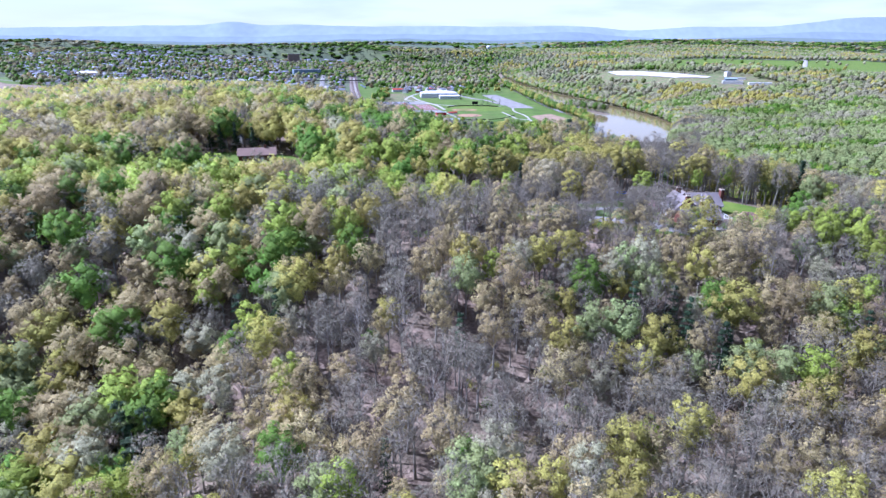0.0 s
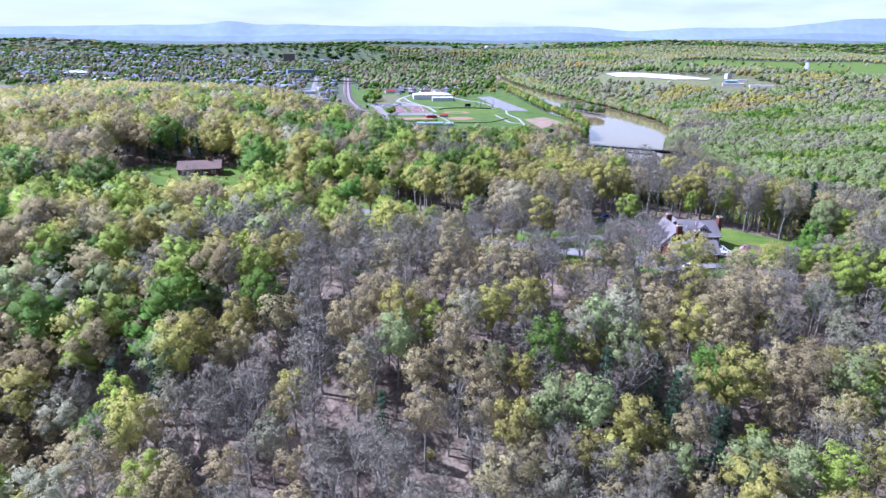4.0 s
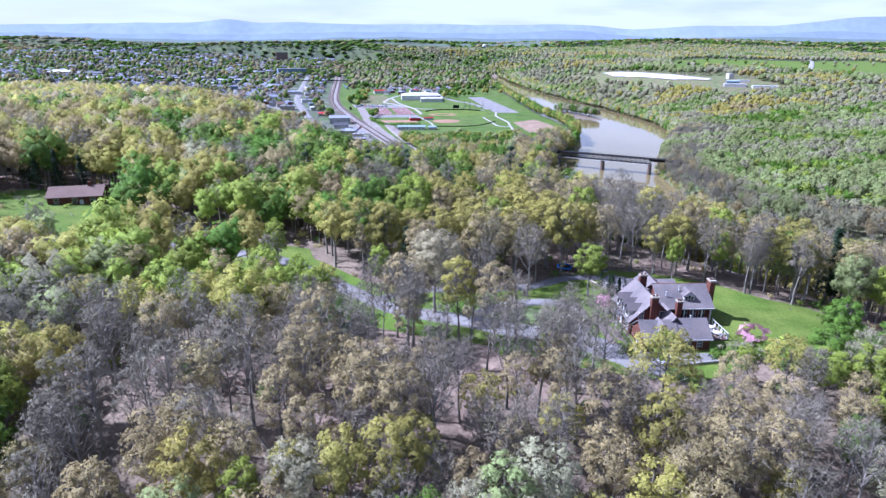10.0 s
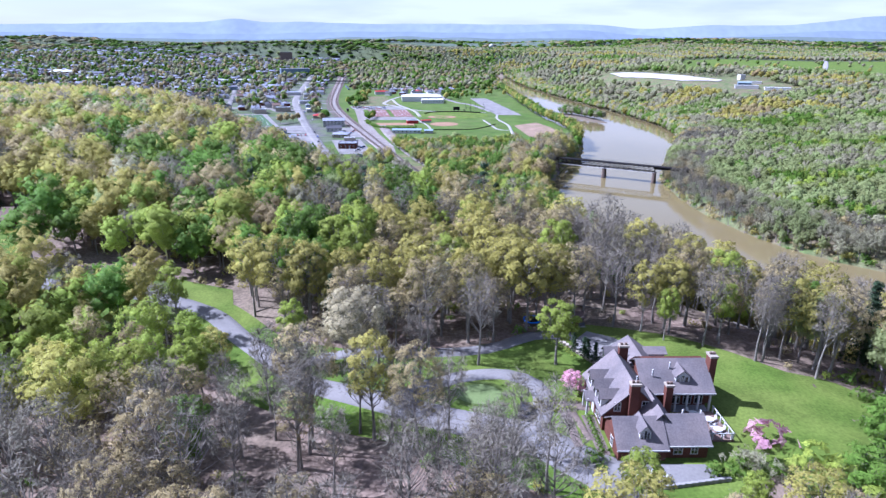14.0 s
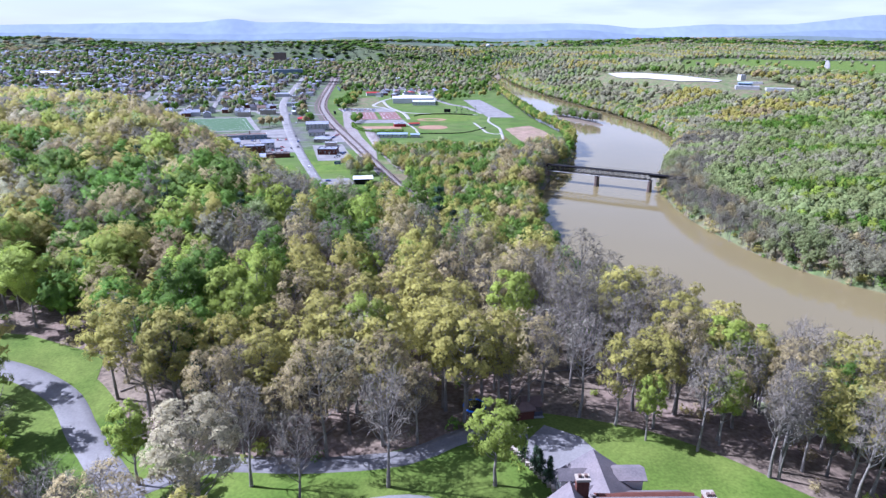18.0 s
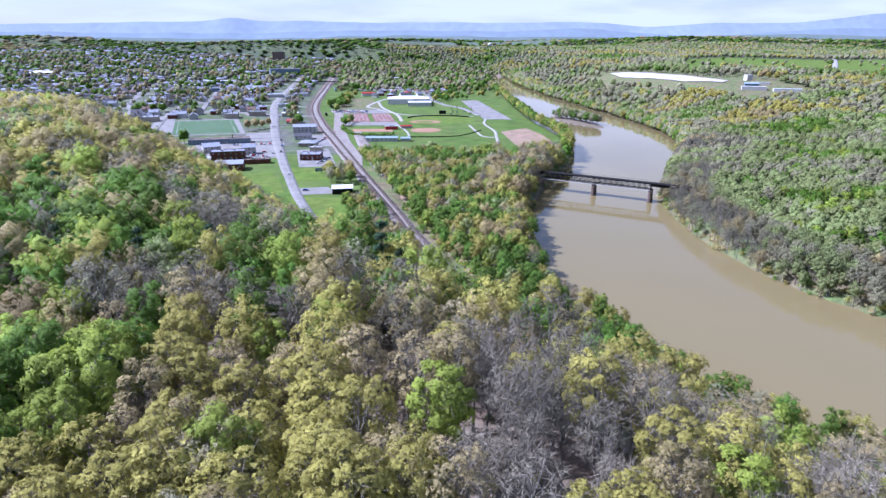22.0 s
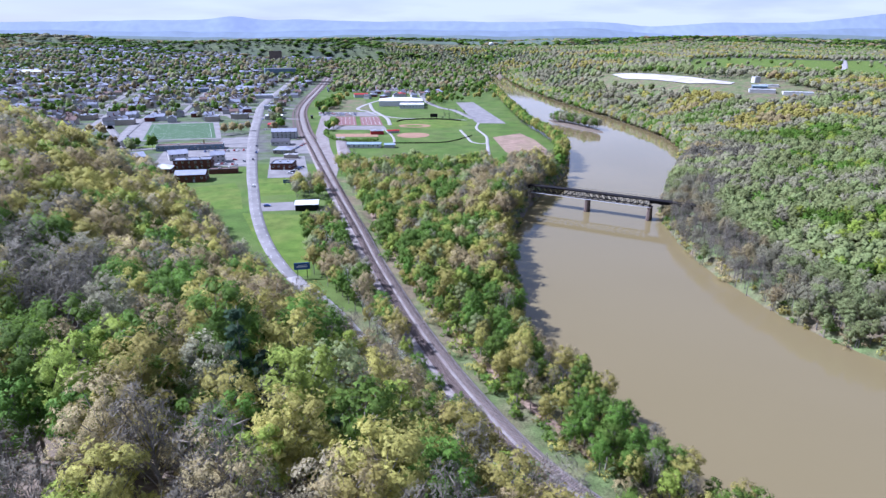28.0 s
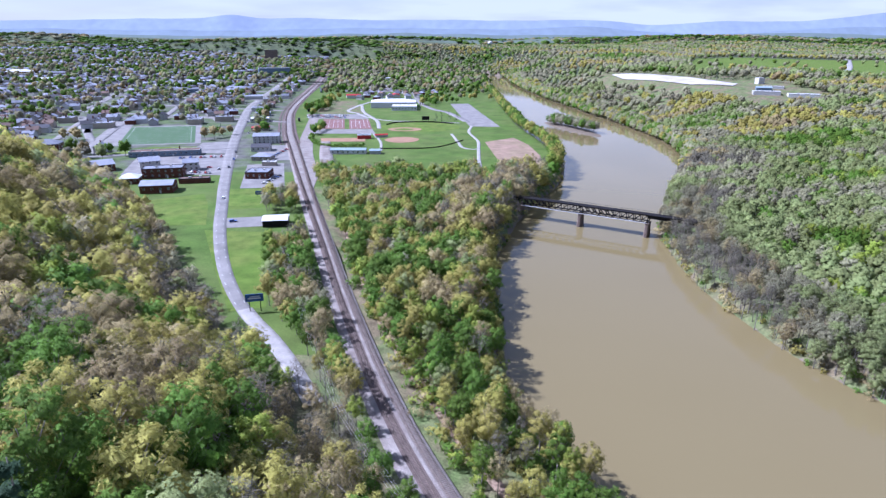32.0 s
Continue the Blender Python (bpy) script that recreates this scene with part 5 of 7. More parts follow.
def horizon_trees():
    rows = []
    for x0, x1, y0, y1, gap in ((-2100, 150, 1700, 2500, 27), (-3000, 2700, 2450, 3300, 40), (-3800, 3700, 3300, 4600, 58)):
        x, y = spots(x0, x1, y0, y1, gap)
        dl, sl = line_distance(x, y, LEFT_BANK)
        dr, sr = line_distance(x, y, RIGHT_BANK)
        z = sample(x, y)
        g = rolls(x / 260, y / 260, 41)
        u = drift(x, y, 120, 91, 0.75)
        ok = ((sl < 0) | (sr > 0)) & (np.abs(x + 20) < 0.8 * y) & (g < 0.9)
        for i in np.flatnonzero(ok):
            w = {"pale": 0.1, "bud": 0.12, "spring": 0.06, "green": 0.5, "deep": 0.26}
            rows.append((choose(w, u[i]), x[i], y[i], z[i] - 1, rng.uniform(0.7, 1.05) * (gap / 27) ** 0.85, rng.uniform(0, 6.28), rng.uniform()))
    return rows


plant("far_wood", horizon_trees(), FLAT, "distant wooded farmland reaching to the ridges", dense=True)


# ---- buildings ----
M["roof_grey"] = mat("grey_roof", (0.19, 0.20, 0.235), 0.85, 0.12, 5, 0.08, 0.6, per_object=0.3)
M["roof_dark"] = mat("dark_roof", (0.0704, 0.0704, 0.08), 0.85, 0.12, 5, 0.08, 0.6, per_object=0.3)
M["roof_brown"] = mat("brown_roof", (0.147, 0.102, 0.0832), 0.85, 0.12, 5, 0.08, 0.6, per_object=0.2)
M["roof_white"] = mat("white_membrane_roof", (0.499, 0.506, 0.512), 0.6, 0.05, 8, 0.04, 0.8)
M["roof_blue"] = mat("blue_grey_metal_roof", (0.211, 0.269, 0.32), 0.5, 0.08, 6, 0.05, 0.8)
M["siding"] = mat("pale_siding", (0.397, 0.39, 0.371), 0.8, 0.06, 4, 0.05, 0.4, per_object=0.25)
M["beige"] = mat("beige_render", (0.333, 0.288, 0.23), 0.85, 0.08, 4, 0.05, 0.4, per_object=0.15)
M["blue_wall"] = mat("slate_blue_cladding", (0.141, 0.186, 0.23), 0.7, 0.08, 4, 0.05, 0.4)
M["red"] = mat("red_paint", (0.288, 0.032, 0.032), 0.6, 0.1, 3, 0.05, 0.4)
M["trim"] = mat("white_trim", (0.474, 0.467, 0.448), 0.6, 0.04, 2, 0.03, 0.2)
M["black"] = mat("black_rubber", (0.0128, 0.0128, 0.0128), 0.8, 0.1, 1, 0.05, 0.2)


def gable(bm, x0, x1, y0, y1, z0, z1, along="x", over=0.5, thick=0.22):
    """A pitched roof shell over a rectangle, with its ridge along one axis."""
    if along == "x":
        ym = (y0 + y1) / 2
        pr = [(y0 - over, z0 - over * (z1 - z0) / (ym - y0)), (ym, z1), (y1 + over, z0 - over * (z1 - z0) / (ym - y0))]
        ends = [(lambda q, x=x: (x, q[0], q[1])) for x in (x0 - over, x1 + over)]
    else:
        xm = (x0 + x1) / 2
        pr = [(x0 - over, z0 - over * (z1 - z0) / (xm - x0)), (xm, z1), (x1 + over, z0 - over * (z1 - z0) / (xm - x0))]
        ends = [(lambda q, y=y: (q[0], y, q[1])) for y in (y0 - over, y1 + over)]
    prof = pr + [(a, b - thick) for a, b in pr[::-1]]
    rings = [[bm.verts.new(e(q)) for q in prof] for e in ends]
    n = len(prof)
    for j in range(n):
        bm.faces.new([rings[0][j], rings[0][(j + 1) % n], rings[1][(j + 1) % n], rings[1][j]])
    for r in rings:
        bm.faces.new([r[0], r[1], r[4], r[5]])
        bm.faces.new([r[1], r[2], r[3], r[4]])
    bmesh.ops.recalc_face_normals(bm, faces=bm.faces[:])
    return bm


def hip(bm, x0, x1, y0, y1, z0, z1, over=0.5):
    x0, x1, y0, y1 = x0 - over, x1 + over, y0 - over, y1 + over
    m = min(x1 - x0, y1 - y0) / 2 * 0.95
    b = [bm.verts.new(p_) for p_ in ((x0, y0, z0), (x1, y0, z0), (x1, y1, z0), (x0, y1, z0))]
    lo = [bm.verts.new((v.co.x, v.co.y, z0 - 0.2)) for v in b]
    if x1 - x0 >= y1 - y0:
        r = [bm.verts.new((x0 + m, (y0 + y1) / 2, z1)), bm.verts.new((x1 - m, (y0 + y1) / 2, z1))]
        fs = ([b[0], b[1], r[1], r[0]], [b[1], b[2], r[1]], [b[2], b[3], r[0], r[1]], [b[3], b[0], r[0]])
    else:
        r = [bm.verts.new(((x0 + x1) / 2, y0 + m, z1)), bm.verts.new(((x0 + x1) / 2, y1 - m, z1))]
        fs = ([b[1], b[2], r[1], r[0]], [b[0], b[1], r[0]], [b[3], b[0], r[0], r[1]], [b[2], b[3], r[1]])
    for f in fs:
        bm.faces.new(f)
    for j in range(4):
        bm.faces.new([b[j], lo[j], lo[(j + 1) % 4], b[(j + 1) % 4]])
    bm.faces.new(lo)
    bmesh.ops.recalc_face_normals(bm, faces=bm.faces[:])
    return bm


def walls_gable(bm, x0, x1, y0, y1, z0, ze, zr, along):
    """A closed body with gable ends, a little under its roof."""
    if along == "x":
        ym = (y0 + y1) / 2
        prof, place = [(y0, z0), (y1, z0), (y1, ze), (ym, zr), (y0, ze)], [lambda q, x=x: (x, q[0], q[1]) for x in (x0, x1)]
    else:
        xm = (x0 + x1) / 2
        prof, place = [(x0, z0), (x1, z0), (x1, ze), (xm, zr), (x0, ze)], [lambda q, y=y: (q[0], y, q[1]) for y in (y0, y1)]
    rings = [[bm.verts.new(e(q)) for q in prof] for e in place]
    for j in range(5):
        bm.faces.new([rings[0][j], rings[0][(j + 1) % 5], rings[1][(j + 1) % 5], rings[1][j]])
    bm.faces.new(rings[0])
    bm.faces.new(rings[1])
    bmesh.ops.recalc_face_normals(bm, faces=bm.faces[:])
    return bm


WINDOW_MESH = {}


def window(parent, x, y, z, w, h, face, frame_mat=None):
    """A framed window on a wall: face is the way that it looks, x, X, y or Y."""
    key = (w, h)
    if key not in WINDOW_MESH:
        bm = boxes((-w / 2, w / 2, -0.03, 0.05, -h / 2, h / 2))
        g = bpy.data.meshes.new("pane")
        bm.to_mesh(g)
        bm.free()
        g.materials.append(M["glass"])
        t = 0.1
        bm = boxes((-w / 2 - t, w / 2 + t, -0.06, 0.05, h / 2, h / 2 + t), (-w / 2 - t, w / 2 + t, -0.1, 0.05, -h / 2 - t, -h / 2), (-w / 2 - t, -w / 2, -0.06, 0.05, -h / 2, h / 2), (w / 2, w / 2 + t, -0.06, 0.05, -h / 2, h / 2),
                   (-0.03, 0.03, -0.05, 0.04, -h / 2, h / 2), (-w / 2, w / 2, -0.05, 0.04, -0.03, 0.03))
        f = bpy.data.meshes.new("frame")
        bm.to_mesh(f)
        bm.free()
        f.materials.append(M["trim"])
        WINDOW_MESH[key] = g, f
    g, f = WINDOW_MESH[key]
    pane = new("window", g)
    pane.parent = parent
    pane.matrix_basis = pose(x, y, z, 0, 0, {"y": 0, "X": 90, "Y": 180, "x": -90}[face])
    fr = new("frame", f)
    fr.parent = pane
    return pane


def building(name, label, x, y, w, d, h, rot, wall, roof, style="flat", rise=2.5, floors=1, win=True, chimney=False, category="building", group=""):
    """A building whose front edge is centred on x, y; its front looks towards -y before turning."""
    z = min(ground_z(x + dx, y + dy) for dx in (-w / 2, 0, w / 2) for dy in (0, d))
    t = thing(name, label, category, pose(x, y, z, 0, 0, rot), group)
    if style == "gable":
        al = "x" if w >= d else "y"
        part("wall", walls_gable(bmesh.new(), -w / 2, w / 2, 0, d, -1.5, h, h + rise - 0.25, al), M[wall], t)
        part("roof", gable(bmesh.new(), -w / 2, w / 2, 0, d, h, h + rise, al), M[roof], t)
    elif style == "hip":
        part("wall", boxes((-w / 2, w / 2, 0, d, -1.5, h)), M[wall], t)
        part("roof", hip(bmesh.new(), -w / 2, w / 2, 0, d, h, h + rise), M[roof], t)
    else:
        part("wall", boxes((-w / 2, w / 2, 0, d, -1.5, h)), M[wall], t)
        e = 0.3
        part("roof", boxes((-w / 2 + e, w / 2 - e, e, d - e, h - 0.1, h + 0.12)), M[roof], t)
        part("parapet", boxes((-w / 2 - 0.1, w / 2 + 0.1, -0.1, e, h - 0.1, h + 0.5), (-w / 2 - 0.1, w / 2 + 0.1, d - e, d + 0.1, h - 0.1, h + 0.5),
                              (-w / 2 - 0.1, -w / 2 + e, e, d - e, h - 0.1, h + 0.5), (w / 2 - e, w / 2 + 0.1, e, d - e, h - 0.1, h + 0.5)), M["trim" if wall != "brick" else "roof_dark"], t)
        part("rooftop_unit", boxes((-w * 0.2, -w * 0.2 + 2, d * 0.4, d * 0.4 + 1.6, h, h + 1.3)), M["siding"], t)
        part("rooftop_unit", boxes((w * 0.15, w * 0.15 + 1.6, d * 0.55, d * 0.55 + 1.6, h, h + 1.1)), M["siding"], t)
    if win:
        for fl in range(floors):
            zz = h * (fl + 0.55) / floors
            for q in np.linspace(-w / 2, w / 2, max(3, int(w / 4.5)) + 1)[:-1] + w / 2 / max(3, int(w / 4.5)):
                window(t, q, -0.02, zz, 1.5, 1.5, "y")
            for q in np.linspace(0, d, max(2, int(d / 5)) + 1)[:-1] + d / 2 / max(2, int(d / 5)):
                window(t, w / 2 + 0.02, q, zz, 1.5, 1.5, "X")
        part("door", boxes((w * 0.12 - 0.6, w * 0.12 + 0.6, -0.07, 0.05, 0, 2.2)), M["trim"], t)
    if chimney:
        part("chimney", boxes((w * 0.2, w * 0.2 + 0.9, d * 0.5 - 0.5, d * 0.5 + 0.5, h, h + rise + 1.2)), M["brick"], t)
    return t


# buildings along the main road
building("school_building", "long brick school block with grey roof", -204, 408, 22, 16, 6, 11, "brick", "roof_grey", "gable", 2.2, 1)
building("school_building", "two-storey brick block with grey flat roof", -222, 458, 30, 14, 7.5, 13, "brick", "roof_grey", "flat", floors=2)
building("school_annex", "low brick annex with white pyramid roof", -238, 436, 14, 13, 4.5, 13, "brick", "roof_white", "hip", 3)
building("classroom_wing", "low brick classroom wing with brown flat roof", -190, 440, 22, 7, 3.6, 12, "brick", "roof_brown", "flat", win=False)
building("house", "grey-roofed two-storey house beside the school", -250, 497, 16, 13, 6, 30, "siding", "roof_grey", "gable", 3, 2, category="house")
building("house", "pale two-storey house with grey roof", -211, 487, 12, 11, 7, 22, "siding", "roof_grey", "gable", 2.6, 2, category="house")
building("field_house", "long low blue-grey stand building with brown roof", -262, 551, 62, 13, 5, 14, "blue_wall", "roof_brown", "flat", chimney=True)
building("apartment_block", "brown-roofed brick apartment block at the wood edge", -284, 478, 26, 18, 6, 40, "brick", "roof_grey", "gable", 3, 2)
building("apartment_block", "wide brick apartment block with dark hipped roof", -399, 580, 34, 20, 6, 17, "brick", "roof_grey", "hip", 4, 2)
building("apartment_block", "brick block with grey roof beside a parking lot", -440, 610, 26, 16, 6, 17, "brick", "roof_grey", "gable", 3, 2)
building("shop", "dark brick shop with flat grey roof", -147, 456, 18, 17, 5, 1, "brick", "roof_grey", "flat")
building("shop", "beige shop with grey hipped roof", -166, 531, 17, 14, 3.8, -4, "beige", "roof_grey", "hip", 2.5)
building("shop", "low beige shop with white awning roof", -152, 508, 12, 6, 3.2, 2, "beige", "roof_white", "flat", win=False)
building("shop", "dark-roofed roadside shop with siding", -180, 579, 18, 14, 4.5, 8, "siding", "roof_dark", "gable", 2.4)
building("apartment_house", "pale three-storey apartment house with grey roof", -188, 627, 27, 14, 8, 8, "siding", "roof_grey", "gable", 2.6, 3)
building("restaurant", "small restaurant with bright red roof", -222, 719, 20, 16, 4, 10, "beige", "red", "hip", 2)
building("shop", "white flat-roofed roadside shop", -246, 800, 24, 20, 5, 14, "siding", "roof_white", "flat")
building("shop", "pale flat-roofed store beside the road", -285, 938, 28, 24, 5, 15, "siding", "roof_grey", "flat")
building("shop", "low grey store beside the railway", -262, 870, 22, 18, 5, 15, "blue_wall", "roof_grey", "flat")
building("shed", "open-fronted shed with white metal roof", -98, 328, 14, 12, 4.2, 8, "steel_dark", "roof_white", "gable", 1.3, win=False, category="shed")
building("gymnasium", "large sports hall with bright white roof", -82, 990, 74, 46, 9, 4, "trim", "roof_white", "hip", 4, win=False)
building("gymnasium_wing", "low white front wing of the sports hall", -62, 952, 40, 34, 6, 2, "trim", "roof_white", "flat", floors=1)
building("batting_shed", "long low shed with blue-grey metal roof", -92, 566, 34, 12, 4, 0, "siding", "roof_blue", "gable", 1.2)
building("ticket_booth", "small shed with blue roof at the ballpark", -66, 566, 10, 9, 3.5, 0, "siding", "roof_blue", "gable", 1, win=False)
building("concession_stand", "red and grey concession stand at the ballpark", -88, 660, 15, 9, 4, 10, "red", "roof_grey", "flat", win=False)
building("concession_stand", "red-roofed dugout beside the ball field", -70, 672, 14, 4, 3, 20, "siding", "red", "gable", 1, win=False)
building("factory", "long low brick factory with grey roof", -930, 1600, 80, 40, 9, 20, "brick", "roof_grey", "flat", win=False)
building("factory", "wide brick works with grey roof among trees", -790, 1560, 80, 40, 9, 20, "brick", "roof_grey", "flat", win=False)
building("factory", "blue-roofed warehouse with white skylights", -590, 1500, 70, 40, 9, 22, "blue_wall", "roof_white", "flat", win=False)
building("hospital", "wide pale office block with blue glass", -500, 1820, 90, 40, 18, 20, "blue_wall", "roof_grey", "flat", win=False)
building("school_building", "wide brick school with pale hipped roofs", -955, 1455, 70, 36, 10, 20, "brick", "roof_white", "hip", 5, win=False)
building("office_block", "brick office block with flat grey roof", -740, 1690, 64, 30, 9, 20, "brick", "roof_grey", "flat", win=False)
building("office_block", "low brick block with flat pale roof in town", -500, 1545, 56, 30, 8, 20, "brick", "roof_grey", "flat", win=False)
building("apartment_block", "long blue-grey apartment row in town", -540, 1275, 50, 18, 8, 24, "blue_wall", "roof_grey", "gable", 3, win=False)
building("apartment_block", "pale apartment row with grey roof in town", -690, 1000, 44, 16, 7, 24, "siding", "roof_grey", "gable", 3, win=False)
building("apartment_block", "pale apartment row with grey roof in town", -735, 1215, 48, 16, 7, 24, "siding", "roof_grey", "gable", 3, win=False)
building("store", "wide low store with white roof in town", -640, 1400, 54, 34, 7, 22, "siding", "roof_white", "flat", win=False)
building("store", "wide low store with grey roof in town", -860, 1330, 60, 34, 7, 22, "beige", "roof_grey", "flat", win=False)
building("office_tower", "tall dark brick tower block above the town", -640, 2300, 46, 30, 38, 15, "stone", "roof_dark", "flat", win=False)
building("school", "large brick school with pale gables", -1110, 1600, 60, 30, 13, 20, "brick", "roof_white", "hip", 6, win=False)
building("school", "wide brick school wing with pale roof", -1040, 1640, 60, 26, 10, 20, "brick", "roof_grey", "hip", 4, win=False)
building("warehouse", "pale flat warehouse beyond the railway yard", -240, 1500, 90, 50, 8, 10, "siding", "roof_grey", "flat", win=False)
building("warehouse", "long white warehouse beside the works yard", 447, 838, 34, 14, 6, -20, "siding", "roof_white", "flat", win=False)
building("works_shed", "dark blue works shed beside the yard", 458, 868, 20, 12, 5, -20, "blue_wall", "roof_blue", "gable", 1.5, win=False)
building("works_shed", "low white works shed beside the yard", 478, 880, 26, 10, 4, -20, "trim", "roof_white", "flat", win=False)
building("silo_shed", "tall white works shed", 489, 938, 10, 9, 9, 10, "siding", "roof_white", "flat", win=False)
building("warehouse", "long pale works building among trees", 486, 815, 38, 14, 5, -20, "siding", "roof_white", "flat", win=False)
building("overpass_building", "flat grey building beside the overpass", -330, 1250, 40, 60, 6, 15, "beige", "roof_grey", "flat", win=False)
building("overpass_building", "low grey store beside the overpass", -355, 1130, 34, 40, 6, 15, "siding", "roof_grey", "flat", win=False)

# houses on the wooded hill
for x_, y_, rot_, rf_, lab_ in ((-196, 30, 12, "roof_brown", "low brick house with brown roof on a lawn"), (-248, 66, 30, "roof_grey", "white house with grey roof among trees"), (-268, 102, 20, "roof_dark", "white house with dark roof among trees"),
                                (-206, 74, 40, "roof_grey", "grey house half hidden by trees"), (-285, 14, 10, "roof_dark", "dark-roofed house beside a lawn"), (-310, 150, 15, "roof_grey", "grey-roofed house on the wooded hill")):
    building("house", lab_, x_, y_, 17, 10, 3.6, rot_, "brick" if rf_ == "roof_brown" else "siding", rf_, "gable", 2.6, 1, chimney=True, category="house")

# town houses
PROTO = []
for w_, d_, h_, wall_, roof_, st_ in ((11, 9, 5.5, "siding", "roof_grey", "gable"), (9, 12, 6, "siding", "roof_dark", "gable"), (12, 10, 5, "brick", "roof_grey", "hip"), (10, 9, 6, "beige", "roof_brown", "gable"), (14, 9, 4, "siding", "roof_grey", "gable"), (18, 14, 6, "beige", "roof_grey", "flat")):
    PROTO.append(building("house", {"siding": "pale wooden town house with pitched roof", "brick": "brick town house with hipped grey roof", "beige": "beige town house among trees"}[wall_], -700, 1100, w_, d_, h_, 0, wall_, roof_, st_, 3.0, 1, False, True, "house", "town houses"))
BLOCKED = [(-955, 1470, 50), (-740, 1705, 45), (-500, 1560, 42), (-540, 1285, 36), (-690, 1008, 32), (-735, 1223, 34), (-640, 1415, 42), (-860, 1345, 44), (-500, 1840, 70), (-214, 400, 60), (-262, 560, 70), (-399, 590, 50), (-330, 690, 95), (-190, 500, 55), (-200, 640, 40)]
# streets of the town
STREETS = [smooth_line(q_, 18) for q_ in (
    [(-356, 590), (-428, 804), (-470, 960)], [(-426, 650), (-498, 832), (-560, 1010), (-640, 1240)], [(-205, 800), (-420, 880), (-640, 950), (-900, 1040)], [(-250, 940), (-470, 1020), (-760, 1110), (-1050, 1210)],
    [(-300, 1110), (-560, 1190), (-900, 1310), (-1250, 1420)], [(-330, 1290), (-640, 1380), (-1050, 1520), (-1500, 1680)], [(-540, 860), (-610, 1080), (-720, 1400), (-800, 1660)], [(-700, 900), (-800, 1200), (-930, 1560)],
    [(-400, 860), (-470, 1100), (-560, 1420), (-640, 1800)], [(-350, 1480), (-800, 1640), (-1300, 1830)], [(-390, 1700), (-900, 1900), (-1400, 2060)])]
for q_ in STREETS:
    ribbon("road", q_, 8, M["asphalt"], 0.5, "grey asphalt town street between houses")
patch("parking_lot", [(-363, 591), (-345, 591), (-412, 806), (-440, 804)], M["asphalt"], 0.2, "long grey parking lot beside the turf field", "parking lot")
patch("gravel_yard", [(-474, 770), (-487, 803), (-456, 804), (-425, 738), (-452, 737)], M["pavement"], 0.22, "pale gravel yard among houses", "yard")
patch("practice_field", [(-210, 1026), (-215, 1099), (-159, 1122), (-136, 964), (-189, 939)], M["scrub"], 0.2, "pale tan worn practice field", "field")
patch("parking_lot", [(-245, 1512), (-134, 1536), (-108, 1321), (-211, 1310)], M["asphalt"], 0.2, "large grey car lot full of cars", "parking lot")
hx, hy = spots(-2000, -180, 560, 2600, 22)
taken, homes = [], []
dro_ = line_distance(hx, hy, ROAD)[0]
sf_ = line_distance(hx, hy, FOOT)[1]
st_ = np.min([line_distance(hx, hy, q_)[0] for q_ in STREETS], axis=0)
drl_, srl_ = line_distance(hx, hy, RAIL)
for i in np.flatnonzero((dro_ > 22) & (st_ > 13) & (srl_ < 0) & (drl_ > 30) & (sf_ > 0) & (hx > -0.76 * hy - 60)):
    if any(math.hypot(hx[i] - a_, hy[i] - b_) < c_ for a_, b_, c_ in BLOCKED) or rng.uniform() > (0.82 if hy[i] < 1700 else 0.5):
        continue
    homes.append((hx[i], hy[i]))
homes.sort(key=lambda q_: math.hypot(*q_))
taken += homes
for x_, y_ in homes[:250]:
    q_ = PROTO[int(rng.choice([0, 0, 1, 1, 2, 3, 3, 4, 5]))]
    copy_thing(q_, pose(x_, y_, ground_z(x_, y_), 0, 0, rng.choice([15, 105, 195, 285]) + rng.uniform(-8, 8)) @ Matrix.Diagonal((1.2, 1.2, 1.1, 1)))


def far_houses(rows):
    v, f, mi = [], [], []
    cube = np.array([(-1, -1, 0), (1, -1, 0), (1, 1, 0), (-1, 1, 0), (-1, -1, 1), (1, -1, 1), (1, 1, 1), (-1, 1, 1)], float)
    wallf = np.array([(0, 1, 5), (0, 5, 4), (1, 2, 6), (1, 6, 5), (2, 3, 7), (2, 7, 6), (3, 0, 4), (3, 4, 7)])
    roof = np.array([(-1.1, -1.15, 0.97), (1.1, -1.15, 0.97), (1.1, 1.15, 0.97), (-1.1, 1.15, 0.97), (-1.1, 0, 1.55), (1.1, 0, 1.55)], float)
    rooff = np.array([(0, 1, 5), (0, 5, 4), (2, 3, 4), (2, 4, 5), (0, 4, 3), (1, 2, 5)])
    for n, (x, y) in enumerate(rows):
        a = rng.choice([0.26, 1.83]) + rng.uniform(-0.1, 0.1)
        size = np.array([rng.uniform(5.5, 9), rng.uniform(4.5, 6.5), rng.uniform(5, 7)]) * (1.9 if n % 11 == 0 else 1.0, 1.6 if n % 11 == 0 else 1.0, 1.0)
        rot = np.array([[math.cos(a), math.sin(a), 0], [-math.sin(a), math.cos(a), 0], [0, 0, 1]])
        z = ground_z(x, y)
        for vv, ff, k in ((cube, wallf, n % 3), (roof, rooff, 3 + n % 2)):
            f.append(ff + far_houses.count)
            v.append((vv * size) @ rot + (x, y, z - 0.3))
            mi.append(np.full(len(ff), k))
            far_houses.count += len(vv)
    ob = new("far_houses", mesh_of("far_houses", np.vstack(v), np.vstack(f), [M["siding"], M["beige"], M["brick"], M["roof_grey"], M["roof_dark"]], np.concatenate(mi)))
    return tagged(ob, "hundreds of pale distant houses among town trees", "houses", kind="stuff")


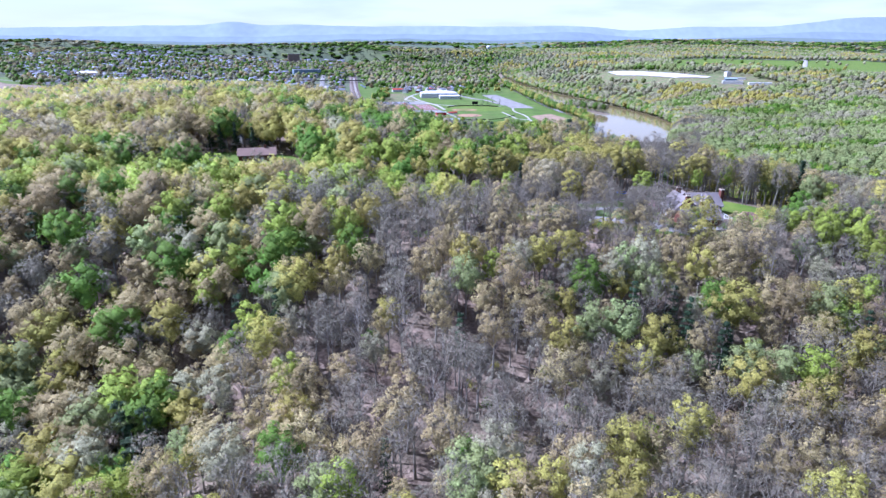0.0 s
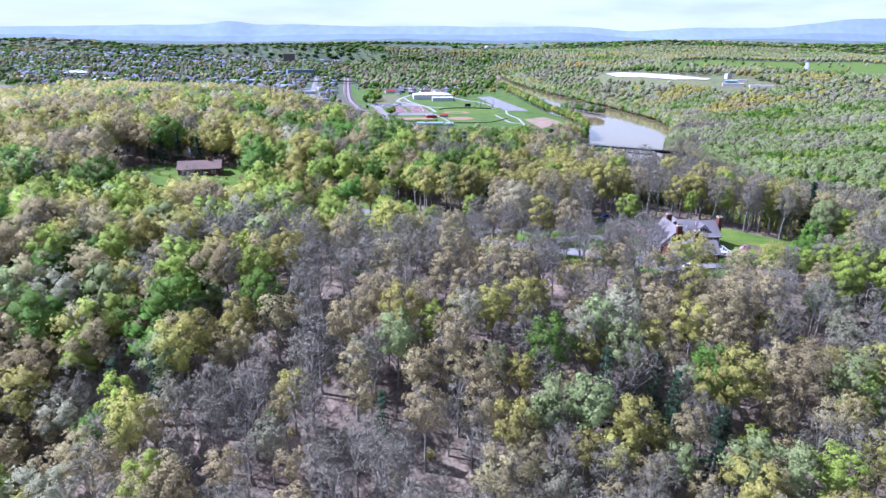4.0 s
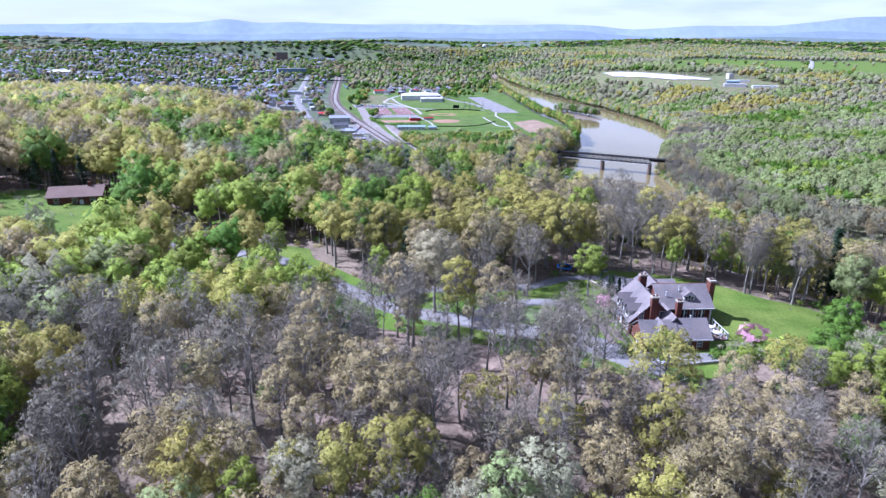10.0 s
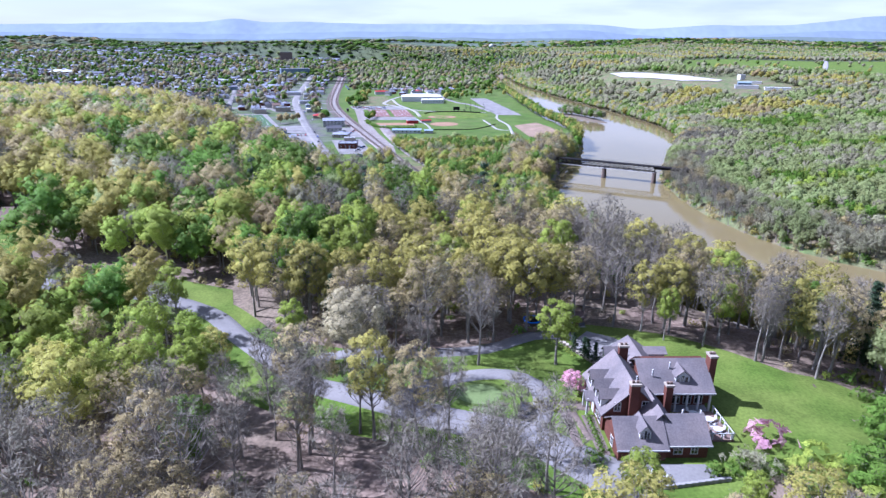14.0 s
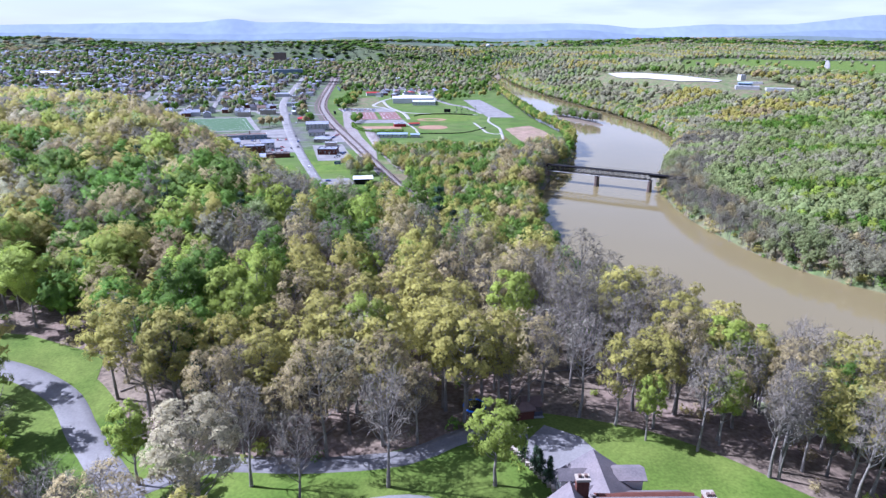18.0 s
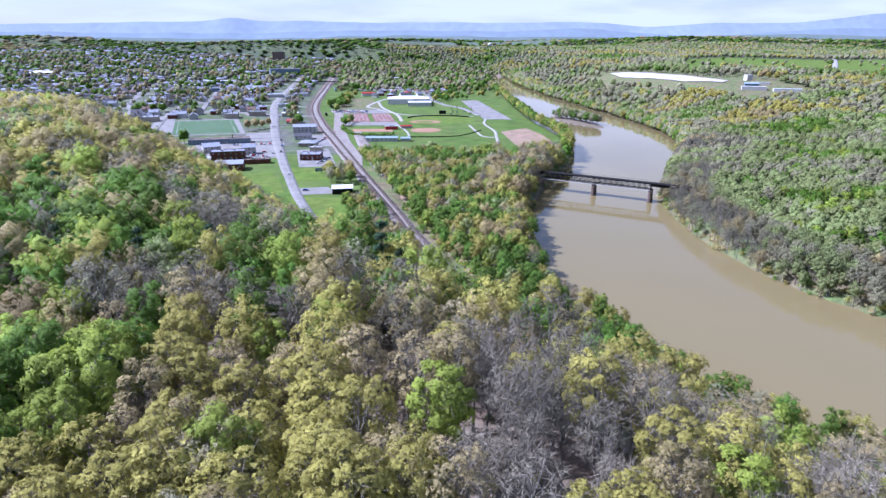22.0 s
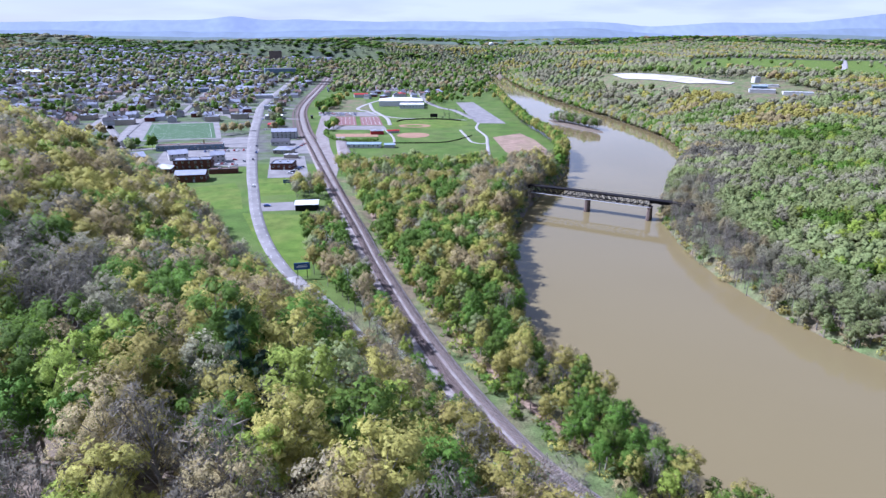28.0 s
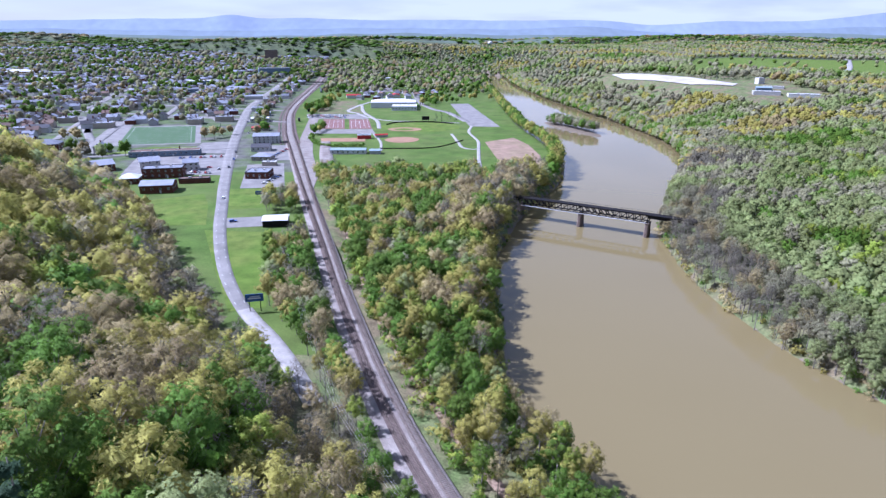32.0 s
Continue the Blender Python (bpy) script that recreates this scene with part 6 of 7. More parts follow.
far_houses.count = 0
far_houses(homes[250:])
for x_, y_ in [(-150 + 26 * i_ + rng.uniform(-6, 6), 1130 + 40 * j_ + 9 * i_) for i_ in range(6) for j_ in range(4)] + [(1010 + 34 * i_ + rng.uniform(-9, 9), 2080 - 4 * i_ + 24 * (i_ % 3)) for i_ in range(14)] + [(790 + 26 * i_, 2240 + 10 * (i_ % 2)) for i_ in range(6)]:
    taken.append((x_, y_))
    copy_thing(PROTO[int(rng.choice([0, 1, 2, 3, 4]))], pose(x_, y_, ground_z(x_, y_), 0, 0, rng.uniform(0, 180)))
for i_, q_ in enumerate(PROTO):
    q_.matrix_basis = pose(-720 - 45 * i_, 1215 + 20 * i_, ground_z(-720 - 45 * i_, 1215 + 20 * i_), 0, 0, 20)

# trees among the houses
rows_ = []
x, y = spots(-1800, 160, 480, 2300, 14)
dro = line_distance(x, y, ROAD)[0]
drl, srl = line_distance(x, y, RAIL)
df, sf = line_distance(x, y, FOOT)
dl, sl = line_distance(x, y, LEFT_BANK)
z = sample(x, y)
sports = inside(x, y, [(-200, 480), (120, 480), (120, 1250), (-260, 1250)]) & (srl > 0)
street_d = np.min([line_distance(x, y, q_)[0] for q_ in STREETS], axis=0)
pitch = (street_d < 8) | inside(x, y, [(-490, 560), (-235, 580), (-290, 800), (-500, 810)]) | inside(x, y, [(-300, 395), (-110, 420), (-130, 620), (-300, 600)])
th = np.array(taken)
u = drift(x, y, 40, 95, 0.4)
for i in np.flatnonzero((dro > 20) & (drl > 26) & (sl < 0) & (sf > 0) & ~sports & ~pitch & (x > -0.8 * y - 80)):
    if rng.uniform() < 0.56 and not (-640 < x[i] < -410 and 1740 < y[i] < 1890) and np.min(np.hypot(th[:, 0] - x[i], th[:, 1] - y[i])) > 9:
        rows_.append((choose({"bare": 0.06, "bud": 0.1, "pale": 0.24, "spring": 0.16, "green": 0.34, "deep": 0.1}, u[i]), x[i], y[i], z[i] - 0.3, rng.uniform(0.6, 1.05), rng.uniform(0, 6.28), rng.uniform()))
plant("town_trees", [r_ for r_ in rows_ if r_[2] < 1300], STREET, "leafy street trees between town houses", "trees", dense=True)
plant("town_trees", [r_ for r_ in rows_ if r_[2] >= 1300], TINY, "dark green trees among distant town roofs", "trees", dense=True)
# beyond the sports grounds
ribbon("road", smooth_line([(-90, 1489), (-59, 1252), (-41, 1078), (-15, 966), (6, 928), (32, 813)], 15), 9, M["asphalt"], 0.3, "grey curving road behind the sports hall")
ribbon("path", smooth_line([(-139, 1028), (-122, 925), (-92, 825), (-80, 744)], 12), 5, M["pavement"], 0.25, "pale service drive beside the tennis courts", "path")
patch("access_yard", [(-190, 850), (-176, 848), (-154, 700), (-126, 566), (-101, 470), (-93, 400), (-104, 402), (-128, 520), (-160, 660)], M["ballast"], 0.3, "pale gravel strip between railway and courts", "yard", cell=2)
building("grandstand", "small stand with red roof beside a ball field", -172, 1160, 26, 14, 6, 12, "siding", "red", "gable", 2, win=False)
building("grandstand", "red-roofed club building beside the curving road", -93, 1180, 18, 26, 5, 10, "siding", "red", "gable", 2, win=False)
building("warehouse", "long low pale warehouse beyond the car lot", -225, 1780, 100, 34, 8, 4, "siding", "roof_grey", "flat", win=False)
building("warehouse", "low white store beyond the sports grounds", -150, 1640, 60, 30, 6, 6, "siding", "roof_white", "flat", win=False)
rows_ = []
for n_ in range(150):
    x_, y_ = rng.uniform(-60, 95), rng.uniform(1120, 1780)
    if line_distance(np.array([x_]), np.array([y_]), LEFT_BANK)[0][0] > 8 and rng.uniform() < 0.8:
        rows_.append((choose({"green": 0.4, "pale": 0.2, "olive": 0.25, "deep": 0.15}), x_, y_, ground_z(x_, y_), rng.uniform(0.5, 0.9), rng.uniform(0, 6.28), rng.uniform()))
for x_, y_ in [(-203 + rng.uniform(-9, 9), 923 + 13 * i_) for i_ in range(18)] + [(-190 + rng.uniform(-6, 6), 935 + 9 * i_) for i_ in range(8)] + [(-30 + rng.uniform(-16, 22), 1010 + 10 * i_) for i_ in range(14)]:
    rows_.append((choose({"green": 0.6, "deep": 0.15, "olive": 0.25}), x_, y_, ground_z(x_, y_), rng.uniform(0.7, 1.05), rng.uniform(0, 6.28), rng.uniform()))
for x_, y_ in [(-150 + rng.uniform(-4, 4), 690 + 9 * i_) for i_ in range(6)] + [(-205 + 1.2 * i_, 1010 - 11 * i_) for i_ in range(14)] + [(-120 + 12 * i_, 1050 + rng.uniform(-8, 8)) for i_ in range(8)] + [(-30 + 9 * i_, 1075 + rng.uniform(-6, 20)) for i_ in range(7)]:
    rows_.append((choose({"green": 0.45, "olive": 0.4, "deep": 0.15}), x_, y_, ground_z(x_, y_), rng.uniform(0.5, 0.8), rng.uniform(0, 6.28), rng.uniform()))
for x_, y_ in ((-2.5, 805), (-10, 815), (18, 800), (8, 830)):
    rows_.append(("deep", x_, y_, ground_z(x_, y_), 1.0, rng.uniform(0, 6.28), rng.uniform()))
for x_, y_ in ((-262, 650), (-256, 662), (-250, 672), (-248, 690), (-410, 640), (-404, 650), (-396, 640)):
    rows_.append(("bud", x_, y_, ground_z(x_, y_), rng.uniform(0.7, 0.95), rng.uniform(0, 6.28), rng.uniform()))
plant("town_trees", rows_, STREET, "trees beside the sports grounds", "trees", dense=True)


# ---- the brick house ----
def brick_house():
    t = thing("brick_house", "large brick house with grey shingle roofs, white dormers and four chimneys", "house")
    G = 50.6
    S, B, W = M["shingle"], M["brick"], M["trim"]
    bm = walls_gable(bmesh.new(), -33, -23.6, -62, -50.5, G - 1, 54.4, 58.7, "y")
    part("main_wall", bm, B, t)
    part("main_roof", gable(bmesh.new(), -33, -23.6, -62, -50.5, 54.5, 59.0, "y", 0.45), S, t)
    part("east_wall", walls_gable(bmesh.new(), -25, -13.6, -55.2, -47.4, G - 1, 55.0, 58.2, "x"), B, t)
    part("east_roof", gable(bmesh.new(), -25, -13.8, -57.4, -47.4, 55.1, 58.5, "x", 0.4), S, t)
    part("rear_wall", walls_gable(bmesh.new(), -28, -18.8, -51, -42.6, G - 1, 54.2, 57.4, "y"), W, t)
    part("rear_roof", gable(bmesh.new(), -28, -18.8, -51, -42.8, 54.3, 57.7, "y", 0.4), S, t)
    part("garage_wall", walls_gable(bmesh.new(), -32.6, -25.6, -69.2, -62.2, G - 1, 53.4, 56.0, "x"), B, t)
    part("garage_roof", gable(bmesh.new(), -32.6, -25.7, -69.4, -61.9, 53.5, 56.3, "x", 0.35), S, t)
    part("wing_wall", walls_gable(bmesh.new(), -25.6, -19.2, -68.6, -62, G - 1, 53.5, 56.0, "x"), B, t)
    part("wing_roof", gable(bmesh.new(), -25.3, -19.2, -68.8, -61.7, 53.7, 56.42, "x", 0.35), S, t)
    part("link_roof", gable(bmesh.new(), -27.6, -23.2, -66.0, -59, 54.6, 57.0, "y", 0.25), S, t)
    part("link_wall", walls_gable(bmesh.new(), -27.4, -23.4, -65.6, -59, G, 54.5, 56.7, "y"), W, t, "white link gable")
    # dormers on the front slope
    for y_ in (-59.8, -56.9, -54.0):
        d_ = part("dormer", walls_gable(bmesh.new(), -33.1, -29.5, y_ - 0.85, y_ + 0.85, 54.0, 56.3, 57.2, "x"), W, t, "white dormer with grey roof")
        part("dormer_roof", gable(bmesh.new(), -33.2, -29.2, y_ - 0.9, y_ + 0.9, 56.3, 57.35, "x", 0.2, 0.12), S, d_)
        part("dormer_window", boxes((-33.18, -33.05, y_ - 0.5, y_ + 0.5, 54.8, 56.2)), M["glass"], d_)
    for y_ in (-48.2, -45.0):
        d_ = part("dormer", walls_gable(bmesh.new(), -28.3, -25, y_ - 0.9, y_ + 0.9, 53.8, 55.8, 56.6, "x"), W, t, "white rear dormer with grey roof")
        part("dormer_roof", gable(bmesh.new(), -28.4, -24.6, y_ - 0.95, y_ + 0.95, 55.8, 56.75, "x", 0.2, 0.12), S, d_)
    d_ = part("dormer", walls_gable(bmesh.new(), -21, -17.6, -46.0, -43.6, 53.9, 55.9, 56.5, "x"), W, t, "white rear dormer with grey roof")
    part("dormer_roof", gable(bmesh.new(), -21.2, -17.4, -46.2, -43.5, 55.9, 56.6, "x", 0.2, 0.12), S, d_)
    for x_, y0, zb, w_ in ((-18.4, -56.0, 55.4, 1.15), (-28.6, -68.4, 53.8, 0.8)):
        d_ = part("dormer", walls_gable(bmesh.new(), x_ - w_, x_ + w_, y0, y0 + 3.2, zb, zb + 1.75, zb + 2.6, "y"), W, t, "white dormer with arched window")
        part("dormer_roof", gable(bmesh.new(), x_ - w_ - 0.05, x_ + w_ + 0.05, y0, y0 + 3.4, zb + 1.75, zb + 2.75, "y", 0.18, 0.12), S, d_)
        for q in (-0.55, 0, 0.55):
            part("dormer_window", boxes((x_ + q * w_ - 0.2 * w_, x_ + q * w_ + 0.2 * w_, y0 - 0.05, y0 + 0.05, zb + 0.35, zb + 1.5 + 0.25 * (q == 0))), M["glass"], d_)
    # screened porch with white columns under the east roof
    part("porch_floor", boxes((-20, -13.8, -57.3, -55.2, G, G + 0.5)), M["pavement"], t)
    for x_ in (-19.6, -17.7, -15.8, -13.9):
        part("column", boxes((x_ - 0.14, x_ + 0.14, -57.2, -56.9, G + 0.5, 54.95)), W, t)
    part("porch_beam", boxes((-20, -13.7, -57.3, -56.9, 54.6, 55.0)), W, t)
    for x_ in (-18.7, -16.8, -14.9):
        window(t, x_, -55.22, 52.6, 1.2, 2.2, "y")
    for x_, y_, w_, d_, z0, z1 in ((-28.7, -62.5, 1.4, 1.0, G - 1, 59.8), (-13.0, -53.8, 1.1, 1.7, G - 1, 59.8), (-21.5, -58.2, 1.1, 1.1, G - 1, 56.9), (-26.9, -50.6, 1.5, 0.9, 54, 59.9)):
        c_ = part("chimney", boxes((x_ - w_ / 2, x_ + w_ / 2, y_ - d_ / 2, y_ + d_ / 2, z0, z1)), B, t, "tall brick chimney")
        part("chimney_cap", boxes((x_ - w_ / 2 - 0.12, x_ + w_ / 2 + 0.12, y_ - d_ / 2 - 0.12, y_ + d_ / 2 + 0.12, z1 - 0.15, z1 + 0.18)), M["beige"], c_)
        for q in (-0.25, 0.25):
            part("flue", boxes((x_ + q * w_ - 0.18, x_ + q * w_ + 0.18, y_ - 0.18, y_ + 0.18, z1 + 0.18, z1 + 0.55)), M["roof_brown"], c_)
    # windows, doors
    for x_, z_ in ((-31.2, 52.6), (-25.6, 52.6), (-26.6, 55.6), (-30.9, 55.4)):
        window(t, x_, -62.02, z_, 0.9, 1.4, "y")
    for y_ in (-60.5, -58.8, -54.4, -52.6):
        window(t, -33.02, y_, 52.5, 1.0, 1.6, "x")
    part("front_door", boxes((-33.1, -32.95, -57.2, -56.0, G + 0.4, G + 2.6)), W, t, "white front door")
    part("front_step", boxes((-34.6, -33.0, -58.0, -55.2, G - 0.2, G + 0.35)), M["beige"], t)
    for y_ in (-57.8, -55.4):
        part("column", boxes((-34.5, -34.2, y_ - 0.15, y_ + 0.15, G + 0.35, 54.2)), W, t)
    part("porch_roof", gable(bmesh.new(), -34.6, -32.8, -58.0, -55.2, 54.1, 54.9, "x", 0.2, 0.15), S, t)
    part("garage_door", boxes((-30.6, -27.6, -69.28, -69.15, G - 0.3, G + 2.1)), W, t, "wide white garage door")
    window(t, -23.6, -68.62, 52.4, 1.2, 1.2, "y")
    window(t, -21.2, -68.62, 52.4, 0.9, 1.2, "y")
    window(t, -32.62, -66, 52.2, 1.0, 1.4, "x")
    for q_ in ((-33.0, -25.3, -69.85, -69.75, 53.05, 53.25), (-25.2, -18.8, -69.25, -69.15, 53.3, 53.5), (-25.4, -13.4, -57.9, -57.8, 54.75, 54.95)):
        part("fascia", boxes(q_), W, t)
    for x_, y_, z_ in ((-22.0, -65.0, 56.35), (-20, -54, 58.1), (-23.2, -55.2, 57.4), (-26.9, -58.3, 58.1)):
        part("vent_pipe", boxes((x_ - 0.1, x_ + 0.1, y_ - 0.1, y_ + 0.1, z_ - 0.6, z_ + 0.5)), W, t)
    return t


brick_house()

# terrace with white furniture
deck = thing("terrace", "dark timber terrace with white railing beside the house", "terrace")
part("floor", boxes((-18.9, -13.4, -65.0, -57.5, 50.2, 51.35)), M["roof_brown"], deck)
for x_, y_ in [(-13.5, -57.8 - 1.4 * i_) for i_ in range(6)] + [(-18.3 + 1.5 * i_, -64.9) for i_ in range(4)]:
    part("post", boxes((x_ - 0.09, x_ + 0.09, y_ - 0.09, y_ + 0.09, 51.3, 52.5)), M["trim"], deck)
part("handrail", boxes((-13.57, -13.43, -65.0, -57.5, 52.4, 52.5), (-18.9, -13.4, -64.97, -64.83, 52.4, 52.5)), M["trim"], deck)


def round_table(x, y, z, r_=0.75):
    t = thing("garden_table", "round white garden table on the terrace", "table", pose(x, y, z), "garden tables")
    bm = bmesh.new()
    bmesh.ops.create_cone(bm, cap_ends=True, segments=20, radius1=r_, radius2=r_ * 0.97, depth=0.06, matrix=Matrix.Translation((0, 0, 0.74)))
    part("tabletop", bm, M["trim"], t)
    bm = bmesh.new()
    bmesh.ops.create_cone(bm, cap_ends=True, segments=8, radius1=0.08, radius2=0.06, depth=0.7, matrix=Matrix.Translation((0, 0, 0.36)))
    part("leg", bm, M["trim"], t)
    for a in range(4):
        ang = a * math.pi / 2 + 0.4
        cx, cy = math.cos(ang) * (r_ + 0.45), math.sin(ang) * (r_ + 0.45)
        c = thing("garden_chair", "white garden chair at a round table", "chair", pose(x + cx, y + cy, z, 0, 0, math.degrees(ang)), "garden chairs")
        part("seat", boxes((-0.24, 0.24, -0.24, 0.24, 0.42, 0.47)), M["trim"], c)
        part("backrest", boxes((0.2, 0.26, -0.24, 0.24, 0.47, 0.95)), M["trim"], c)
        for sx in (-0.21, 0.21):
            for sy in (-0.21, 0.21):
                part("leg", boxes((sx - 0.02, sx + 0.02, sy - 0.02, sy + 0.02, 0, 0.42)), M["trim"], c)


for x_, y_ in ((-17.2, -59.0), (-15.4, -60.6), (-15.2, -63.2)):
    round_table(x_, y_, 51.35)
for x_, y_ in ((-19.5, -44.6), (-18.3, -45.6)):
    round_table(x_, y_, ground_z(x_, y_) + 0.02)

# small hut at the wood edge
hut = thing("garden_hut", "small dark brick hut with shingle roof at the wood edge", "hut", pose(-30, -25.5, ground_z(-30, -25.5), 0, 0, 10))
part("wall", boxes((-1.5, 1.5, -1, 1, -0.5, 1.9)), M["brick"], hut)
part("roof", hip(bmesh.new(), -1.5, 1.5, -1, 1, 1.9, 2.8, 0.25), M["roof_brown"], hut)
part("bench", boxes((1.6, 3.2, -0.4, 0.4, 0, 0.8)), M["roof_dark"], hut)

# garden: putting green, beds, walls, shrubs
patch("putting_green", disc(-51.3, -53, 3.4, 3.3), mat("putting_green", (0.122, 0.166, 0.064), 0.9, 0.06, 2, 0.06, 0.3), 0.10, "round pale putting green in the drive loop", "green", cell=1)
patch("flower_bed", [(-40, -53.2), (-34.5, -54.0), (-34.2, -55.0), (-40, -54.1)], M["sleeper"], 0.12, "dark mulch bed along the garden path", "flower bed", cell=1)
patch("flower_bed", [(-40, -56.0), (-36.8, -56.2), (-36.8, -66), (-38.2, -66), (-38.4, -57.6)], M["sleeper"], 0.12, "dark mulch bed before the house", "flower bed", cell=1)
patch("flower_bed", [(-35.3, -58), (-33.2, -58), (-33.2, -68), (-35, -68)], M["sleeper"], 0.12, "dark mulch bed against the house", "flower bed", cell=1)
wall_ = thing("garden_wall", "low pale stone retaining wall beside the court", "wall")
for i_ in range(12):
    x_, y_ = -33.4 + 0.46 * i_, -32.8 - 0.88 * i_
    zz_ = ground_z(x_, y_)
    part("stone", boxes((x_ - 0.3, x_ + 0.3, y_ - 0.48, y_ + 0.48, zz_ - 0.3, zz_ + 0.55 + 0.04 * (i_ % 3))), M["beige"], wall_)


wall_ = thing("garden_wall", "low pale concrete wall along the garage court", "wall")
for i_ in range(10):
    x_, y_ = -27.4 + 1.0 * i_, -74.9 + 0.16 * i_
    zz_ = ground_z(x_, y_)
    part("block", boxes((x_ - 0.48, x_ + 0.48, y_ - 0.2, y_ + 0.2, zz_ - 0.4, zz_ + 0.6)), M["pavement"], wall_)


def bush(x, y, s, kind, label):
    key = ("bush", kind, int(abs(x * 7)) % 4)
    if key not in HERO:
        stem, _, lf = BUSH[kind if kind in BUSH else "green"][key[2]]
        HERO[key] = mesh_of("stem", stem[0], stem[1], M["bark"]), mesh_of("foliage", lf[0], lf[1], M[kind if kind not in KINDS else KINDS[kind][0]], tint=np.full(len(lf[0]), 0.5), normals=lf[2])
    t = thing("shrub", label, "shrub", pose(x, y, ground_z(x, y), 0, 0, (x * 53) % 360) @ Matrix.Diagonal((s, s, s * 0.9, 1)), "garden shrubs")
    for nm, me in zip(("stem", "foliage"), HERO[key]):
        ob = new(nm, me)
        ob.parent = t


for i_ in range(7):
    bush(-39.8 + 0.85 * i_, -53.7 - 0.1 * i_, 0.75, "lime", "low yellow-green shrub in a mulch bed")
for i_ in range(5):
    bush(-39.6 + 0.8 * i_, -56.4, 0.7, "lime", "low yellow-green shrub beside the path")
for i_ in range(9):
    bush(-34.3, -58.6 - 1.05 * i_, 0.65, "green", "clipped green shrub against the house")
for i_ in range(6):
    bush(-34.6 + 0.5 * i_, -33.2 - 1.0 * i_, 0.55, "lime", "small yellow shrub along the retaining wall")
bush(-33.6, -51.2, 1.6, "pink", "dark red shrub beside the pink tree")
for x_, y_ in ((-14.5, -70.5), (-17, -71.5), (-20, -72), (-10, -72.5), (-6, -70), (-36.5, -68.5), (-35.6, -70.5)):
    bush(x_, y_, 1.7, "green", "green shrub at the lawn edge")


def single(kname, x, y, s, label, variant=0, leafmat=None, flat=1.0):
    key = (kname, variant, leafmat)
    if key not in HERO:
        HERO[key] = wood_and_crown(DETAIL[kname][variant % 4], leafmat or KINDS[kname][0], 0.6)
    t = thing("tree", label, "tree", pose(x, y, ground_z(x, y) - 0.15, 0, 0, variant * 77) @ Matrix.Diagonal((s * flat, s * flat, s, 1)))
    for nm, me in zip(("trunk", "crown"), HERO[key]):
        ob = new(nm, me)
        ob.parent = t


single("lime", -36.2, -41.5, 0.7, "bright yellow-green tree on the lawn", 1, flat=1.3)
single("blossom", -73.2, -49.5, 1.02, "large tree covered in pale cream blossom", 0, flat=1.25)
single("blossom", -57, -19, 0.9, "pale cream blossoming tree at the wood edge", 2, flat=1.2)
single("blossom", -66, -57, 0.28, "small white flowering tree beside the drive", 2)
single("blossom", -35.6, -52.0, 0.26, "pink flowering cherry before the house", 1, "pink", 1.3)
bush(-9.3, -66, 3.5, "pink", "rounded pink-grey flowering shrub at the lawn edge")
for x_, y_, s_, k_ in ((-15, -71, 2.4, "pale"), (-12.5, -71.5, 2.6, "pale"), (-5.5, -71, 3.0, "lime"), (-3, -74, 3.2, "lime"), (0.5, -73, 3.0, "lime"), (3.5, -76, 3.2, "green"), (-8, -76, 2.8, "green"), (-42.2, -55.8, 1.5, "olive")):
    bush(x_, y_, s_, k_, {"pale": "grey-green leafing shrub at the lawn edge", "lime": "large bright yellow-green shrub below the lawn", "green": "large fresh green shrub below the lawn", "olive": "rounded olive shrub beside the drive"}[k_])
single("lime", -12, -32, 0.62, "slim yellow-green tree at the wood edge", 2, flat=0.8)
single("lime", -86, -40, 0.72, "yellow-green tree beside the driveway", 3)
single("green", 4, -72, 0.7, "bright green tree below the lawn", 0, flat=1.2)
single("green", 12, -78, 0.62, "bright green tree below the lawn", 1, flat=1.2)
for k_, x_, y_, s_, f_ in (("green", -2.7, -79, 0.55, 1.3), ("lime", -9, -88, 0.62, 1.25), ("green", -1, -90, 0.6, 1.3), ("bud", -21, -96, 0.72, 1.1), ("lime", 4, -86, 0.55, 1.2), ("green", 7, -97, 0.6, 1.2), ("bud", -12, -99, 0.7, 1.1)):
    single(k_, x_, y_, s_, {"green": "bright green leafy tree below the lawn", "lime": "yellow-green leafy tree below the lawn", "bud": "brown-budded tree below the house"}[k_], int(abs(x_)) % 4, flat=f_)
single("olive", -38, -91, 0.92, "wide olive-leaved tree standing before the house", 2, flat=1.1)
single("bud", -54, -88, 0.8, "brown-budded tree below the driveway", 1)
single("bud", -31, -99, 0.75, "brown-budded tree below the house", 3, flat=1.15)
for k_, x_, y_, s_ in (("olive", -14, -85, 0.62), ("bud", -25, -89, 0.62), ("lime", -19, -81, 0.42), ("bud", -7, -93, 0.6), ("lime", -9, -80, 0.4)):
    single(k_, x_, y_, s_, {"olive": "olive-leaved tree below the lawn", "bud": "brown-budded tree below the lawn", "lime": "small yellow-green tree below the lawn"}[k_], int(abs(x_)) % 4, flat=1.15)
single("bud", -40, -107, 0.82, "brown-budded tree on the slope below the house", 2)
for k_, x_, y_ in (("lime", -1, -33), ("olive", 9, -38), ("olive", 14, -41), ("bare", -5, -34.5), ("bare", 3, -40), ("bare", 12, -45)):
    single(k_, x_, y_, 0.72 if k_ == "lime" else 0.92, {"lime": "tall slim yellow-green tree at the lawn edge", "olive": "tall dark-trunked tree with thin olive leaves", "bare": "tall pale leafless tree at the lawn edge"}[k_], int(abs(x_)) % 4, flat=0.9)
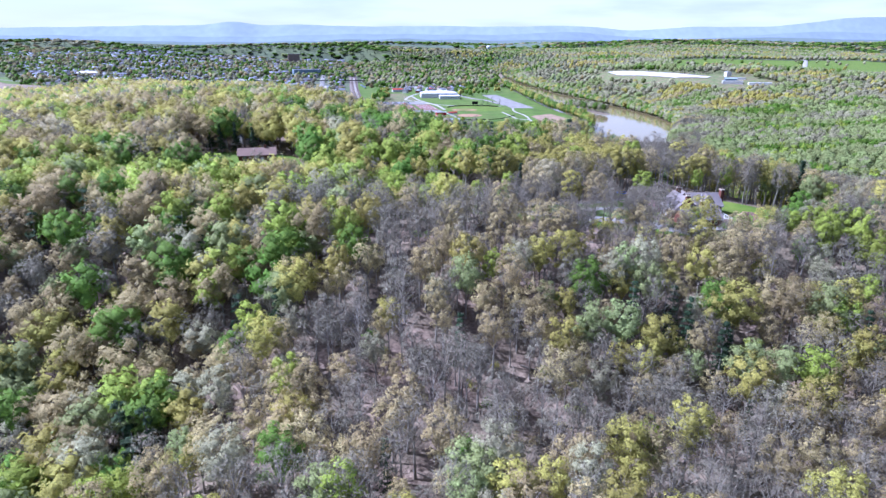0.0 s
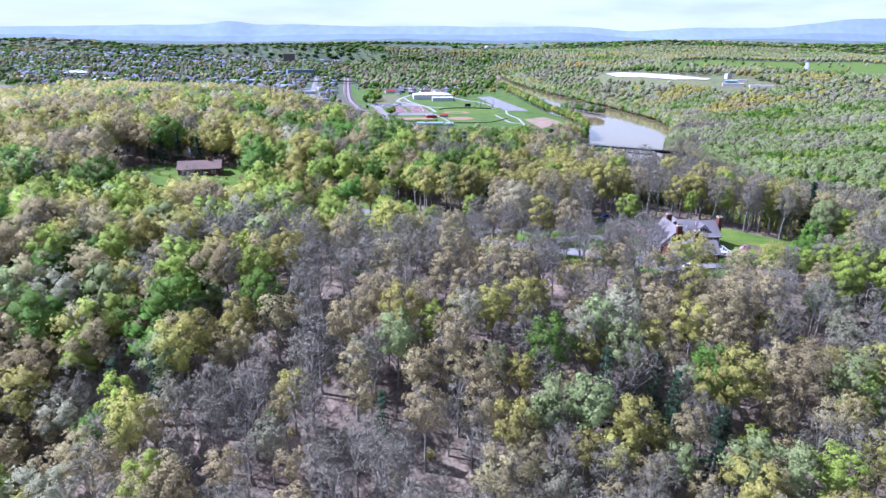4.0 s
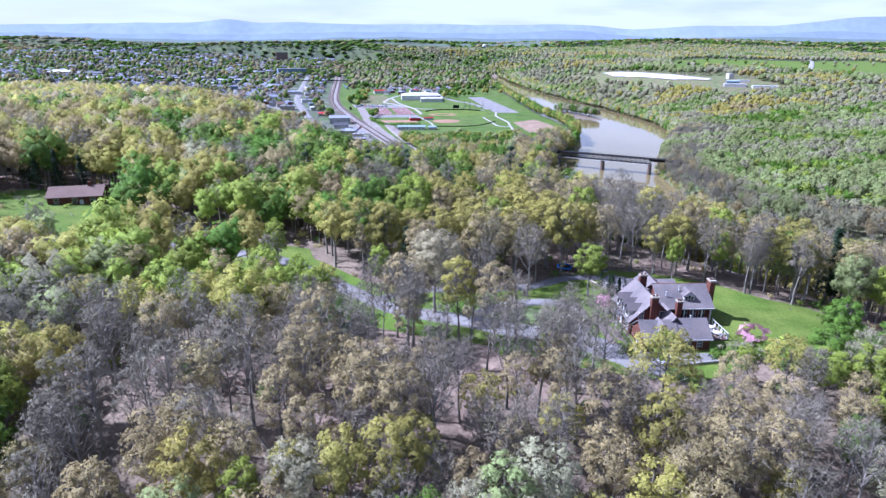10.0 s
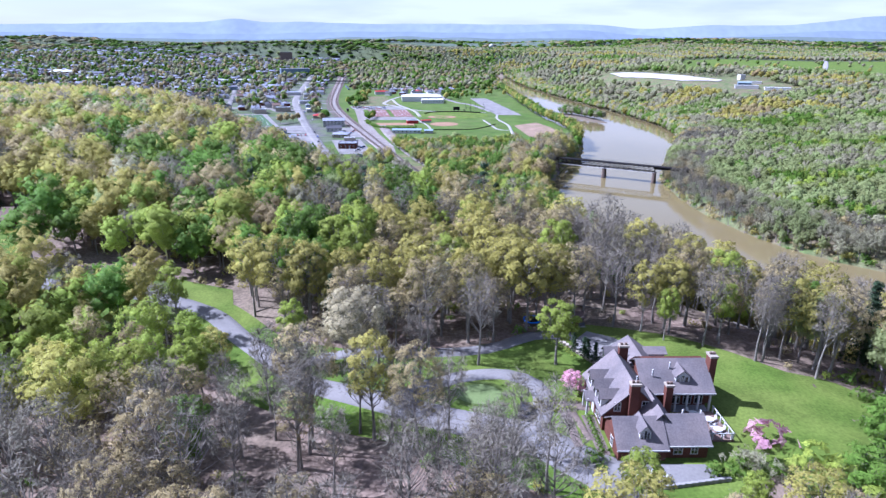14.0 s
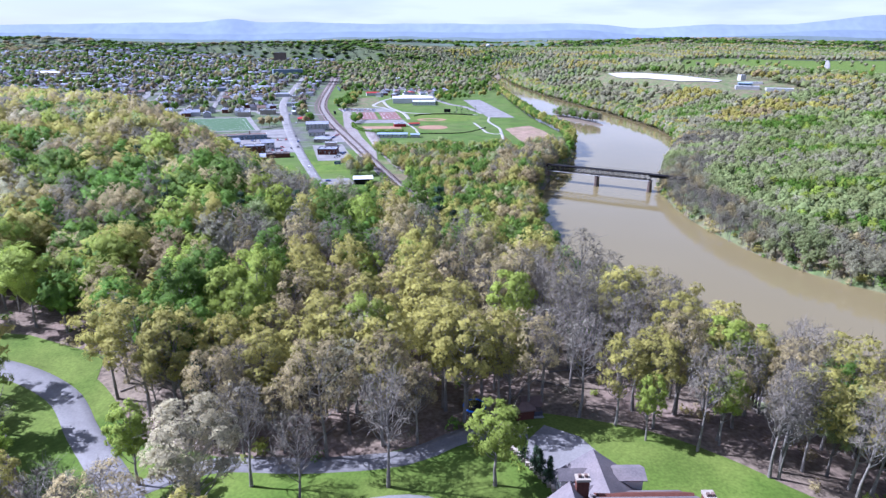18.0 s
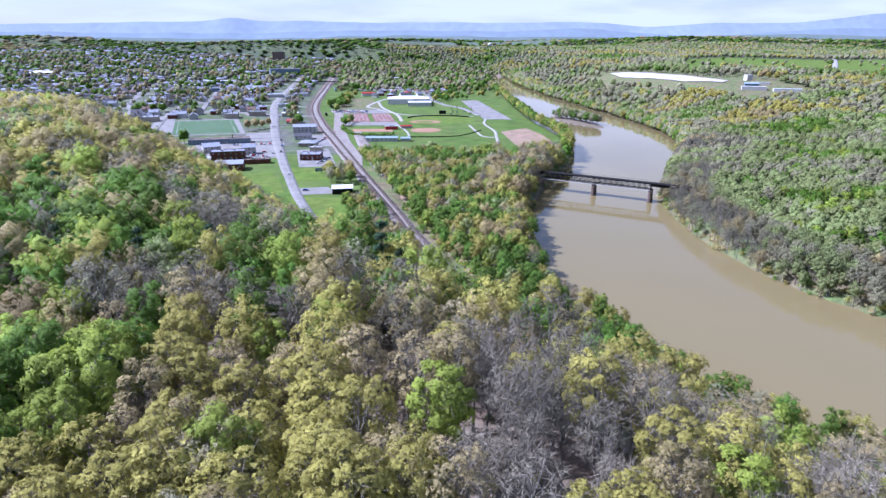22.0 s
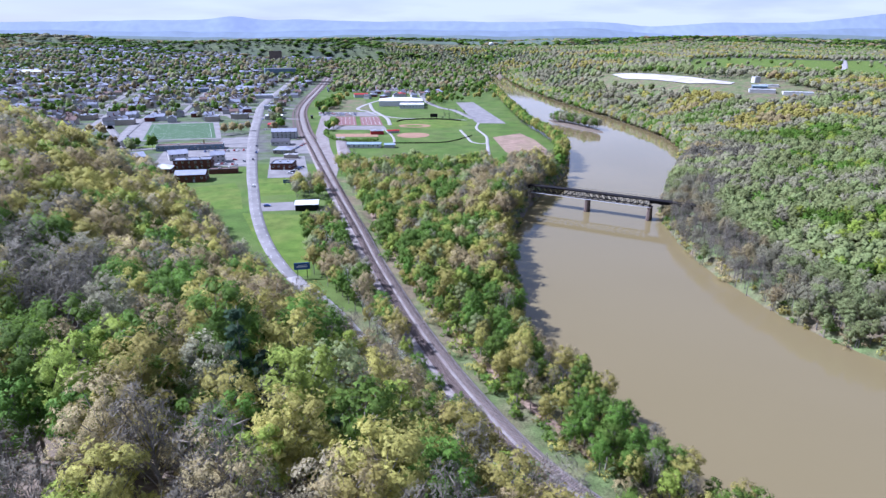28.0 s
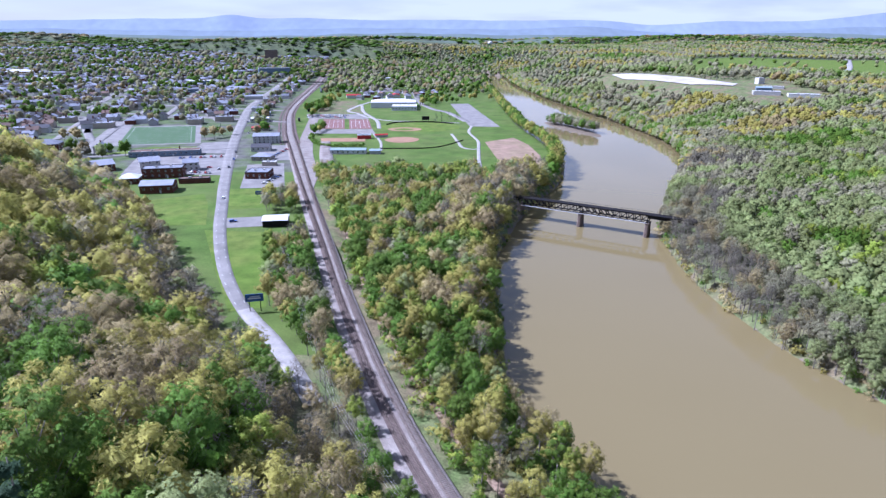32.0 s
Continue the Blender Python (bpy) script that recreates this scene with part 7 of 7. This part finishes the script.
for x_, y_ in ((18.7, -44.2), (17, -49.6), (19.2, -52.2), (21, -57), (20, -63)):
    bush(x_, y_, 2.0, "green", "bright green shrub at the lawn edge")
for x_, y_, s_ in ((-217.5, 46, 0.75), (-210, 46, 0.8), (-202, 47, 0.7), (-199, 62, 0.7), (-224, 50, 0.7)):
    single("deep", x_, y_, s_, "tall dark conifer behind the hillside lawn", int(s_ * 100) % 4, flat=1.2)
single("bare", -79, -70, 0.85, "leafless grey tree with long shadow on bare ground", 0)
single("bare", -62, -46.5, 0.8, "leafless grey tree beside the drive loop", 1)
single("bare", -51, -41.5, 0.95, "tall leafless grey tree behind the drive loop", 2)
single("bare", -57, -64, 0.8, "leafless grey tree below the driveway", 3)
single("bare", -47.5, -68, 0.75, "slim leafless tree beside the driveway", 0)
single("bare", -66, -63, 0.85, "leafless grey tree below the driveway", 1)
for i_, (x_, y_) in enumerate(((-84, -63), (-78, -66.5), (-71, -62), (-44, -75), (-64, -75), (-73, -75), (-81, -57), (-88, -67), (-93, -59), (-70, -41))):
    single("bare", x_, y_, 0.7 + 0.03 * (i_ * 5 % 8), "leafless grey tree beside the driveway", i_ % 4)
single("lime", -53, -76, 0.5, "small yellow-green tree below the driveway", 0, flat=1.2)
single("lime", -33, -79, 0.5, "small yellow-green tree beside the garage court", 2, flat=1.2)
for i_, (x_, y_) in enumerate(((-31.6, -36.3), (-30.2, -38.6), (-29.8, -39.3), (-28.6, -41.0))):
    single("deep", x_, y_, 0.23, "narrow dark evergreen beside the parking court", i_, flat=1.7)


# ---- garden shed and trampoline ----
shed = thing("garden_shed", "small dark wooden shed with brown gable roof", "shed", pose(-28.6, -25.4, ground_z(-28.6, -25.4), 0, 0, 4))
part("wall", walls_gable(bmesh.new(), -1.5, 1.5, 0, 2.6, -0.5, 2.1, 2.9, "x"), M["sleeper"], shed)
part("roof", gable(bmesh.new(), -1.5, 1.5, 0, 2.6, 2.1, 3.1, "x", 0.25, 0.1), M["roof_brown"], shed)
part("door", boxes((-0.5, 0.5, -0.05, 0.04, 0, 1.9)), M["black"], shed)
part("sill", boxes((-1.7, 1.9, -0.7, -0.1, -0.2, 0.12)), M["pavement"], shed, "pale timber sill")

tramp = thing("trampoline", "round trampoline with bright blue padded rim", "trampoline", pose(-37.9, -23.6, ground_z(-37.9, -23.6)))
ring_ = [(1.85 * math.cos(q), 1.85 * math.sin(q), 0.9) for q in np.linspace(0, 2 * math.pi, 29)]
rv_, rf_ = tube(ring_, [0.17] * 29, 6)
part("rim_pad", mesh_of("rim_pad", rv_, rf_, mat("blue_vinyl", (0.03, 0.13, 0.5), 0.5, 0.05, 1, 0.05, 0.2)), None, tramp, "blue vinyl pad")
jm_ = bmesh.new()
bmesh.ops.create_circle(jm_, cap_ends=True, segments=28, radius=1.72, matrix=Matrix.Translation((0, 0, 0.88)))
part("jumping_mat", jm_, M["black"], tramp)
for q in range(6):
    ca_, sa_ = 1.8 * math.cos(q * math.pi / 3), 1.8 * math.sin(q * math.pi / 3)
    part("leg", beam(bmesh.new(), (ca_, sa_, -0.3), (ca_, sa_, 0.88), 0.07), M["siding"], tramp)


# ---- cars ----
def car_proto(label, paint, x, y, rot):
    m = mat("car_paint", paint, 0.3, 0.0, 1, 0.0, 1, spec=0.6)
    t = thing("car", label, "car", pose(x, y, ground_z(x, y) + 0.2, 0, 0, rot), "parked cars")
    bm = bmesh.new()
    prof = [(-2.2, 0.35), (-2.2, 0.85), (-1.9, 0.95), (1.15, 0.95), (2.15, 0.82), (2.25, 0.4)]
    rings = [[bm.verts.new((px, yy, pz)) for px, pz in prof] for yy in (-0.88, 0.88)]
    for j in range(6):
        bm.faces.new([rings[0][j], rings[0][(j + 1) % 6], rings[1][(j + 1) % 6], rings[1][j]])
    bm.faces.new(rings[0])
    bm.faces.new(rings[1])
    bmesh.ops.recalc_face_normals(bm, faces=bm.faces[:])
    part("body", bm, m, t)
    bm = bmesh.new()
    prof = [(-1.8, 0.95), (-1.45, 1.42), (0.35, 1.45), (1.05, 0.95)]
    rings = [[bm.verts.new((px, yy * (0.82 if pz < 1 else 0.68), pz)) for px, pz in prof] for yy in (-1, 1)]
    for j in range(4):
        bm.faces.new([rings[0][j], rings[0][(j + 1) % 4], rings[1][(j + 1) % 4], rings[1][j]])
    bm.faces.new(rings[0])
    bm.faces.new(rings[1])
    bmesh.ops.recalc_face_normals(bm, faces=bm.faces[:])
    part("cabin_glass", bm, M["glass"], t)
    part("roof", boxes((-1.42, 0.32, -0.66, 0.66, 1.43, 1.49)), m, t)
    for wx in (-1.35, 1.4):
        for wy in (-0.84, 0.84):
            bm = bmesh.new()
            bmesh.ops.create_cone(bm, cap_ends=True, segments=12, radius1=0.33, radius2=0.33, depth=0.22, matrix=Matrix.Translation((wx, wy, 0.33)) @ Matrix.Rotation(math.pi / 2, 4, "X"))
            part("wheel", bm, M["black"], t)
    return t


CARS = [car_proto("white parked car on asphalt", (0.75, 0.75, 0.75), -29, -73.6, 15), car_proto("silver car on asphalt", (0.4, 0.41, 0.43), -190, 492, 100), car_proto("dark car on asphalt", (0.03, 0.03, 0.04), -44.5, -57.5, 75),
        car_proto("red car on asphalt", (0.4, 0.03, 0.03), -200, 498, 10), car_proto("blue car on asphalt", (0.05, 0.1, 0.3), -212, 503, 100)]
places = [(-151.6, 393.7, 106), (-184.3, 499.8, 108), (-192, 536, 288), (-203, 574, 108), (-126, 338, 10), (-230, 700, 108), (-262, 800, 286)]
places += [(-192 - 3.2 * i_, 476 + 0.7 * i_, 100) for i_ in range(0, 16) if i_ % 4 != 2] + [(-246 + 2.9 * i_, 540 + 0.7 * i_, 100) for i_ in range(0, 14) if i_ % 3]
places += [(-136 + 2.8 * i_ * 0.3, 440 + 5 * i_, 10) for i_ in range(6)] + [(-160 + 0.5 * i_, 552 + 6 * i_, 15) for i_ in range(7)]
places += [(-196 + 3.3 * i_, 852 + 14 * j_, 95) for i_ in range(18) for j_ in range(3) if (i_ * 7 + j_ * 5) % 4]
places += [(-205 + 3.6 * i_, 1330 + 28 * j_, 95) for i_ in range(26) for j_ in range(4) if (i_ * 5 + j_ * 3) % 5]
places += [(-428 + 3.2 * i_, 572, 100) for i_ in range(10) if i_ % 3]
for n_, (x_, y_, r_) in enumerate(places):
    copy_thing(CARS[(n_ * 7 + n_ // 3) % 5], pose(x_, y_, ground_z(x_, y_) + 0.22, 0, 0, r_ + 180 * (n_ % 2)))


# ---- poles, signs, locomotives, fences ----
def sign_board(x, y, w, h, up, rot, label):
    t = thing("billboard", label, "billboard", pose(x, y, ground_z(x, y), 0, 0, rot))
    part("panel", boxes((-w / 2, w / 2, -0.15, 0.15, up, up + h)), mat("sign_blue", (0.0384, 0.0832, 0.192), 0.6, 0.15, 1.5, 0.1, 0.4), t)
    for q in (-w * 0.3, w * 0.3):
        part("post", boxes((q - 0.15, q + 0.15, 0.16, 0.4, -0.5, up + h * 0.8)), M["steel_dark"], t)
    part("lettering_bar", boxes((-w * 0.35, w * 0.35, -0.19, -0.151, up + h * 0.35, up + h * 0.5), (-w * 0.25, w * 0.3, -0.19, -0.151, up + h * 0.6, up + h * 0.7)), M["white"], t)


sign_board(-75, 214, 7, 3.2, 4.5, 12, "blue roadside billboard on steel posts")
sign_board(-128, 400, 6, 2.6, 1.5, 10, "low blue roadside billboard on grass")


def pole(x, y, z, h=10):
    t = thing("utility_pole", "brown wooden utility pole with crossarm", "utility pole", pose(x, y, z, 0, 0, 35), "utility poles")
    v, f = tube([(0, 0, -1), (0, 0, h)], [0.17, 0.11], 8)
    part("pole", mesh_of("pole", v, f, M["sleeper"]), None, t)
    part("crossarm", boxes((-1.3, 1.3, -0.07, 0.07, h - 0.8, h - 0.6)), M["sleeper"], t)
    for q in (-1.15, -0.5, 0.5, 1.15):
        part("insulator", boxes((q - 0.06, q + 0.06, -0.06, 0.06, h - 0.6, h - 0.38)), M["siding"], t)


lines = [(-75, 262), (-52, 196), (-28, 134), (6, 76)]
for x_, y_ in lines:
    pole(x_, y_, ground_z(x_, y_), 11)
wires = thing("power_lines", "thin sagging power lines between poles", "cables", kind="structure")
for (ax, ay), (bx, by) in zip(lines[:-1], lines[1:]):
    for q in (-1.1, -0.4, 0.4, 1.1):
        pts_ = [(ax + (bx - ax) * u + q * 0.8, ay + (by - ay) * u + q * 0.5, ground_z(ax, ay) * (1 - u) + ground_z(bx, by) * u + 10.6 - 4 * 1.1 * u * (1 - u)) for u in np.linspace(0, 1, 9)]
        v, f = tube(pts_, [0.025] * 9, 3)
        part("wire", mesh_of("wire", v, f, M["siding"]), None, wires)


def railcar(x, y, rot, label, body, long_=15.0):
    t = thing("rail_wagon", label, "rail wagon", pose(x, y, ground_z(x, y) + 0.55, 0, 0, rot), "rail wagons")
    part("body", boxes((-long_ / 2, long_ / 2, -1.5, 1.5, 1.1, 3.9)), M[body], t)
    part("underframe", boxes((-long_ / 2 - 0.5, long_ / 2 + 0.5, -1.2, 1.2, 0.8, 1.1)), M["black"], t)
    part("roof", boxes((-long_ / 2 + 0.2, long_ / 2 - 0.2, -1.2, 1.2, 3.9, 4.2)), M["roof_dark"], t)
    for q in (-long_ / 2 + 2, long_ / 2 - 2):
        part("bogie", boxes((q - 1.4, q + 1.4, -1.1, 1.1, 0.05, 0.8)), M["black"], t)


railcar(-213, 950, 106, "dark locomotive standing in the rail yard", "steel_dark", 18)
railcar(-209, 930, 106, "dark hopper wagon in the rail yard", "steel_dark", 14)
for i_ in range(4):
    railcar(-262 - 5.5 * i_, 1300 + 26 * i_, 102, "blue-grey freight wagon in the rail yard", "blue_wall", 20)
railcar(-196, 812, 106, "small dark service wagon on the track", "steel_dark", 8)

# overpass across the railway
ov = thing("overpass", "grey concrete road overpass across the railway", "overpass")
part("deck", boxes((-420, -190, 1500, 1514, 17.5, 18.6)), M["pavement"], ov)
part("parapet", boxes((-420, -190, 1499.6, 1500, 18.6, 19.7), (-420, -190, 1514, 1514.4, 18.6, 19.7)), M["steel_dark"], ov)
for x_ in (-380, -345, -280, -230):
    part("pier", boxes((x_ - 1, x_ + 1, 1503, 1511, 5, 17.5)), M["pavement"], ov)


def fence(pts, h, label, material="steel_dark", gap=6.0):
    t = thing("fence", label, "fence")
    line = smooth_line(pts, gap)
    for (ax, ay), (bx, by) in zip(line[:-1], line[1:]):
        za, zb = ground_z(ax, ay), ground_z(bx, by)
        bm = bmesh.new()
        beam(bm, (ax, ay, za - 0.3), (ax, ay, za + h), 0.14)
        part("post", bm, M[material], t)
        bm = bmesh.new()
        vs_ = [bm.verts.new(q) for q in ((ax, ay, za + 0.15), (bx, by, zb + 0.15), (bx, by, zb + h - 0.1), (ax, ay, za + h - 0.1))]
        bm.faces.new(vs_)
        bmesh.ops.solidify(bm, geom=bm.faces[:], thickness=0.05)
        part("mesh_panel", bm, M[material], t)


fence([(-74, 778), (-60, 800), (-20, 806), (14, 790)], 1.8, "dark windscreen fence round the ball field")
fence([(-64, 595), (-20, 598), (0, 612), (22, 650)], 1.3, "dark green fence round the softball field")
hedge_rows = []
hl_ = smooth_line([(-152, 686), (-146, 654), (-134, 625), (-121, 612), (-100, 609), (-83, 610)], 2.0)
for x_, y_ in hl_:
    hedge_rows.append(("green", x_, y_, ground_z(x_, y_), rng.uniform(2.2, 2.8), rng.uniform(0, 6.28), rng.uniform()))
plant("hedge", hedge_rows, BUSH, "long dark green clipped hedge beside the service road", "hedge")
board = thing("scoreboard", "dark scoreboard above the outfield fence", "scoreboard", pose(-24, 812, ground_z(-24, 812)))
part("panel", boxes((-5, 5, -0.3, 0.3, 2.5, 7.5)), M["steel_dark"], board)
for q in (-3.5, 3.5):
    part("post", boxes((q - 0.2, q + 0.2, 0.3, 0.7, -0.5, 7)), M["steel_dark"], board)

# water tower on the hill past the river bend
def water_tower(x, y, top):
    z0 = ground_z(x, y)
    t_ = thing("water_tower", "pale blue-white water tower above distant woods", "water tower")
    bm = bmesh.new()
    bmesh.ops.create_uvsphere(bm, u_segments=24, v_segments=14, radius=10.0, matrix=Matrix.Translation((x, y, top)) @ Matrix.Diagonal((1, 1, 0.85, 1)))
    part("tank", bm, M["roof_white"], t_, smooth=True)
    bm = bmesh.new()
    deep_ = top - z0 + 1
    bmesh.ops.create_cone(bm, cap_ends=True, segments=16, radius1=4.0, radius2=2.6, depth=deep_, matrix=Matrix.Translation((x, y, top - 4 - deep_ / 2)))
    part("column", bm, M["roof_white"], t_)


water_tower(202, 2700, 110)
